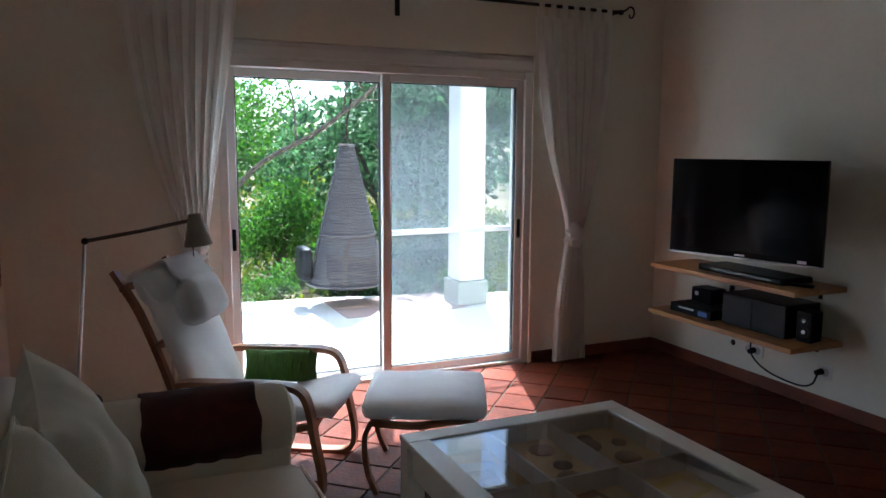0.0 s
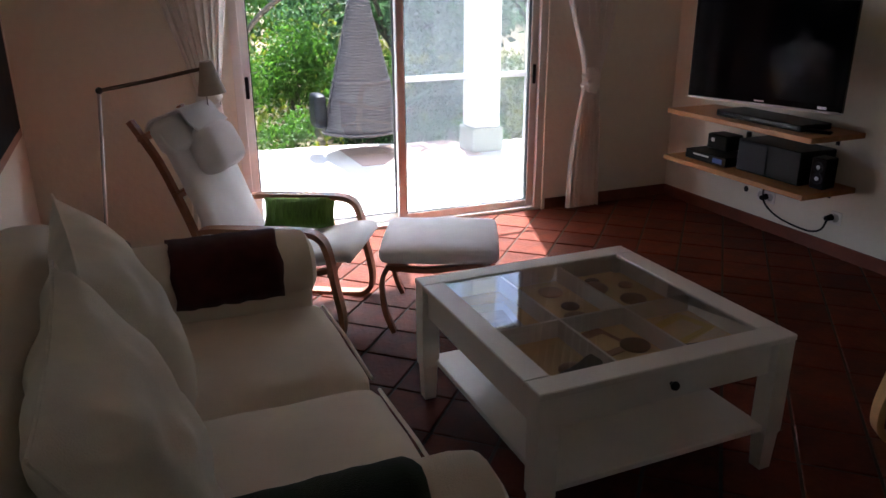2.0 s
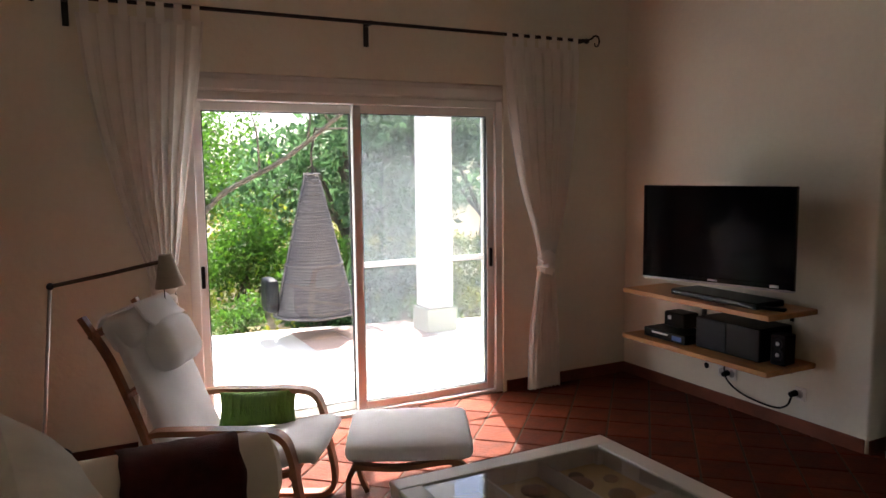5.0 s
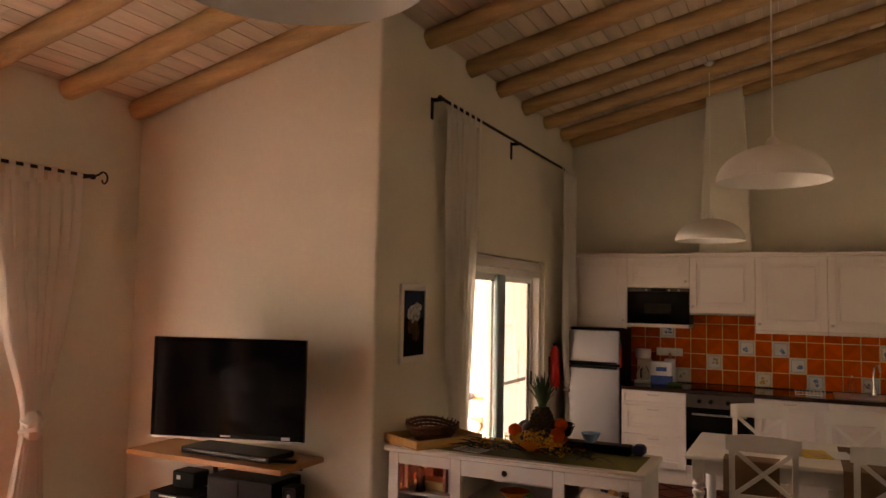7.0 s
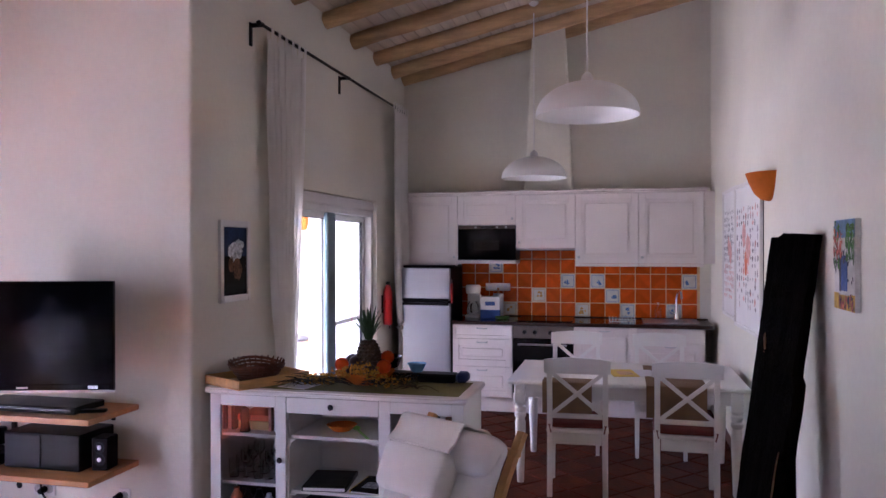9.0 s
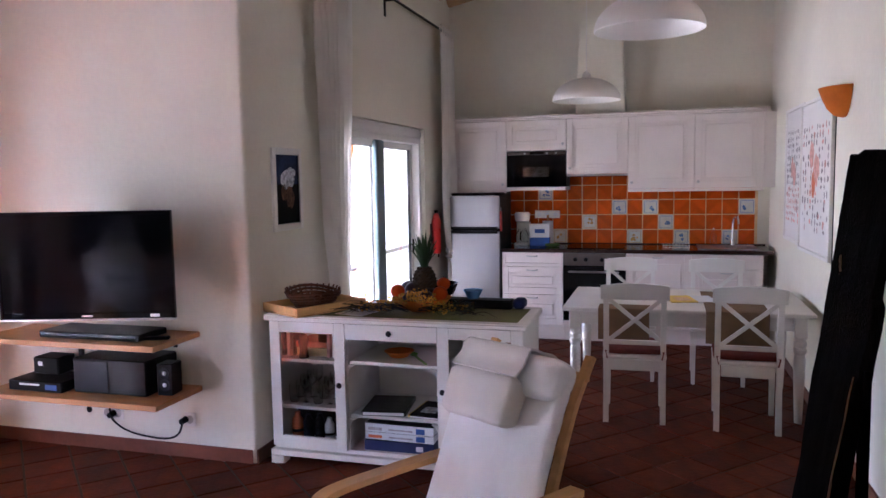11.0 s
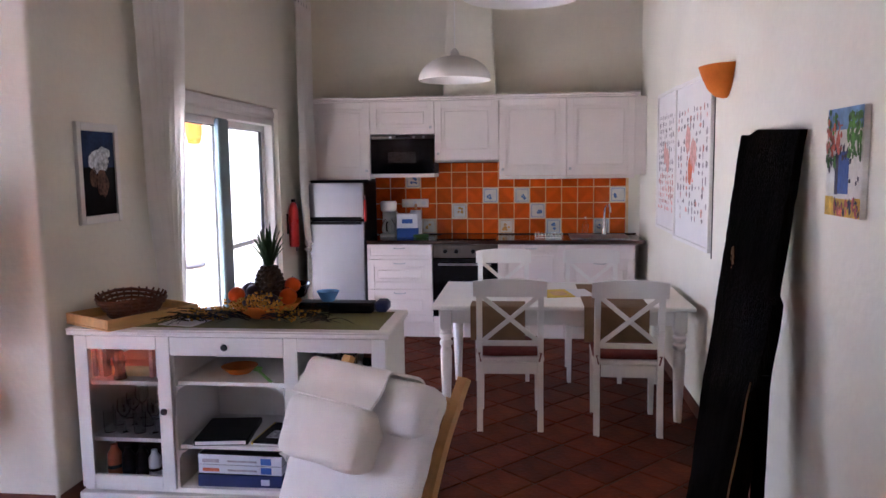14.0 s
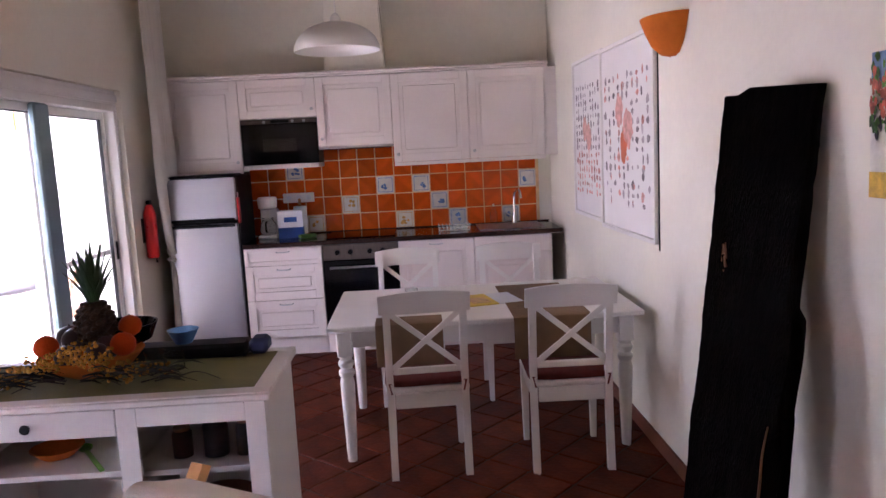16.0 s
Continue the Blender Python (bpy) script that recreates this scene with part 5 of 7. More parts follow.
top = nb()
bx(top, -0.025, Dp, -0.022, W + 0.022, 0.827, 0.852, 0.006)
top = part("top", top, WHITE_WOOD, th)
for q in ((-0.025, 0.03, -0.022, W + 0.022), (Dp - 0.05, Dp, -0.022, W + 0.022), (0.0305, Dp - 0.0505, -0.022, 0.035), (0.0305, Dp - 0.0505, W - 0.035, W + 0.022)):
    part("top_edge", bx(nb(), q[0], q[1], q[2], q[3], 0.8525, ZT, 0.002), WHITE_WOOD, top)
part("top_inlay", bx(nb(), 0.031, Dp - 0.051, 0.0355, W - 0.0355, 0.8523, 0.8565, 0), OLIVE_MAT, th, "olive woven inlay", False)
for ya, yb, zs in ((0.0205, c1 - 0.0105, (0.33, 0.60)), (c1 + 0.0105, c2 - 0.0105, (0.305, 0.605)), (c2 + 0.0105, W - 0.0205, (0.33, 0.60))):
    for z in zs:
        part("shelf", bx(nb(), 0.045, Dp - 0.021, ya, yb, z - 0.018, z, 0.001), WHITE_WOOD, th, smooth=False)
for ya, yb, hinge in ((0.0, c1, 1), (c2, W, 0)):
    b = nb()
    s = 0.062
    za, zb = 0.105, 0.822
    bx(b, 0, 0.021, ya, ya + s, za, zb, 0.002)
    bx(b, 0, 0.021, yb - s, yb, za, zb, 0.002)
    bx(b, 0, 0.021, ya + s, yb - s, za, za + s, 0.002)
    bx(b, 0, 0.021, ya + s, yb - s, zb - s, zb, 0.002)
    d = part("door", b, WHITE_WOOD, th)
    p = part("pane", bx(nb(), 0.008, 0.012, ya + s - 0.002, yb - s + 0.002, za + s - 0.002, zb - s + 0.002, 0), GLASS, d, smooth=False)
    p.visible_shadow = False
    ky = yb - 0.03 if hinge else ya + 0.03
    part("knob", lathe(nb(), [(0, 0.03), (0.012, 0.028), (0.016, 0.02), (0.011, 0.01), (0.006, 0.006), (0.006, 0)], 16, (0, ky, 0.48), Matrix.Rotation(-math.pi / 2, 3, "Y")), IRON, d, "dark metal knob")
b = nb()
bx(b, 0.0, 0.021, c1 + 0.002, c2 - 0.002, 0.735, 0.822, 0.003)
bx(b, 0.0215, 0.3, c1 + 0.012, c2 - 0.012, 0.742, 0.80, 0.001)
d = part("drawer", b, WHITE_WOOD, th)
part("knob", lathe(nb(), [(0, 0.03), (0.012, 0.028), (0.016, 0.02), (0.011, 0.01), (0.006, 0.006), (0.006, 0)], 16, (0, (c1 + c2) / 2, 0.78), Matrix.Rotation(-math.pi / 2, 3, "Y")), IRON, d, "dark metal knob")
for y, s in ((c1 + 0.012, 1), (c2 - 0.012, -1)):
    for z in (0.587, 0.287):
        b = nb()
        v = [b.verts.new((x, y + s * q[0], q[1])) for x in (0.02, 0.04) for q in ((0, z), (0.035, z), (0.012, z - 0.015), (0, z - 0.04))]
        b.faces.new(v[3::-1])
        b.faces.new(v[4:])
        for i in range(4):
            b.faces.new((v[i], v[(i + 1) % 4], v[4 + (i + 1) % 4], v[4 + i]))
        part("corner_bracket", b, WHITE_WOOD, th, smooth=False)


def inside(x, y, z, rz=0):
    return pose(SX + x, SY0 + y, z, 0, 0, rz)


# left glass cupboard
rng = random.Random(11)
for k, (dy, h, w, m_, label) in enumerate(((1.40, 0.17, 0.02, NAVY, "dark blue paperback"), (1.37, 0.18, 0.018, WHITE_CARD, "white paperback"), (1.345, 0.165, 0.022, BLACK, "black paperback"), (1.12, 0.18, 0.018, PINK_PRINT, "dusty red paperback"), (1.085, 0.175, 0.02, WHITE_CARD, "white paperback"), (1.06, 0.16, 0.02, BLACK, "black paperback"))):
    th = thing("book", label + " standing in the glass cupboard", "book", inside(0.10, dy, 0.6005, 0), "books in the sideboard")
    cov = part("cover", bx(nb(), 0, 0.13, 0, w, 0, h, 0.002), m_, th)
    part("pages", bx(nb(), 0.004, 0.1305, 0.003, w - 0.003, h - 0.004, h + 0.0005, 0), PAPER, th, smooth=False)
th = thing("game_box", "orange and cream game box in the glass cupboard", "box", inside(0.12, 1.145, 0.6005))
part("box", bx(nb(), 0, 0.2, 0, 0.19, 0, 0.05, 0.003), SAND, th)
part("lid", bx(nb(), -0.003, 0.203, -0.003, 0.193, 0.0505, 0.085, 0.003), RED_CARD, th, "orange printed lid")
th = thing("wooden_figure", "small dark carved block in the glass cupboard", "ornament", inside(0.08, 1.27, 0.6005))
part("block", lathe(nb(), [(0, 0), (0.03, 0), (0.022, 0.05), (0.03, 0.09), (0.02, 0.13), (0, 0.14)], 12), OLD_WOOD, th)
for i in range(3):
    for j in range(5):
        th = thing("wine_glass" if j % 2 else "tumbler", "clear stemmed glass in the glass cupboard" if j % 2 else "clear tumbler in the glass cupboard", "glass", inside(0.12 + 0.1 * i, 1.06 + 0.075 * j + 0.01 * i, 0.3305), "glasses in the sideboard")
        if j % 2:
            part("bowl", lathe(nb(), [(0.028, 0.002), (0.028, 0), (0, 0), (0.004, 0.006), (0.004, 0.07), (0.02, 0.085), (0.032, 0.11), (0.03, 0.16), (0.028, 0.16), (0.03, 0.11), (0.018, 0.09), (0, 0.085)], 14), TINT, th).visible_shadow = False
        else:
            part("bowl", lathe(nb(), [(0, 0), (0.026, 0), (0.03, 0.10), (0.028, 0.10), (0.024, 0.006), (0, 0.006)], 14), TINT, th).visible_shadow = False
for dy, r, h, m_, label in ((1.33, 0.032, 0.17, RED_CARD, "orange-red flask"), (1.26, 0.03, 0.16, BLACK, "black bottle"), (1.13, 0.028, 0.15, WHITE_CARD, "pale grey bottle with dark bands"), (1.19, 0.03, 0.17, BLACK, "black bottle")):
    th = thing("bottle", label + " low in the glass cupboard", "bottle", inside(0.09, dy, 0.1085), "bottles in the sideboard")
    part("body", lathe(nb(), [(0, 0), (r, 0.001), (r, h * 0.75), (r * 0.5, h * 0.9), (r * 0.5, h), (0, h)], 16), m_, th)
    part("band", lathe(nb(), [(r + 0.001, h * 0.35), (r + 0.001, h * 0.45)], 16), BLACK if m_ is not BLACK else DARK_GREY, th)
th = thing("black_boxes", "black file box low in the glass cupboard", "box", inside(0.2, 1.03, 0.1085))
part("box", bx(nb(), 0, 0.24, 0, 0.36, 0, 0.19, 0.004), BLACK, th)
# open middle
th = thing("clay_bowl", "shallow orange clay bowl on the open shelf", "bowl", inside(0.20, 0.74, 0.6055))
part("bowl", lathe(nb(), [(0, 0), (0.05, 0.002), (0.085, 0.035), (0.08, 0.036), (0.048, 0.01), (0, 0.008)], 24), CLAY, th)
th = thing("green_spoon", "bright green plastic salad server on the open shelf", "spoon", inside(0.14, 0.60, 0.606, 35))
b = nb()
bx(b, -0.12, 0.10, -0.008, 0.008, 0.002, 0.008, 0.002)
lathe(b, [(0, 0.002), (0.03, 0.004), (0.036, 0.012)], 14, (0.12, 0, 0), None, 0.7)
part("server", b, mat("lime_plastic", (0.16, 0.42, 0.05), 0.35), th)
th = thing("folder", "closed black ring folder on the open shelf", "folder", inside(0.06, 0.66, 0.3055, 8))
part("cover", bx(nb(), 0, 0.31, 0, 0.25, 0, 0.028, 0.004), BLACK, th)
part("pages", bx(nb(), -0.001, 0.305, 0.01, 0.24, 0.006, 0.022, 0), PAPER, th, smooth=False)
th = thing("map_book", "dark magazine with a yellow spine on the open shelf", "magazine", inside(0.06, 0.475, 0.3055, -4))
part("cover", bx(nb(), 0, 0.27, 0, 0.17, 0.006, 0.012, 0.001), PHOTO_DARK, th, smooth=False)
part("pages", bx(nb(), 0.002, 0.268, 0.002, 0.165, 0, 0.0058, 0), PAPER, th, smooth=False)
part("spine", bx(nb(), -0.001, 0.271, 0.1655, 0.175, 0, 0.012, 0.001), YELLOW_PRINT, th, smooth=False)
part("cover_picture", bx(nb(), 0.06, 0.16, 0.04, 0.13, 0.0122, 0.0128, 0), PHOTO_LIGHT, th, smooth=False)
for z, hgt, m_, label in ((0.1085, 0.058, NAVY, "navy blue board game box"), (0.1675, 0.042, WHITE_CARD, "white puzzle box with orange print"), (0.2105, 0.048, WHITE_CARD, "white puzzle box with a blue patch")):
    th = thing("board_game", label + " stacked low in the sideboard", "game box", inside(0.05, 0.50, z, 1 if m_ is NAVY else -1), "board games")
    body = part("box", bx(nb(), 0, 0.30, 0, 0.40, 0, hgt, 0.002), m_, th)
    part("lid_top", bx(nb(), 0.001, 0.299, 0.001, 0.399, hgt, hgt + 0.001, 0), DARK_GREY, th, smooth=False)
    for y0, y1, z0, z1, pm in (((0.06, 0.10, 0.012, 0.04, WHITE_CARD),) if m_ is NAVY else ((0.30, 0.38, 0.010, 0.026, RED_CARD if z < 0.2 else GREY_PRINT), (0.12, 0.26, 0.014, 0.022, GREY_PRINT), (0.05, 0.10, 0.006, 0.036, BLUE_BOX))):
        part("print_bar", bx(nb(), -0.0015, 0.0005, y0, y1, z0, z1, 0), pm, body, smooth=False)
# right cupboard
for dy, r, h in ((0.10, 0.035, 0.12), (0.20, 0.04, 0.16), (0.31, 0.032, 0.10)):
    th = thing("jar", "dark storage jar in the glass cupboard", "jar", inside(0.15, dy, 0.6005), "jars")
    part("body", lathe(nb(), [(0, 0), (r, 0.001), (r, h * 0.8), (r * 0.8, h * 0.9), (0, h * 0.9)], 16), BLACK, th)
    part("lid", lathe(nb(), [(r * 0.85, h * 0.9), (r * 0.85, h), (0, h)], 16), BIRCH_DARK, th)
th = thing("casserole", "dark brown pan in the glass cupboard", "pan", inside(0.2, 0.22, 0.3305))
part("pan", lathe(nb(), [(0, 0), (0.11, 0.001), (0.13, 0.10), (0.122, 0.10), (0.105, 0.01), (0, 0.01)], 26), WICKER, th)

# on top
TT = ZT
th = thing("serving_tray", "light wooden serving tray with raised edges on the sideboard", "tray", pose(0.12, -0.20, TT + 0.0005, 0, 0, -28))
b = nb()
bx(b, -0.24, 0.24, -0.17, 0.17, 0, 0.008, 0.002)
part("floor_board", b, TRAY_WOOD, th)
for q in ((-0.24, 0.24, -0.17, -0.158), (-0.24, 0.24, 0.158, 0.17), (-0.24, -0.228, -0.157, 0.157), (0.228, 0.24, -0.157, 0.157)):
    part("edge_board", bx(nb(), q[0], q[1], q[2], q[3], 0.0085, 0.052, 0.003), TRAY_WOOD, th)
th = thing("bread_basket", "dark brown woven wicker basket on the tray", "basket", pose(0.12, -0.19, TT + 0.0095, 0, 0, 40))
n, b = 26, nb()
for k in range(6):
    z, r = 0.012 + 0.017 * k, 0.095 + 0.011 * k
    pts = [(1.3 * r * math.cos(2 * math.pi * i / n) * (1 + 0.03 * (-1) ** (i + k)), r * math.sin(2 * math.pi * i / n) * (1 + 0.03 * (-1) ** (i + k)), z + 0.012 * math.cos(4 * math.pi * i / n) * k / 6) for i in range(n + 1)]
    tube(b, pts, 0.009, 5)
part("weave", b, WICKER, th)
for i in range(0, n, 1):
    a = 2 * math.pi * i / n
    part("stake", cyl(nb(), (1.3 * 0.09 * math.cos(a), 0.09 * math.sin(a), 0.004), (1.3 * 0.155 * math.cos(a), 0.155 * math.sin(a), 0.115), 0.005, n=5), WICKER, th)
part("base", lathe(nb(), [(0, 0.001), (0.1, 0.001), (0.105, 0.012), (0, 0.012)], 20, squash=0.8), WICKER, th)
fx, fy = 0.20, -0.825
th = thing("fruit_bowl", "wide orange clay bowl heaped with fruit on the sideboard", "bowl", pose(fx, fy, TT + 0.0005))
part("bowl", lathe(nb(), [(0, 0), (0.07, 0.001), (0.13, 0.03), (0.17, 0.075), (0.165, 0.077), (0.12, 0.036), (0, 0.012)], 30), CLAY, th)
fruit = [(-0.06, 0.12, 0.115, 0.040, ORANGE_FRUIT, "orange"), (-0.03, -0.12, 0.105, 0.042, ORANGE_FRUIT, "orange"), (-0.10, -0.06, 0.09, 0.041, DARK_FRUIT, "plum"), (0.07, -0.11, 0.145, 0.039, ORANGE_FRUIT, "orange"), (-0.09, 0.04, 0.085, 0.042, DARK_FRUIT, "plum"), (0.09, 0.11, 0.11, 0.045, DARK_FRUIT, "aubergine"), (0.02, 0.06, 0.115, 0.045, DARK_FRUIT, "plum"), (0.11, -0.02, 0.10, 0.045, DARK_FRUIT, "plum"), (0.0, -0.05, 0.09, 0.045, DARK_FRUIT, "plum")]
for x, y, z, r, m_, nm in fruit:
    t2 = thing(nm, {"orange": "ripe orange lying in the fruit bowl", "plum": "dark purple fruit in the bowl", "aubergine": "shiny dark aubergine in the fruit bowl"}[nm], "fruit", pose(fx + x, fy + y, TT + z), "fruit in the bowl")
    part("flesh", lathe(nb(), [(r * math.sin(math.pi * i / 9), -r * 0.95 * math.cos(math.pi * i / 9)) for i in range(10)], 18), m_, t2)
    part("stalk", cyl(nb(), (0, 0, r * 0.9), (0.003, 0, r * 1.02), 0.004, 0.003, 6), TWIG, t2)
th = thing("pineapple", "ripe pineapple with a tall leaf crown in the fruit bowl", "fruit", pose(fx + 0.03, fy - 0.01, TT + 0.075))
b = nb()
nz, na = 13, 20
rings = []
for k in range(nz + 1):
    t = k / nz
    r = 0.010 + 0.052 * math.sin(math.pi * min(1, 0.08 + 0.86 * t)) ** 0.7
    rings.append([b.verts.new(((r + (0.005 if (i + k) % 2 else -0.003)) * math.cos(2 * math.pi * i / na), (r + (0.005 if (i + k) % 2 else -0.003)) * math.sin(2 * math.pi * i / na), 0.17 * t)) for i in range(na)])
for p, q in zip(rings, rings[1:]):
    for i in range(na):
        b.faces.new((p[i], p[(i + 1) % na], q[(i + 1) % na], q[i]))
b.faces.new(rings[0][::-1])
b.faces.new(rings[-1])
for k in range(9):
    t = (k + 0.5) / 9
    r = 0.010 + 0.052 * math.sin(math.pi * min(1, 0.08 + 0.86 * t)) ** 0.7
    for i in range(11):
        a = 2 * math.pi * (i + 0.5 * (k % 2)) / 11
        ball(b, ((r + 0.001) * math.cos(a), (r + 0.001) * math.sin(a), 0.17 * t), 0.0105, 8, 0.85)
part("rind", b, PINEAPPLE, th, smooth=False)
rng = random.Random(3)
for k in range(34):
    a, lean, ln = k * 2.4, 0.08 + 0.42 * (1 - k / 34) * rng.uniform(0.7, 1.2), rng.uniform(0.09, 0.13) + 0.09 * k / 34
    b = nb()
    d = Vector((math.cos(a), math.sin(a), 0))
    s = Vector((-math.sin(a), math.cos(a), 0))
    vs = []
    for j, wd in ((0, 0.012), (0.35, 0.013), (0.7, 0.008), (1, 0.0008)):
        p = Vector((0, 0, 0.165)) + d * (0.012 + math.sin(lean) * ln * j * (0.6 + 0.7 * j)) + Vector((0, 0, math.cos(lean) * ln * j))
        vs.append([b.verts.new(p + s * wd), b.verts.new(p - d * 0.003), b.verts.new(p - s * wd)])
    for p, q in zip(vs, vs[1:]):
        b.faces.new((p[0], p[1], q[1], q[0]))
        b.faces.new((p[1], p[2], q[2], q[1]))
    ob = part("leaf", b, PINE_LEAF, th)
    ob.modifiers.new("thickness", "SOLIDIFY").thickness = 0.0012
th = thing("berry_garland", "dried garland of yellow berries and dark twigs round the bowl", "garland", pose(fx - 0.10, fy, TT + 0.0005))
rng = random.Random(8)
b, tb = nb(), nb()
for k in range(44):
    y = rng.uniform(-0.36, 0.36)
    x = rng.uniform(-0.10, 0.0)
    a = rng.uniform(-0.9, 0.9) + (0 if y > 0 else math.pi)
    ln = rng.uniform(0.08, 0.20)
    z0 = 0.012 + rng.uniform(0, 0.05) * (1 - abs(y) / 0.34)
    p0, p1, p2 = Vector((x, y, z0)), Vector((x - 0.03, y + 0.5 * ln * math.cos(a), z0 + 0.02)), Vector((x - 0.03 - 0.05 * rng.random(), y + ln * math.cos(a), max(0.006, z0 - 0.015 + 0.03 * rng.random())))
    tube(tb, spline([p0, p1, p2], 3), 0.0028, 4, 0.0012)
    for j in range(13):
        q = Vector((x + rng.uniform(-0.035, 0.03), y * 0.8 + rng.uniform(-0.05, 0.05), z0 + rng.uniform(0.005, 0.05) + 0.05 * max(0, 1 - abs(y) / 0.2)))
        ball(b, q, rng.uniform(0.0035, 0.0068), 6)
tagged(part("twig_tangle", tb, TWIG, th, "dark thin dried twigs"), kind="stuff")
tagged(part("berry_spray", b, BERRY, th, "small yellow dried berries"), kind="stuff")
lf = nb()
for k in range(44):
    y = -0.26 + 0.0125 * k
    ln, a = rng.uniform(0.10, 0.18), rng.uniform(-0.5, 0.5) + (0 if y > 0 else math.pi)
    p = Vector((rng.uniform(-0.12, 0.03), y, 0.012 + 0.03 * rng.random()))
    d = Vector((math.sin(a) * 0.6 - 0.2, math.cos(a), 0)).normalized()
    s = Vector((-d.y, d.x, 0))
    vs = []
    for j, wd in ((0, 0.005), (0.4, 0.014), (0.75, 0.010), (1, 0.0005)):
        c = p + d * ln * j + Vector((0, 0, 0.03 * math.sin(j * 2.6)))
        vs.append([lf.verts.new(c + s * wd), lf.verts.new(c - s * wd)])
    for p_, q_ in zip(vs, vs[1:]):
        lf.faces.new((p_[0], p_[1], q_[1], q_[0]))
part("dry_leaves", lf, mat("dark_dry_leaf", (0.012, 0.013, 0.005), 0.7, spec=0.15), th, "long dark leaves")
for y, x in ((-1.02, 0.24), (-1.10, 0.20)):
    th = thing("tumbler", "clear drinking glass lying on the sideboard runner", "glass", pose(x, y, TT + 0.0005), "glasses on the sideboard")
    part("bowl", lathe(nb(), [(0, 0), (0.032, 0), (0.036, 0.055), (0.034, 0.055), (0.029, 0.006), (0, 0.006)], 20), TINT, th)
th = thing("platter", "long black platter with blue handles behind the fruit", "tray", pose(0.355, -0.985, TT + 0.0005))
part("plate", bx(nb(), -0.055, 0.055, -0.34, 0.30, 0, 0.050, 0.012), BLACK, th)
for s in (-0.375, 0.33):
    part("handle", bx(nb(), -0.045, 0.045, s - 0.034, s + 0.034, 0.003, 0.060, 0.014), NAVY, th, "dark blue handle")
th = thing("blue_bowl", "small blue and white bowl behind the fruit", "bowl", pose(0.36, -1.085, TT + 0.051))
part("bowl", lathe(nb(), [(0, 0), (0.03, 0), (0.056, 0.05), (0.052, 0.05), (0.027, 0.006), (0, 0.006)], 20), mat("pale_blue_glaze", (0.12, 0.30, 0.62), 0.25), th)
th = thing("black_bowl", "wide black glazed bowl behind the fruit", "bowl", pose(0.355, -0.87, TT + 0.051))
part("bowl", lathe(nb(), [(0, 0), (0.05, 0), (0.10, 0.025), (0.125, 0.085), (0.12, 0.085), (0.093, 0.03), (0, 0.01)], 28), BLACK_GLOSS, th)
th = thing("place_mat", "folded white paper sheet beside the tray", "paper", pose(0.10, -0.50, TT + 0.0006, 0, 0, -12))
part("sheet", bx(nb(), -0.13, 0.13, -0.09, 0.09, 0, 0.003, 0.0005), PAPER, th, smooth=False)

# ---- leaning timber ----
FOOT_A, FOOT_B = Vector((-0.09, -2.71, 0)), Vector((-0.40, -2.78, 0))
HEAD_A, HEAD_B = Vector((0.045, -2.948, 1.70)), Vector((-0.279, -3.066, 1.685))
th = thing("leaning_timber", "charred old timber plank leaning against the wall", "timber", Matrix())
b = nb()
n, m_ = 60, 8
rings = []
for k in range(n + 1):
    t = k / n
    a, c = FOOT_A.lerp(HEAD_A, t), FOOT_B.lerp(HEAD_B, t)
    across = (c - a).normalized()
    rear = Vector((-across.y, across.x, 0)).normalized() * (0.034 + 0.05 * (1 - t))
    a = a - across * (0.010 * noise.noise(Vector((t * 9, 0, 0))) + 0.005 * noise.noise(Vector((t * 42, 0, 0))))
    c = c + across * (0.012 * noise.noise(Vector((t * 8, 5, 0))) + 0.006 * noise.noise(Vector((t * 46, 5, 0))) + (0.025 if 0.42 < t < 0.62 else 0))
    ring = []
    for side in (0, 1):
        for i in range(m_):
            u = i / (m_ - 1)
            u = u if side == 0 else 1 - u
            p = a.lerp(c, u) + rear * side
            p += across.cross(Vector((0, 0, 1))) * 0.006 * noise.noise(Vector((u * 6, t * 4, 2 + side)))
            if k == n:
                p.z += 0.02 * noise.noise(Vector((u * 7, 7, 1))) - (0.022 if u < 0.25 else 0)
            ring.append(b.verts.new(p))
    rings.append(ring)
for p, q in zip(rings, rings[1:]):
    for i in range(2 * m_):
        b.faces.new((p[i], q[i], q[(i + 1) % (2 * m_)], p[(i + 1) % (2 * m_)]))
b.faces.new(rings[0])
b.faces.new(rings[-1][::-1])
bmesh.ops.recalc_face_normals(b, faces=b.faces[:])
tim = part("plank", b, OLD_WOOD, th, smooth=False)
n0, n1 = FOOT_B.lerp(HEAD_B, 0.46) + Vector((-0.005, -0.025, 0)), Vector((-0.165, -2.985, 0.004))
b = nb()
rings = []
for k in range(17):
    t = k / 16
    p = n0.lerp(n1, t)
    w = 0.026 + 0.004 * noise.noise(Vector((t * 9, 3, 0)))
    rings.append([b.verts.new(p + Vector(q)) for q in ((w, 0.012, 0), (-w, 0.004, 0), (-w, -0.028, 0), (w, -0.02, 0))])
for p, q in zip(rings, rings[1:]):
    for i in range(4):
        b.faces.new((p[i], p[(i + 1) % 4], q[(i + 1) % 4], q[i]))
b.faces.new(rings[0][::-1])
b.faces.new(rings[-1])
bmesh.ops.recalc_face_normals(b, faces=b.faces[:])
part("split_strip", b, OLD_WOOD, tim, "dark strip beside the plank's lower edge", False)
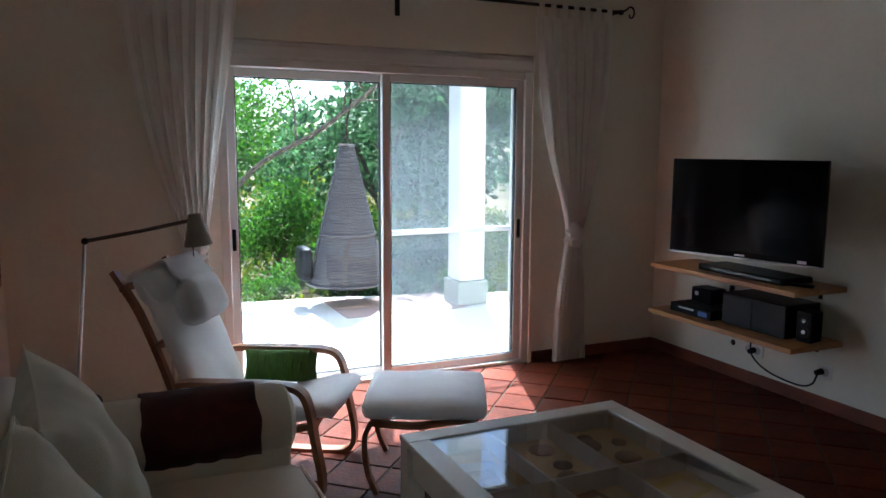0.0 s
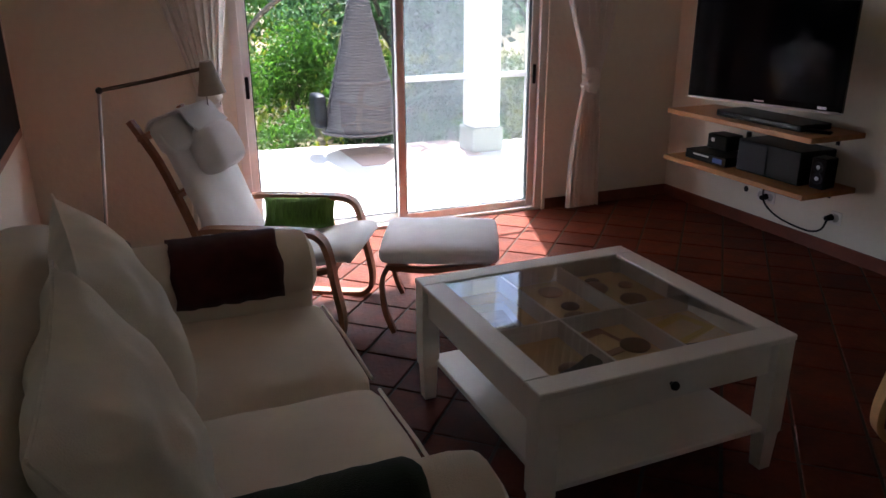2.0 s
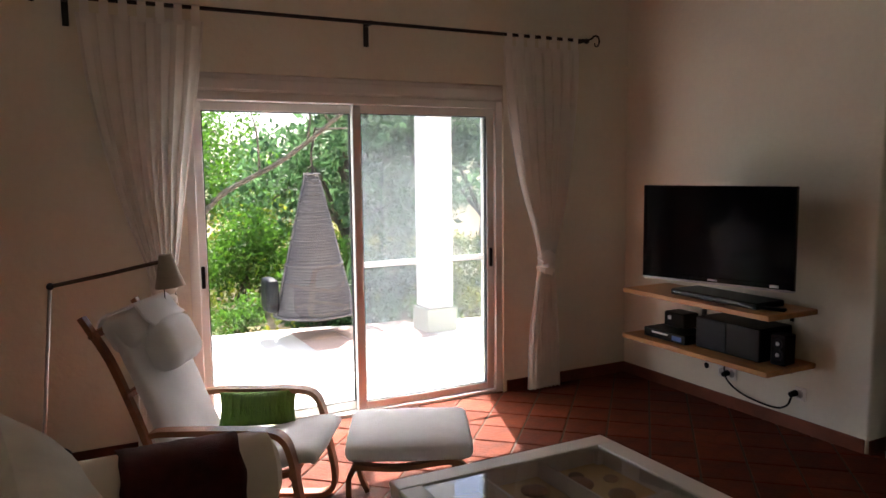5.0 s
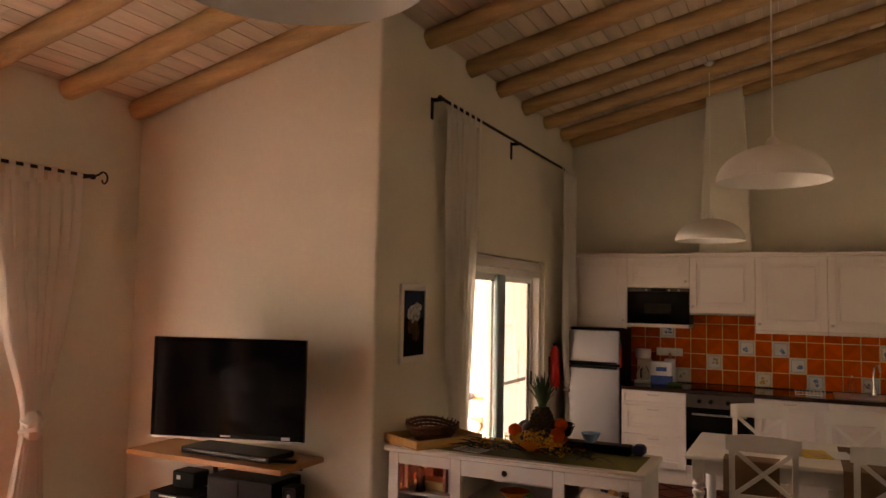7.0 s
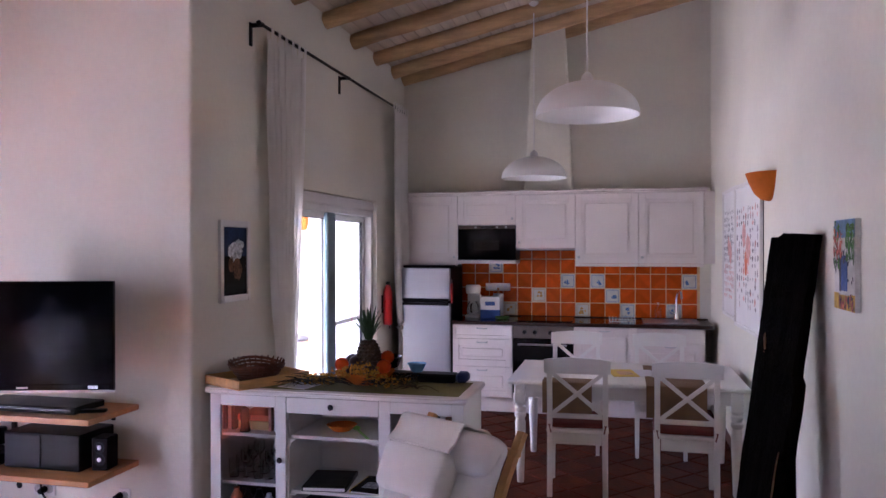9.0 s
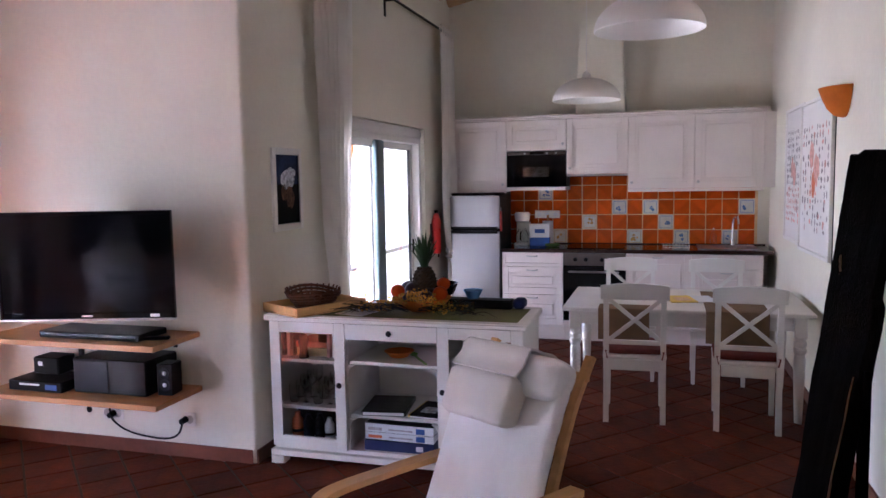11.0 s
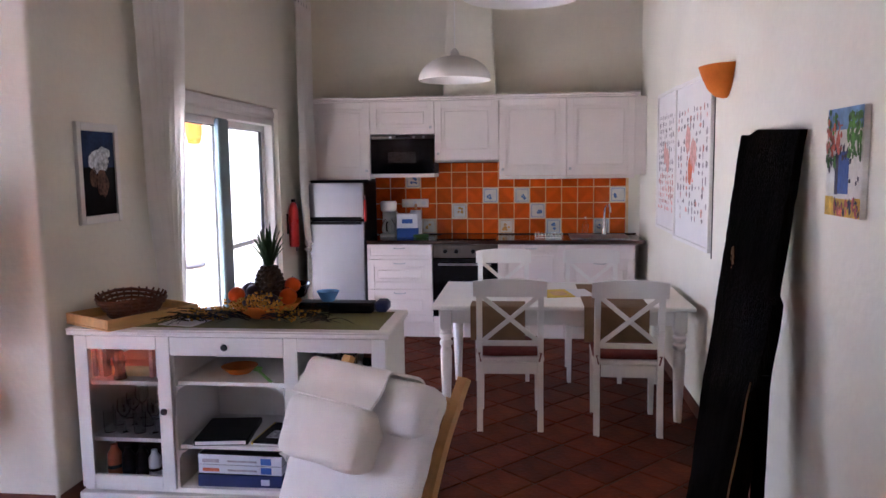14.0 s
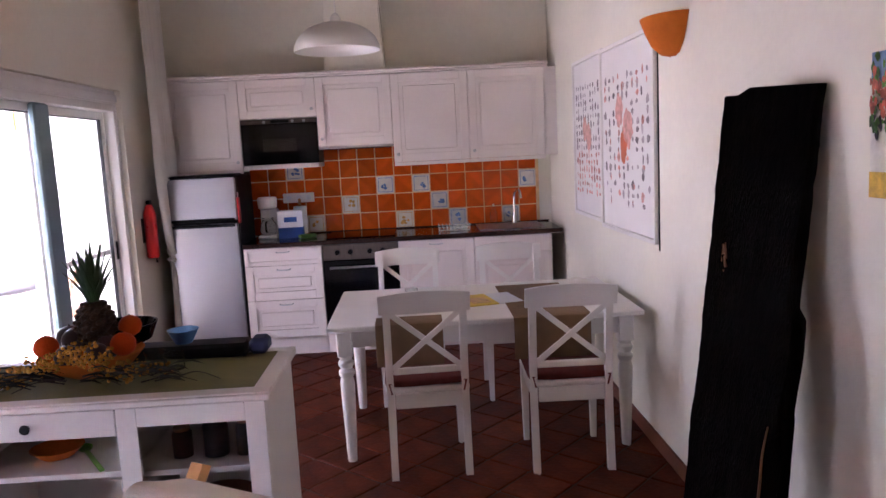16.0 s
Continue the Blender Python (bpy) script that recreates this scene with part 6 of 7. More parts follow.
edge = [FOOT_B.lerp(HEAD_B, t) + Vector((0.004 + 0.006 * math.sin(t * 70), 0.004, 0)) for t in (0.01, 0.08, 0.14, 0.2, 0.27, 0.33, 0.39, 0.44)]
part("split_edge", tube(nb(), spline(edge, 4), 0.006, 6, 0.003), RAW_WOOD, tim, "raw brown split edge")
mid = FOOT_A.lerp(HEAD_A, 0.70).lerp(FOOT_B.lerp(HEAD_B, 0.70), 0.22)
for k in range(7):
    a = k * 0.9
    b = nb()
    tube(b, [mid + Vector((0.012 * math.cos(a), 0.004, 0.03 * math.sin(a) - 0.02)), mid + Vector((0.004 + 0.016 * math.cos(a * 1.3), 0.003, 0.012 + 0.03 * math.sin(a)))], 0.005, 5, 0.002)
    part("splinter", b, RAW_WOOD, tim, "pale splinter round a knot")

# ---- seating ----
def lounge_chair(wood, cover, pad_material, label, upright=0.0, drop=0.0, pad_depth=0.11, pad_height=0.185, pad_y=0.0, pad_round=0.03, arm_back=-0.40, name="lounge_chair"):
    """Bent-wood lounge chair facing +x; origin on the floor under the seat."""
    th = thing(name, label, "armchair", Matrix())
    hw = 0.29
    for s in (-1, 1):
        y = s * hw
        y0, y1 = y - 0.03, y + 0.03
        side = [(-0.36, 0, 0.012), (0.20, 0, 0.012), (0.335, 0, 0.03), (0.365, 0, 0.12), (0.335, 0, 0.30), (0.315, 0, 0.43), (0.28, 0, 0.505), (0.20, 0, 0.53), (0.0, 0, 0.53), (-0.20, 0, 0.525), (arm_back, 0, 0.515)]
        part("side_frame", strap(nb(), spline(side, 6), y0, y1, 0.024), wood, th, "bent laminated wood side with armrest")
        yb = s * (hw - 0.06)
        back = [(0.33, 0, 0.345), (0.15, 0, 0.30), (-0.08, 0, 0.245), (-0.21, 0, 0.27), (-0.28, 0, 0.38), (-0.36, 0, 0.60), (-0.45, 0, 0.82), (-0.53, 0, 0.955), (-0.565, 0, 1.01)]
        part("seat_rail", strap(nb(), spline(back, 6), yb - 0.016, yb + 0.016, 0.026), wood, th, "bent laminated seat and back rail")
    for p in ((0.30, 0.335), (-0.10, 0.235), (-0.385, 0.68), (-0.52, 0.945)):
        part("cross_bar", bx(nb(), p[0] - 0.012, p[0] + 0.012, -hw + 0.04, hw - 0.04, p[1] - 0.026, p[1] + 0.006, 0.004), wood, th)
    part("floor_bar", bx(nb(), -0.33, -0.27, -hw - 0.0, hw + 0.0, 0.025, 0.05, 0.006), wood, th)
    line = spline([(0.40, 0, 0.385), (0.36, 0, 0.405), (0.15, 0, 0.36), (-0.05, 0, 0.315), (-0.145, 0, 0.33), (-0.205, 0, 0.42), (-0.29, 0, 0.63), (-0.37, 0, 0.83), (-0.43, 0, 0.955)], 6)
    b = nb()
    t, wv, nn = 0.075, 0.248, 14
    rings = []
    for k, p in enumerate(line):
        d = (line[min(k + 1, len(line) - 1)] - line[max(k - 1, 0)]).normalized()
        nrm = Vector((d.z, 0, -d.x))
        end = min(1, 0.35 + 0.65 * math.sin(min(1, (k + 0.3) / 4) * math.pi / 2), 0.35 + 0.65 * math.sin(min(1, (len(line) - k - 0.7) / 4) * math.pi / 2))
        ring = []
        for i in range(nn * 2):
            a = 2 * math.pi * i / (2 * nn)
            cy, cz = math.copysign(abs(math.cos(a)) ** 0.35, math.cos(a)), math.copysign(abs(math.sin(a)) ** 0.6, math.sin(a))
            wob = 0.006 * noise.noise(Vector((k * 0.5, cy * 3, cz)))
            ring.append(b.verts.new(p + nrm * -1 * (t / 2 * cz * end + wob) + Vector((0, cy * wv, 0))))
        rings.append(ring)
    for p, q in zip(rings, rings[1:]):
        m_ = len(p)
        for i in range(m_):
            b.faces.new((p[i], p[(i + 1) % m_], q[(i + 1) % m_], q[i]))
    b.faces.new(rings[0][::-1])
    b.faces.new(rings[-1])
    bmesh.ops.recalc_face_normals(b, faces=b.faces[:])
    cushion = part("cushion", b, cover, th, "thick white cotton seat and back cushion")
    roll = nb()
    soft_box(roll, 0.14, 0.485, 0.165, 0.05, Matrix.Translation((-0.41, 0, 0.935)) @ Matrix.Rotation(radians(-24), 4, "Y"), 0.004, 9, 0.009)
    part("head_roll", roll, cover, th, "rolled head end of the cushion")
    part("neck_pillow", soft_box(nb(), pad_depth, 0.31, pad_height, pad_round, Matrix.Translation((-0.30 + (pad_depth - 0.11) * 0.4, pad_y, 0.855)) @ Matrix.Rotation(radians(-23), 4, "Y"), 0.008, 9, 0.006, 3), pad_material, th, "separate white neck pillow")
    flap = strap(nb(), spline([(-0.292, 0, 0.962), (-0.335, 0, 0.995), (-0.378, 0, 1.05), (-0.445, 0, 1.026), (-0.52, 0, 0.992), (-0.553, 0, 0.92)], 6), pad_y - 0.157, pad_y + 0.157, 0.009)
    part("head_flap", flap, pad_material, th, "ivory cloth flap holding the neck pillow")
    for ob in th.children:
        if ob.name.split(".")[0] in ("seat_rail", "cross_bar", "cushion", "head_roll", "neck_pillow", "head_flap"):
            for v in ob.data.vertices:
                if v.co.x < -0.1 and v.co.z > 0.36:
                    v.co.x += upright * (v.co.z - 0.36)
                    v.co.z -= drop * (v.co.z - 0.36)
    return th


c2 = lounge_chair(BIRCH, WHITE_CLOTH, IVORY_CLOTH, "golden bent-birch lounge chair with a white cushion, facing the low table", 0.0, 0.095, 0.12, 0.19, -0.05)
c2.matrix_basis = pose(-1.45, -1.405, 0, 0, 0, 150)
c1 = lounge_chair(BIRCH_DARK, WHITE_CLOTH, WHITE_CLOTH, "reddish bent-wood lounge chair with a white cushion by the window", 0.01, 0.04, 0.14, 0.22, 0.0, 0.055, -0.26)
c1.matrix_basis = pose(-3.30, 0.94, 0, 0, 0, -31)

th = thing("footstool", "bent-wood footstool with a creased white cushion", "footstool", pose(-2.60, 0.65, 0, 0, 0, -25))
for s in (-1, 1):
    y = s * 0.235
    side = [(-0.24, 0, 0.335), (-0.05, 0, 0.32), (0.16, 0, 0.345), (0.225, 0, 0.325), (0.245, 0, 0.26), (0.235, 0, 0.10), (0.20, 0, 0.012)]
    part("side_frame", strap(nb(), spline(side, 5), y - 0.02, y + 0.02, 0.022), BIRCH_DARK, th)
    part("rear_leg", strap(nb(), spline([(-0.235, 0, 0.33), (-0.26, 0, 0.26), (-0.25, 0, 0.12), (-0.21, 0, 0.012)], 5), y - 0.02, y + 0.02, 0.022), BIRCH_DARK, th)
for x in (-0.2, 0.2):
    part("cross_bar", bx(nb(), x - 0.02, x + 0.02, -0.215, 0.215, 0.30, 0.322, 0.004), BIRCH_DARK, th)
b = soft_box(nb(), 0.54, 0.52, 0.085, 0.035, Matrix.Translation((0, 0, 0.388)), 0.012, 12, 0.003)
for v in b.verts:
    if v.co.z > 0.41:
        v.co.z -= 0.006 * abs(math.sin(v.co.x * 38))
part("cushion", b, WHITE_CLOTH, th, "white cushion with rows of creases")

th = thing("green_pillow", "small green ribbed pillow lying on the lounge chair", "pillow", pose(-3.172, 1.110, 0.462, 0, 0, -20) @ pose(0, 0, 0, 58, 0, 0))
b = pillow(nb(), 0.36, 0.17, 0.11, None, 3.0, 18, 0.008)
for v in b.verts:
    v.co.z += 0.004 * math.sin(v.co.x * 150)
part("pillow", b, GREEN_PILLOW, th)

# sofa along the wall, facing +x
th = thing("sofa", "cream two-seat sofa with loose covers and large back cushions", "sofa", pose(-3.77, -0.60, 0))
part("base", soft_box(nb(), 0.84, 1.74, 0.24, 0.03, Matrix.Translation((0.01, 0, 0.165)), 0, 6), CREAM_CLOTH, th)
part("skirt", soft_box(nb(), 0.86, 1.80, 0.06, 0.015, Matrix.Translation((0.01, 0, 0.035)), 0, 4), CREAM_CLOTH, th)
part("back", soft_box(nb(), 0.24, 1.76, 0.62, 0.09, Matrix.Translation((-0.50, 0, 0.50)), 0.01, 8), CREAM_CLOTH, th)
for s in (-1, 1):
    b = nb()
    soft_box(b, 0.86, 0.235, 0.38, 0.04, Matrix.Translation((-0.02, s * 0.765, 0.33)), 0.005, 7)
    part("arm", b, CREAM_CLOTH, th)
    b = nb()
    prof = [(0, -0.43), (0.09, -0.425), (0.132, -0.39), (0.135, 0.0), (0.135, 0.36), (0.125, 0.41), (0.08, 0.435), (0, 0.44)]
    lathe(b, prof, 22, (-0.0, s * 0.775, 0.545), Matrix.Rotation(math.pi / 2, 3, "Y"))
    part("arm_roll", b, CREAM_CLOTH, th, "rolled padded armrest")
for s in (-1, 1):
    b = soft_box(nb(), 0.66, 0.645, 0.16, 0.05, Matrix.Translation((0.10, s * 0.325, 0.365)), 0.018, 9, 0.008, s * 5)
    sc = part("seat_cushion", b, CREAM_CLOTH, th)
    z = 0.425
    part("piping", tube(nb(), [(0.432, s * 0.325 - 0.29, z), (0.437, s * 0.325, z + 0.004), (0.432, s * 0.325 + 0.29, z)], 0.006, 6), CREAM_CLOTH, sc)
for y, rz, seed in ((0.30, 6, 1), (-0.41, -4, 2)):
    m = Matrix.Translation((-0.225, y, 0.645)) @ Matrix.Rotation(radians(rz), 4, "Z") @ Matrix.Rotation(radians(68), 4, "Y") @ Matrix.Rotation(radians(4 * seed), 4, "Z")
    bc = part("back_cushion", pillow(nb(), 0.60, 0.66, 0.24, m, 3.0, 26, 0.022, seed * 7), LINEN, th, "large linen back cushion")
    rim = [(u, v) for u, v in [(-1 + k / 8, -1) for k in range(16)] + [(1, -1 + k / 8) for k in range(16)] + [(1 - k / 8, 1) for k in range(16)] + [(-1, 1 - k / 8) for k in range(17)]]
    part("seam", tube(nb(), [m @ Vector((u * 0.30 * (0.94 + 0.06 * v * v), v * 0.33 * (0.94 + 0.06 * u * u), 0)) for u, v in rim], 0.0045, 6), LINEN, bc, "stitched seam")


def throw_over(name, label, material, y, x0, x1):
    th = thing(name, label, "throw", pose(-3.77, -0.60, 0), "sofa throws")
    b = nb()
    arc = [(y - 0.149, 0.49), (y - 0.150, 0.52)] + [(y + 0.148 * math.cos(a), 0.545 + 0.148 * math.sin(a)) for a in [math.pi - math.pi * k / 14 for k in range(15)]] + [(y + 0.150, 0.44), (y + 0.148, 0.30)]
    nx = 14
    rows = []
    for k, (yy, zz) in enumerate(arc):
        rows.append([b.verts.new((x0 + (x1 - x0) * i / nx + 0.012 * noise.noise(Vector((k * 0.4, i, 0))), yy + 0.004 * noise.noise(Vector((i * 0.6, k * 0.5, 3))), zz + 0.005 * noise.noise(Vector((i * 0.6, k * 0.5, 0))) - (0.006 * abs(math.sin(i)) if k in (0, len(arc) - 1) else 0))) for i in range(nx + 1)])
    for p, q in zip(rows, rows[1:]):
        for i in range(nx):
            b.faces.new((p[i], p[i + 1], q[i + 1], q[i]))
    ob = part("blanket", b, material, th)
    ob.modifiers.new("thickness", "SOLIDIFY").thickness = 0.012


throw_over("throw_blanket", "dark red wool throw over the sofa arm by the window", RED_CLOTH, 0.775, -0.07, 0.30)
throw_over("throw_blanket", "dark green wool throw over the near sofa arm", GREEN_CLOTH, -0.775, -0.20, 0.27)

# low table with a glazed top
th = thing("coffee_table", "white low table with a glazed display top and a drawer", "coffee table", pose(-2.53, -0.495, 0))
h = 0.465
b = nb()
fr = 0.085
bx(b, -h, h, -h, -h + fr, 0.478, 0.50, 0.004)
bx(b, -h, h, h - fr, h, 0.478, 0.50, 0.004)
bx(b, -h, -h + fr, -h + fr, h - fr, 0.478, 0.50, 0.004)
bx(b, h - fr, h, -h + fr, h - fr, 0.478, 0.50, 0.004)
part("top_frame", b, WHITE_WOOD, th)
p = part("glass_top", bx(nb(), -h + fr - 0.002, h - fr + 0.002, -h + fr - 0.002, h - fr + 0.002, 0.489, 0.495, 0), GLASS, th, "clear glass panel", False)
p.visible_shadow = False
for s in (-1, 1):
    part("apron", bx(nb(), s * (h - 0.035) - 0.01, s * (h - 0.035) + 0.01, -h + 0.07, h - 0.07, 0.36, 0.4775, 0.001), WHITE_WOOD, th, smooth=False)
part("apron", bx(nb(), -h + 0.07, h - 0.07, h - 0.045, h - 0.025, 0.36, 0.4775, 0.001), WHITE_WOOD, th, smooth=False)
part("tray_floor", bx(nb(), -h + 0.046, h - 0.046, -h + 0.047, h - 0.046, 0.395, 0.405, 0), SAND, th, "sand-coloured display floor", False)
dr = part("drawer_front", bx(nb(), -h + 0.075, h - 0.075, -h + 0.025, -h + 0.045, 0.365, 0.474, 0.003), WHITE_WOOD, th)
part("knob", lathe(nb(), [(0, 0.028), (0.012, 0.026), (0.015, 0.018), (0.01, 0.009), (0.006, 0.005), (0.006, 0)], 16, (0.0, -h + 0.025, 0.42), Matrix.Rotation(math.pi / 2, 3, "X")), IRON, dr, "dark metal knob")
for x in (-0.13, 0.13):
    part("divider", bx(nb(), x - 0.005, x + 0.005, -h + 0.05, h - 0.05, 0.4055, 0.47, 0.001), WHITE_WOOD, th, smooth=False)
for y in (-0.02,):
    for xa, xb in ((-h + 0.05, -0.136), (-0.124, 0.124), (0.136, h - 0.05)):
        part("divider", bx(nb(), xa, xb, y - 0.005, y + 0.005, 0.4055, 0.47, 0.001), WHITE_WOOD, th, smooth=False)
for sx in (-1, 1):
    for sy in (-1, 1):
        b = nb()
        cx, cy = sx * (h - 0.037), sy * (h - 0.037)
        rings = [[b.verts.new((cx + dx * r, cy + dy * r, z)) for dx, dy in ((-1, -1), (1, -1), (1, 1), (-1, 1))] for z, r in ((0, 0.022), (0.14, 0.028), (0.15, 0.033), (0.4775, 0.033))]
        for p_, q_ in zip(rings, rings[1:]):
            for i in range(4):
                b.faces.new((p_[i], p_[(i + 1) % 4], q_[(i + 1) % 4], q_[i]))
        b.faces.new(rings[0][::-1])
        b.faces.new(rings[-1])
        part("leg", b, WHITE_WOOD, th, smooth=False)
part("lower_shelf", bx(nb(), -h + 0.06, h - 0.06, -h + 0.02, h - 0.02, 0.152, 0.175, 0.003), WHITE_WOOD, th)
cx0, cy0, cz0 = -2.53, -0.495, 0.4056
for x, y, r, sq, m_, nm, lb in ((0.20, 0.26, 0.055, 0.5, BIRCH_DARK, "coconut_shell", "dark brown half shell in the display table"), (0.13 - 0.10, 0.30, 0.05, 0.4, SHELLS, "shell", "brown ribbed shell in the display table"), (0.28, 0.12, 0.05, 0.45, SHELLS, "shell", "brown ribbed shell in the display table"), (0.03, 0.16, 0.035, 0.5, WICKER, "pebble", "dark pebble in the display table"), (0.0, 0.07, 0.045, 0.4, SHELLS, "shell", "brown ribbed shell in the display table"), (0.05, -0.20, 0.05, 0.5, WICKER, "pebble", "dark pebble in the display table"), (-0.03, -0.30, 0.035, 0.5, RED_CARD, "red_stone", "reddish stone in the display table"), (0.24, 0.33, 0.03, 0.6, WICKER, "pebble", "dark pebble in the display table"), (-0.22, -0.26, 0.05, 0.4, SHELLS, "shell", "brown ribbed shell in the display table"), (-0.30, -0.34, 0.045, 0.4, RED_CARD, "starfish_stone", "orange stone in the display table"), (0.34, 0.25, 0.03, 0.6, SHELLS, "shell", "brown ribbed shell in the display table")):
    t2 = thing(nm, lb, "ornament", pose(cx0 + x, cy0 + y, cz0), "display pieces")
    b = lathe(nb(), [(r * math.sin(math.pi * i / 8), r * sq * (1 - math.cos(math.pi * i / 8)) * 0.5 * 1.2) for i in range(9)], 16)
    for v in b.verts:
        v.co *= 1 + 0.06 * math.sin(8 * math.atan2(v.co.y, v.co.x))
    part("body", b, m_, t2)
t2 = thing("folding_knife", "long dark carved piece in the display table", "ornament", pose(cx0 - 0.24, cy0 - 0.30, cz0, 0, 0, 25), "display pieces")
part("body", soft_box(nb(), 0.22, 0.07, 0.035, 0.015, Matrix.Translation((0.03, 0, 0.018)), 0, 5, 0.008), BLACK, t2)
for x, y, rz, sx, sy, m_, lb in ((0.28, -0.14, 18, 0.22, 0.15, YELLOW_PRINT, "pale yellow postcard in the display table"), (0.27, -0.30, -10, 0.24, 0.10, BLACK, "black photo card in the display table"), (0.05, -0.34, 35, 0.15, 0.10, RED_CARD, "orange card in the display table"), (-0.02, -0.12, 12, 0.13, 0.17, BIRCH_DARK, "dark brown card in the display table"), (-0.27, 0.18, -8, 0.16, 0.28, WHITE_CARD, "pale printed sheet in the display table")):
    t2 = thing("card", lb, "card", pose(cx0 + x, cy0 + y, cz0, 0, 0, rz), "display cards")
    card = part("card_sheet", bx(nb(), -sx / 2, sx / 2, -sy / 2, sy / 2, 0, 0.004, 0), m_, t2, smooth=False)
    part("print_patch", bx(nb(), -sx / 3, sx / 3, -sy / 3, sy / 4, 0.0042, 0.005, 0), GREY_PRINT if m_ is WHITE_CARD else SAND, card, smooth=False)

# reading lamp behind the lounge chair
th = thing("floor_lamp", "slim grey reading lamp reaching over the lounge chair", "floor lamp", pose(-4.11, 1.2, 0))
part("base_plate", lathe(nb(), [(0, 0), (0.13, 0), (0.13, 0.015), (0.12, 0.022), (0, 0.024)], 28), IRON, th)
part("pole", tube(nb(), [(0, 0, 0.02), (0.05, 0, 0.5), (0.105, 0, 1.09)], 0.008, 10), STEEL, th)
part("joint", ball(nb(), (0.107, 0, 1.10), 0.016, 12), IRON, th)
part("arm", tube(nb(), [(0.107, 0, 1.10), (0.33, 0, 1.135), (0.545, 0, 1.175)], 0.009, 10), OVEN_STEEL, th)
b = nb()
tilt = Matrix.Rotation(radians(-6), 3, "Y")
prof = [(0.0, 0.045), (0.028, 0.042), (0.034, 0.02), (0.045, -0.03), (0.066, -0.105), (0.063, -0.105), (0.04, -0.03), (0.0, 0.02)]
lathe(b, prof, 26, (0.575, 0, 1.165), tilt)
part("shade", b, mat("greige_lamp_shade", (0.35, 0.30, 0.24), 0.45), th, "greige metal shade")
part("switch_cord", tube(nb(), spline([(0.56, 0, 1.10), (0.562, 0.004, 1.0), (0.568, -0.004, 0.97)], 5), 0.0022, 5), BLACK, th)

th = thing("wall_painting", "large dark framed picture on the wall over the sofa", "picture", pose(LX, 0.85, 0.84))
part("frame", bx(nb(), 0.001, 0.03, -0.85, 0.85, 0, 0.85, 0.005), BIRCH_DARK, th)
part("picture", bx(nb(), 0.0302, 0.033, -0.80, 0.80, 0.05, 0.80, 0), PHOTO_DARK, th, smooth=False)
th = thing("side_table", "low black side table between sofa and lamp", "side table", pose(-4.16, 0.72, 0))
part("tabletop", lathe(nb(), [(0, 0.50), (0.20, 0.50), (0.20, 0.52), (0, 0.52)], 28), BLACK, th)
for k in range(3):
    a = 2 * math.pi * k / 3
    part("leg", cyl(nb(), (0.17 * math.cos(a), 0.17 * math.sin(a), 0), (0.08 * math.cos(a), 0.08 * math.sin(a), 0.499), 0.012, n=8), BLACK, th)


# ---- outdoors ----
GZ = -0.16
tagged(raw("ground", [(-600, -600, GZ), (600, -600, GZ), (600, 600, GZ), (-600, 600, GZ)], [(0, 1, 2, 3)], SOIL), kind="structure")
b = nb()
outline = [(-9, DY + WT), (3.0, DY + WT), (3.0, 4.55), (0.2, 4.6), (-0.9, 4.75), (-1.6, 5.05), (-3.0, 5.2), (-4.6, 5.1), (-9, 5.2)]
lo = [b.verts.new((x, y, GZ - 0.05)) for x, y in outline]
hi = [b.verts.new((x, y, -0.045)) for x, y in outline]
b.faces.new(hi)
for i in range(len(lo)):
    j = (i + 1) % len(lo)
    b.faces.new((lo[i], lo[j], hi[j], hi[i]))
bmesh.ops.recalc_face_normals(b, faces=b.faces[:])
tagged(part("pavement_terrace", b, TERRACE, smooth=False), kind="structure")
# pinkish tiles that paint the hanging chair's shadow onto the terrace
b = nb()
for k in range(3):
    for j in range(2):
        bx(b, -1.95 + 0.42 * k, -1.54 + 0.42 * k, 4.05 + 0.42 * j, 4.46 + 0.42 * j, -0.0445, -0.038, 0.003)
tagged(part("pavement_inlay", b, TERRACE_PINK, smooth=False), kind="structure")

th = thing("pillar", "square white rendered terrace pillar with a plinth", "pillar", pose(-0.60, 4.33, -0.045))
part("shaft", bx(nb(), -0.14, 0.14, -0.14, 0.14, 0.24, 3.0, 0.012), PLASTER_OUT, th)
part("plinth", bx(nb(), -0.17, 0.17, -0.17, 0.17, 0, 0.239, 0.012), mat("grey_stone_plinth", (0.30, 0.32, 0.27), 0.9, 0, 0.2, 8, 0.4, 40), th, "grey stone plinth")

th = thing("hanging_chair", "grey woven rattan hanging chair, seen from behind", "hanging chair", pose(-1.74, 4.68, 0.02))
b = nb()
n, nz = 30, 18
rings = []
for k in range(nz + 1):
    t = k / nz
    r = 0.39 * (1 - 0.86 * t ** 0.92) + 0.012 * math.sin(t * math.pi)
    zc = 0.16 + 1.36 * t
    rings.append([b.verts.new((r * math.cos(math.pi * (1.0 + i / n)) * 1.0, r * 0.85 * math.sin(math.pi * (1.0 + i / n)), zc)) for i in range(n + 1)])
for p_, q_ in zip(rings, rings[1:]):
    for i in range(n):
        b.faces.new((p_[i], p_[i + 1], q_[i + 1], q_[i]))
sh = part("back_shell", b, GREY_WICKER, th, "woven back shell")
sh.modifiers.new("thickness", "SOLIDIFY").thickness = 0.02
b = nb()
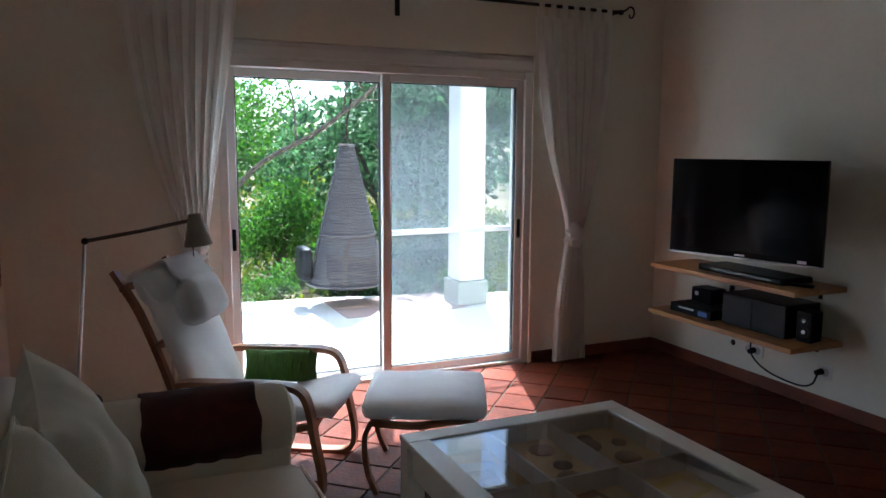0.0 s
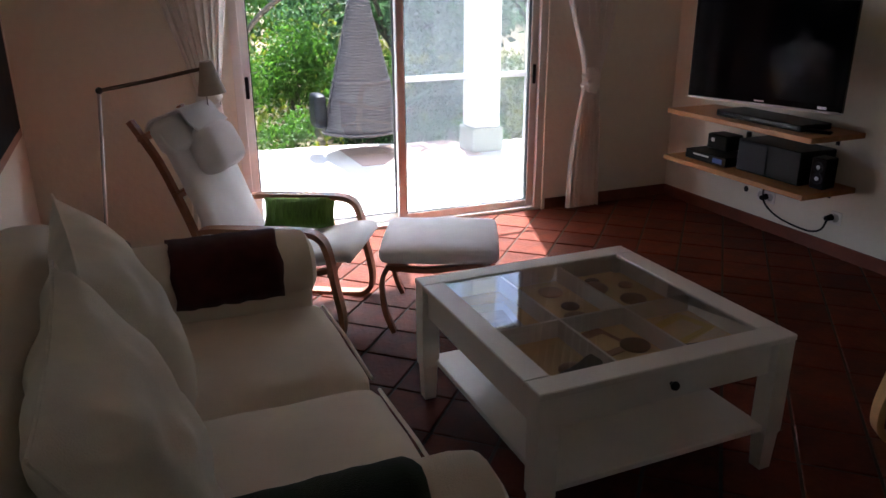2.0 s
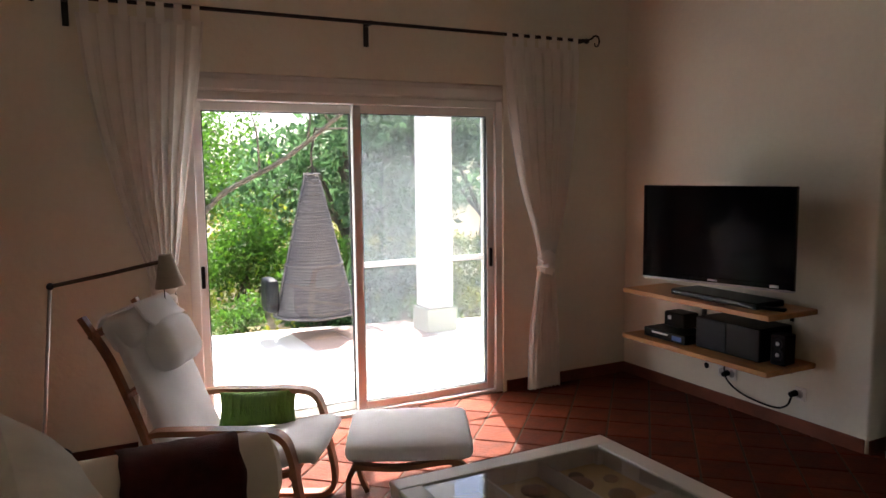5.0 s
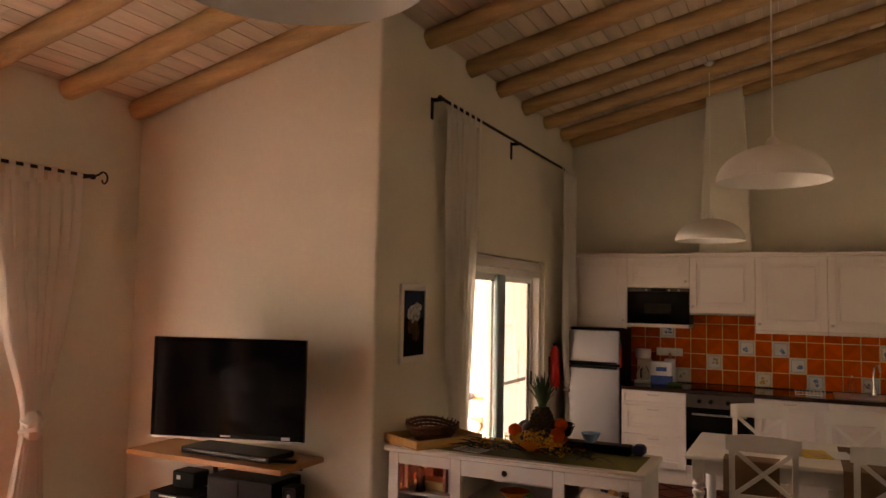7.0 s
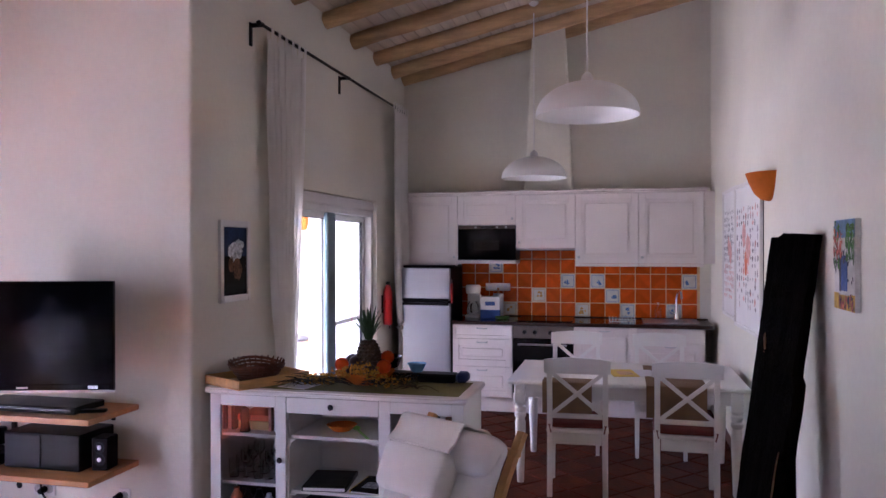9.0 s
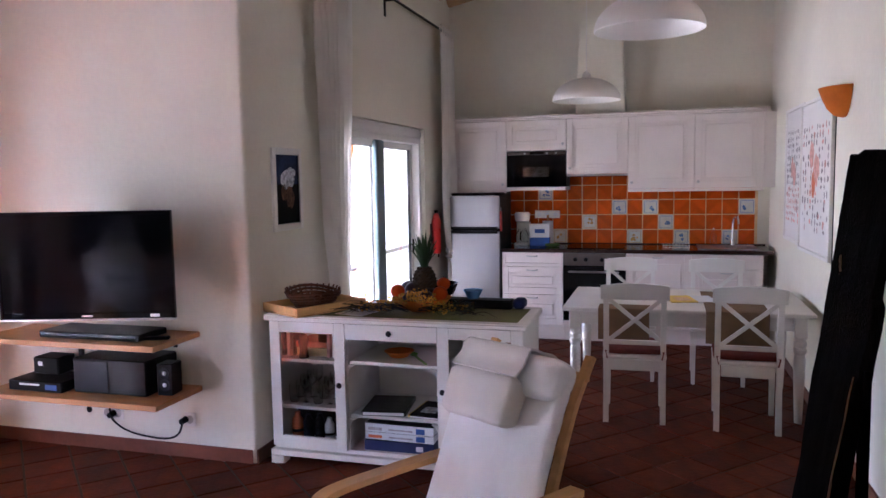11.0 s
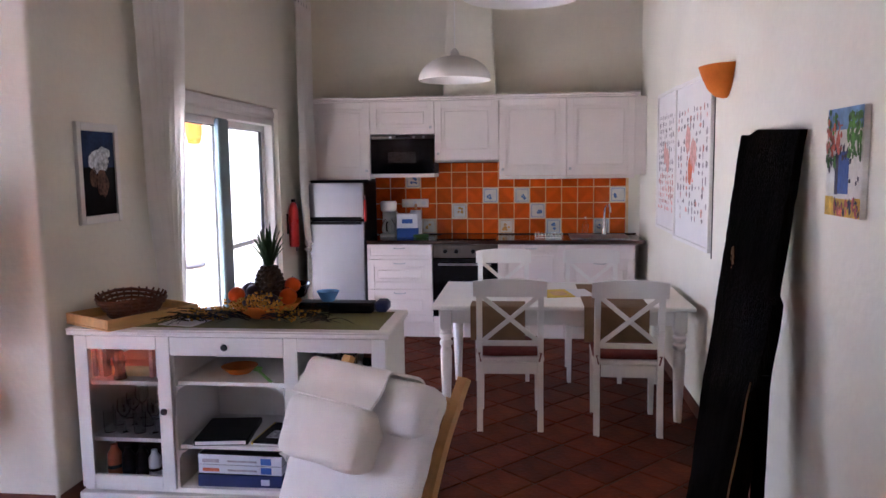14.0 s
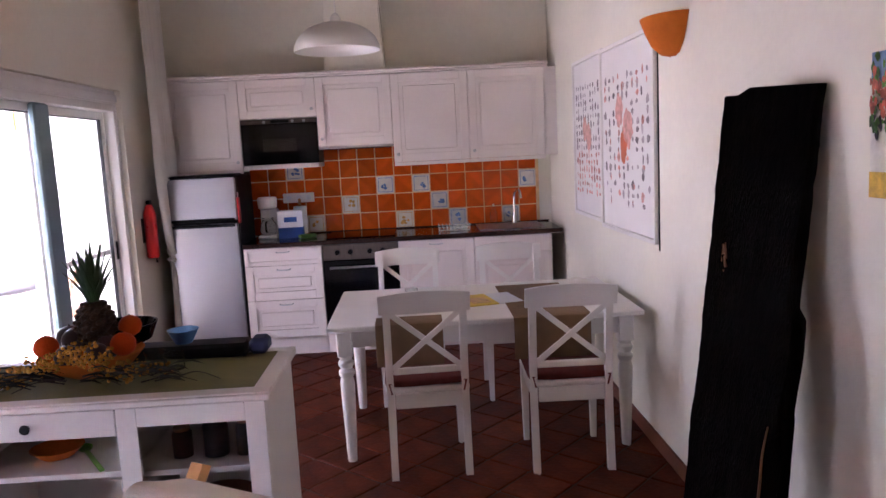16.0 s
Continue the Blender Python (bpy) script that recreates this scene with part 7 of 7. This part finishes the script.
for k in range(0, nz * 3):
    t = k / (nz * 3)
    r = (0.39 * (1 - 0.86 * t ** 0.92) + 0.012 * math.sin(t * math.pi)) + 0.006
    zc = 0.16 + 1.36 * t
    tube(b, [(r * math.cos(math.pi * (1.0 + i / 16)), (r * 0.85 + (0.004 if (i + k) % 2 else -0.002)) * math.sin(math.pi * (1.0 + i / 16)), zc) for i in range(17)], 0.0055, 4)
part("weave", b, GREY_WICKER, th, "horizontal woven strands")
for t in (0.0, 0.36, 1.0):
    r = 0.39 * (1 - 0.86 * t ** 0.92) + 0.018
    part("hoop", tube(nb(), [(r * math.cos(2 * math.pi * i / 30), r * 0.86 * math.sin(2 * math.pi * i / 30), 0.16 + 1.36 * t) for i in range(31)], 0.013, 6), GREY_WICKER, th)
part("seat", lathe(nb(), [(0, 0.10), (0.25, 0.11), (0.375, 0.155), (0.375, 0.175), (0, 0.17)], 30, squash=0.86), GREY_WICKER, th)
for s in (-1, 1):
    part("side_rail", tube(nb(), [(s * 0.40, 0, 0.16), (s * 0.24, 0, 0.80), (s * 0.06, 0, 1.52)], 0.014, 7), GREY_WICKER, th)
part("seat_pad", soft_box(nb(), 0.12, 0.30, 0.32, 0.04, Matrix.Translation((-0.42, 0.10, 0.36)), 0.01, 5), DARK_GREY, th, "dark grey cushion edge")
part("rope", tube(nb(), spline([(0, 0, 1.50), (0.01, 0, 1.58), (0.0, 0.0, 1.70), (0.06, 0.03, 1.97)], 5), 0.012, 7), TWIG, th, "dark rope")
part("rope_ring", tube(nb(), [(0.04 * math.cos(a), 0, 1.55 + 0.04 * math.sin(a)) for a in [2 * math.pi * i / 14 for i in range(15)]], 0.008, 6), TWIG, th)


def foliage(name, blobs, count, size, material, parent, seed, droop=0.3):
    """Many small folded leaves through a set of soft blobs."""
    r = np.random.RandomState(seed)
    w = np.array([bl[3] ** 2 for bl in blobs])
    pick = r.choice(len(blobs), count, p=w / w.sum())
    c = np.array([bl[:3] for bl in blobs])[pick]
    rad = np.array([bl[3] for bl in blobs])[pick]
    d = r.normal(size=(count, 3))
    d /= np.linalg.norm(d, axis=1)[:, None]
    pos = c + d * (rad * r.uniform(0.35, 1.05, count) ** 0.6)[:, None] * np.array([1, 1, 0.85])
    a = r.normal(size=(count, 3)) + np.array([0, 0, -droop])
    a /= np.linalg.norm(a, axis=1)[:, None]
    s = np.cross(a, r.normal(size=(count, 3)))
    s /= np.linalg.norm(s, axis=1)[:, None]
    nrm = np.cross(a, s)
    ln = (size * r.uniform(0.6, 1.4, count))[:, None]
    v = np.stack([pos, pos + a * ln * 0.5 + s * ln * 0.26 + nrm * ln * 0.08, pos + a * ln, pos + a * ln * 0.5 - s * ln * 0.26 + nrm * ln * 0.08], 1).reshape(-1, 3)
    f = np.arange(count * 4).reshape(-1, 4)
    faces = np.concatenate([f[:, [0, 1, 2]], f[:, [0, 2, 3]]])
    return raw(name, v.tolist(), faces.tolist(), material, parent)


def tree(name, label, x, y, height, spread, seed, material, count, leaf, low=0.35, trunk_r=0.10):
    th = thing(name, label, "tree", pose(x, y, GZ))
    r = random.Random(seed)
    tips = []
    top = Vector((r.uniform(-0.3, 0.3), r.uniform(-0.3, 0.3), height * 0.5))
    b = nb()
    tube(b, spline([(0, 0, 0), (top.x * 0.3 + 0.05, top.y * 0.3, height * 0.2), top], 6), trunk_r, 9, trunk_r * 0.55)
    part("trunk", b, BARK, th)
    for k in range(9):
        a = k * 2.4 + r.uniform(-0.3, 0.3)
        z0 = height * r.uniform(low * 0.6, 0.5)
        s0 = top * (z0 / (height * 0.5))
        e = Vector((math.cos(a) * spread * r.uniform(0.5, 0.95), math.sin(a) * spread * r.uniform(0.5, 0.95), height * r.uniform(low + 0.1, 0.92)))
        m = (s0 + e) / 2 + Vector((r.uniform(-0.1, 0.1), r.uniform(-0.1, 0.1), 0.12 * height * r.uniform(0.2, 1)))
        pts = spline([s0, m, e], 6)
        part("limb", tube(nb(), pts, trunk_r * 0.4, 6, 0.008), BARK, th)
        tips += [(e.x, e.y, e.z, spread * r.uniform(0.28, 0.45)), (m.x, m.y, m.z + 0.2, spread * r.uniform(0.2, 0.35))]
    foliage("crown", tips, count, leaf, material, th, seed)
    return th


def bush(label, x, y, w, h, seed, material, count, leaf, name="bush"):
    th = thing(name, label, "bush", pose(x, y, GZ), "garden bushes")
    r = random.Random(seed)
    blobs = [(r.uniform(-w, w) * 0.6, r.uniform(-w, w) * 0.5, h * r.uniform(0.25, 0.75), w * r.uniform(0.35, 0.55)) for _ in range(9)]
    for k in range(7):
        t = blobs[k]
        part("stem", tube(nb(), spline([(0.05 * k - 0.15, 0, 0), (t[0] * 0.5, t[1] * 0.5, t[2] * 0.6), t[:3]], 4), 0.016, 5, 0.005), BARK, th)
    foliage("leaves", blobs, count, leaf, material, th, seed)
    return th


# the tree that holds the hanging chair, with one long bough
t1 = tree("tree", "slender grey tree with loose bright leaves, holding the hanging chair", -3.05, 5.95, 4.4, 1.6, 21, LEAF, 2600, 0.07, 0.5, 0.08)
b = nb()
tube(b, spline([(-0.35, -0.1, 0.1), (0.05, -0.2, 0.75), (0.55, -0.5, 1.45), (1.10, -1.1, 1.85), (1.72, -1.45, 2.40), (2.2, -1.5, 2.9)], 6), 0.034, 8, 0.018)
part("bough", b, BARK, t1)
for k, (p0, p1) in enumerate((((0.9, -0.9, 1.72), (0.7, -1.0, 2.6)), ((1.3, -1.2, 2.0), (1.25, -1.25, 2.8)), ((1.5, -1.3, 2.2), (1.05, -1.5, 2.5)), ((1.37, -1.24, 2.13), (1.75, -1.3, 2.15)))):
    part("twig", tube(nb(), spline([p0, ((p0[0] + p1[0]) / 2 + 0.06, (p0[1] + p1[1]) / 2, (p0[2] + p1[2]) / 2), p1], 4), 0.014, 5, 0.004), BARK, t1)
foliage("twig_leaves", [(0.7, -1.0, 2.6, 0.28), (1.25, -1.25, 2.75, 0.25), (1.05, -1.5, 2.5, 0.18), (0.3, -0.6, 2.2, 0.3), (-0.2, -0.6, 2.3, 0.35)], 700, 0.06, LEAF, t1, 77)
tree("tree", "grey-green olive tree beyond the terrace pillar", -0.35, 7.6, 3.9, 1.6, 5, LEAF_OLIVE, 9000, 0.12, 0.22, 0.11)
tree("tree", "grey-green olive tree behind the terrace", 1.35, 8.6, 3.9, 1.7, 6, LEAF_OLIVE, 8000, 0.12, 0.2, 0.12)
tree("tree", "leafy green tree at the garden's edge", -5.0, 9.2, 3.3, 1.9, 8, LEAF, 9000, 0.085, 0.25, 0.1)
tree("tree", "leafy green tree at the garden's edge", -2.3, 10.5, 2.9, 1.9, 9, LEAF, 9000, 0.085, 0.22, 0.1)
tree("tree", "grey-green olive tree far in the garden", 4.2, 11.5, 4.2, 2.0, 10, LEAF_OLIVE, 7000, 0.09, 0.25, 0.12)
for k, (x, y, w, h, m_, c, lf, lb) in enumerate((
        (-3.7, 6.2, 0.95, 1.75, LEAF_DARK, 5200, 0.065, "dense dark green shrub at the terrace edge"),
        (-2.75, 6.6, 0.9, 1.5, LEAF, 4800, 0.065, "bright green leafy garden shrub"),
        (-4.9, 6.1, 0.9, 1.9, LEAF, 4200, 0.07, "bright green leafy garden shrub"),
        (-1.9, 7.0, 0.9, 1.35, LEAF, 4800, 0.06, "bright green leafy garden shrub"),
        (-1.2, 6.3, 0.75, 0.95, LEAF, 3400, 0.06, "bright green leafy garden shrub"),
        (-0.3, 6.2, 0.7, 0.85, LEAF_OLIVE, 3200, 0.055, "low grey-green garden shrub"),
        (0.5, 5.9, 0.7, 0.7, LEAF_YELLOW, 2600, 0.055, "yellow-green sunlit garden shrub"),
        (1.5, 6.4, 0.8, 0.9, LEAF, 2600, 0.06, "bright green leafy garden shrub"),
        (-3.0, 5.55, 0.42, 0.42, LEAF_YELLOW, 1700, 0.04, "low flowering plant along the terrace"),
        (-2.3, 5.5, 0.42, 0.42, LEAF, 1700, 0.045, "low leafy plant along the terrace"),
        (-1.55, 5.42, 0.42, 0.36, LEAF_DARK, 1700, 0.045, "low dark plant along the terrace"),
        (-0.95, 5.15, 0.40, 0.42, LEAF_OLIVE, 1700, 0.04, "low grey-green plant by the pillar"),
        (-0.30, 4.95, 0.36, 0.40, LEAF, 1500, 0.045, "low leafy plant by the pillar"),
        (0.45, 4.95, 0.40, 0.42, LEAF_YELLOW, 1500, 0.045, "low flowering plant by the pillar"),
        (-3.8, 5.5, 0.40, 0.42, LEAF, 1500, 0.045, "low leafy plant along the terrace"),
        (0.9, 9.6, 1.5, 1.3, LEAF_YELLOW, 3500, 0.08, "yellow-green sunlit garden shrub"),
        (-0.9, 10.6, 1.5, 1.4, LEAF_YELLOW, 3500, 0.08, "yellow-green sunlit garden shrub"),
        (-3.7, 12.0, 1.8, 2.2, LEAF, 3500, 0.09, "bright green leafy garden shrub"))):
    bush(lb, x, y, w, h, 30 + k, m_, c, lf)
# spiky agave-like plant seen through the screen
th = thing("palm_plant", "spiky grey-green palm plant beyond the screen", "plant", pose(-1.05, 5.75, GZ))
r = random.Random(6)
for k in range(30):
    a, lean, ln = k * 2.4, r.uniform(0.25, 1.1), r.uniform(0.5, 0.85)
    b = nb()
    d, s = Vector((math.cos(a), math.sin(a), 0)), Vector((-math.sin(a), math.cos(a), 0))
    vs = [[b.verts.new(p + s * wd), b.verts.new(p - s * wd)] for j, wd in ((0, 0.02), (0.4, 0.022), (0.75, 0.014), (1, 0.001)) for p in [Vector((0, 0, 0.25)) + d * math.sin(lean) * ln * j + Vector((0, 0, math.cos(lean) * ln * (j - 0.25 * j * j)))]]
    for p_, q_ in zip(vs, vs[1:]):
        b.faces.new((p_[0], p_[1], q_[1], q_[0]))
    part("frond", b, LEAF_OLIVE, th)
part("stump", lathe(nb(), [(0, 0), (0.09, 0.0), (0.07, 0.27), (0, 0.28)], 12), BARK, th)
# far woods on a low rise
r = np.random.RandomState(12)
blobs = []
for k in range(90):
    a = math.pi * (0.12 + 0.76 * k / 89)
    dist = 24 + 10 * r.rand()
    blobs.append((dist * math.cos(a) - 1, dist * math.sin(a), 0.2 + 1.3 * r.rand(), 1.5 + 1.2 * r.rand()))
woods = foliage("far_woods", blobs, 26000, 0.33, LEAF_OLIVE, None, 13)
tagged(woods, "hazy band of grey-green trees beyond the garden", "woods", kind="stuff")
r = np.random.RandomState(15)
g = [(x, y, GZ, 0.35) for x, y in zip(r.uniform(-7, 5, 260), r.uniform(5.4, 16, 260))]
grass = foliage("grass", g, 16000, 0.10, LEAF_YELLOW, None, 16, -1.2)
tagged(grass, "dry yellow-green grass and weeds in the garden", "grass", kind="stuff")

# patio beyond the kitchen door
tagged(part("pavement_patio", bx(nb(), TX + WT + 0.001, 7.5, PY + WT, 2.258, GZ - 0.05, -0.04, 0), TERRACE, smooth=False), kind="structure")
th = thing("patio_wall", "white rendered courtyard wall with a terracotta coping", "wall", pose(5.2, 0.35, -0.04))
part("wall", bx(nb(), 0, 0.24, 0, 1.9, 0, 2.9, 0.01), PLASTER_OUT, th)
part("coping", bx(nb(), -0.03, 0.27, 0, 1.9, 2.901, 2.95, 0.01), SKIRT, th)
tagged(part("wall_pier", bx(nb(), 3.09, 3.36, PY + WT + 0.001, 0.53, -0.04, 2.7, 0.015), PLASTER_OUT), kind="structure")
th = thing("low_wall", "low white garden wall with an ochre coping", "wall", pose(4.3, 0.33, -0.04))
part("wall", bx(nb(), 0, 0.2, 0, 1.2, 0, 0.56, 0.01), PLASTER_OUT, th)
part("coping", bx(nb(), -0.03, 0.23, 0, 1.2, 0.5605, 0.61, 0.008), PINE, th)
th = thing("wall_lamp", "orange terracotta lamp on the courtyard wall", "wall lamp", pose(5.2, 1.79, 1.85))
part("bowl", lathe(nb(), [(0, 0), (0.07, 0.01), (0.10, 0.12), (0.10, 0.26), (0.09, 0.26), (0.06, 0.02), (0, 0.012)], 20, (-0.06, 0, 0), None, 0.9), CLAY, th)
part("bracket", bx(nb(), -0.05, -0.001, -0.03, 0.03, 0.08, 0.16, 0.003), IRON, th)
th = thing("garden_table", "round grey garden table on the patio", "table", pose(3.35, 1.30, -0.04))
part("tabletop", lathe(nb(), [(0, 0.70), (0.36, 0.70), (0.37, 0.715), (0.36, 0.73), (0, 0.73)], 30), GREY_WICKER, th)
for k in range(3):
    a = 2 * math.pi * k / 3 + 0.4
    part("leg", tube(nb(), [(0.30 * math.cos(a), 0.30 * math.sin(a), 0), (0.05 * math.cos(a), 0.05 * math.sin(a), 0.40), (0.22 * math.cos(a), 0.22 * math.sin(a), 0.70)], 0.014, 7), STEEL, th)
th = thing("garden_chair", "pale wooden folding chair on the patio", "chair", pose(3.75, 0.85, -0.04, 0, 0, 140))
for s in (-1, 1):
    part("leg", bx(nb(), -0.012, 0.012, s * 0.21 - 0.012, s * 0.21 + 0.012, 0, 0.86, 0.003, pose(0, 0, 0, 0, -24, 0) @ pose(0.18, 0, 0)), PINE, th)
    part("leg", bx(nb(), -0.012, 0.012, s * 0.18 - 0.012, s * 0.18 + 0.012, 0, 0.50, 0.003, pose(-0.22, 0, 0, 0, 38, 0)), PINE, th)
for k in range(5):
    part("seat_slat", bx(nb(), -0.16 + 0.075 * k, -0.10 + 0.075 * k, -0.20, 0.20, 0.43, 0.445, 0.003), PINE, th)
for k in range(2):
    part("back_slat", bx(nb(), -0.245 - 0.04 * k, -0.225 - 0.04 * k, -0.20, 0.20, 0.64 + 0.09 * k, 0.70 + 0.09 * k, 0.003), PINE, th)


# ---- tiles ----
me = bpy.data.meshes.new("tile")
tb = nb()
bx(tb, -0.0712, 0.0712, -0.0712, 0.0712, 0, 0.004, 0.0015, Matrix.Rotation(-math.pi / 2, 4, "Y"))
tb.to_mesh(me)
tb.free()
me.materials.append(TILE_ORANGE)
me_w = me.copy()
me_w.materials.clear()
me_w.materials.append(TILE_WHITE)
back = tagged(part("backsplash", bx(nb(), KX - 0.006, KX - 0.0005, -3.005, -0.605, 0.905, 1.70, 0), TILE_GROUT, smooth=False), kind="structure")
special = {(-3, 3), (2, 2), (4, 2), (0, 1), (5, 1), (3, 0), (6, 0), (-2, 0), (10, 2), (9, 0)}
for c in range(-5, 11):
    for r_ in range(0, 5):
        if r_ == 4 and not -1 <= c <= 3:
            continue
        y, z = -1.402 - 0.1505 * c, 0.979 + 0.1505 * r_
        dec = (c, r_) in special
        t = new("tile", me_w if dec else me)
        t.parent = back
        t.location = (KX - 0.0062, y, z)
        t.rotation_euler = (math.pi / 2 * (c % 4), 0, 0)
        if dec:
            rg = random.Random(c * 7 + r_)
            b = nb()
            for k in range(5):
                cy, cz, r0 = rg.uniform(-0.03, 0.03), rg.uniform(-0.03, 0.03), rg.uniform(0.008, 0.02)
                b.faces.new([b.verts.new((-0.0046 - 0.0001 * k, cy + r0 * math.cos(a) * rg.uniform(0.5, 1.2), cz + r0 * math.sin(a) * rg.uniform(0.5, 1.2))) for a in [2 * math.pi * i / 9 for i in range(9)]])
            for q in ((-0.06, 0.06, 0.056, 0.06), (-0.06, 0.06, -0.06, -0.056), (-0.06, -0.056, -0.055, 0.055), (0.056, 0.06, -0.055, 0.055)):
                bx(b, -0.0050, -0.0043, q[0], q[1], q[2], q[3], 0)
            part("painted_motif", b, (OCHRE_PAINT if c in (-2, 0, 3) else BLUE_PAINT), t, smooth=False)

# floor: grout bed and diagonal terracotta tiles
tagged(raw("floor", [(LX - WT, RY - WT, -0.001), (KX + WT, RY - WT, -0.001), (KX + WT, PY + WT, -0.001), (TX + WT, PY + WT, -0.001), (TX + WT, DY + WT, -0.001), (LX - WT, DY + WT, -0.001)], [(0, 1, 2, 3, 4, 5)], GROUT), kind="structure")
floor_ob = bpy.data.objects["floor"]
P = 0.248
tm = bpy.data.meshes.new("floor_tile")
tb = nb()
bx(tb, -P / 2 + 0.006, P / 2 - 0.006, -P / 2 + 0.006, P / 2 - 0.006, -0.004, 0.006, 0.003, Matrix.Rotation(math.pi / 4 + 0.04, 4, "Z"))
tb.to_mesh(tm)
tb.free()
tm.materials.append(TERRA)
rest_v, rest_f = [], []
ca, sa = math.cos(math.pi / 4 + 0.04), math.sin(math.pi / 4 + 0.04)
rg = random.Random(17)
near_count = 0
mv = [v.co.copy() for v in tm.vertices]
mf = [tuple(p.vertices) for p in tm.polygons]
for i in range(-40, 41):
    for j in range(-40, 41):
        x, y = -2.9 + P * (i * ca - j * sa), 0.4 + P * (i * sa + j * ca)
        if not (LX - 0.1 < x < KX + 0.1 and RY - 0.1 < y < DY + 0.1) or (x > TX + 0.12 and y > PY + 0.12):
            continue
        zt, ax, ay = rg.uniform(-0.0012, 0.0012), rg.uniform(-0.004, 0.004), rg.uniform(-0.004, 0.004)
        seen = (-3.3 < x < -0.2 and -0.4 < y < 1.95) or (0.2 < x < 3.3 and -2.9 < y < -0.3)
        if seen and near_count < 300:
            o = new("floor_tile", tm)
            o.parent = floor_ob
            o.location, o.rotation_euler = (x, y, zt), (ax, ay, 0)
            near_count += 1
        else:
            n0 = len(rest_v)
            rest_v += [(x + v.x, y + v.y, zt + v.z + ax * v.y - ay * v.x) for v in mv]
            rest_f += [tuple(n0 + q for q in f) for f in mf]
rest = raw("floor_tiles", rest_v, rest_f, mat("terracotta_tile_field", (0.092, 0.019, 0.008), 0.55, 0, 0.4, 7.0, 0.25, 45, rand=0.3, spec=0.07, island=True), floor_ob)
tagged(rest, "terracotta floor tiles laid diagonally", kind="stuff")
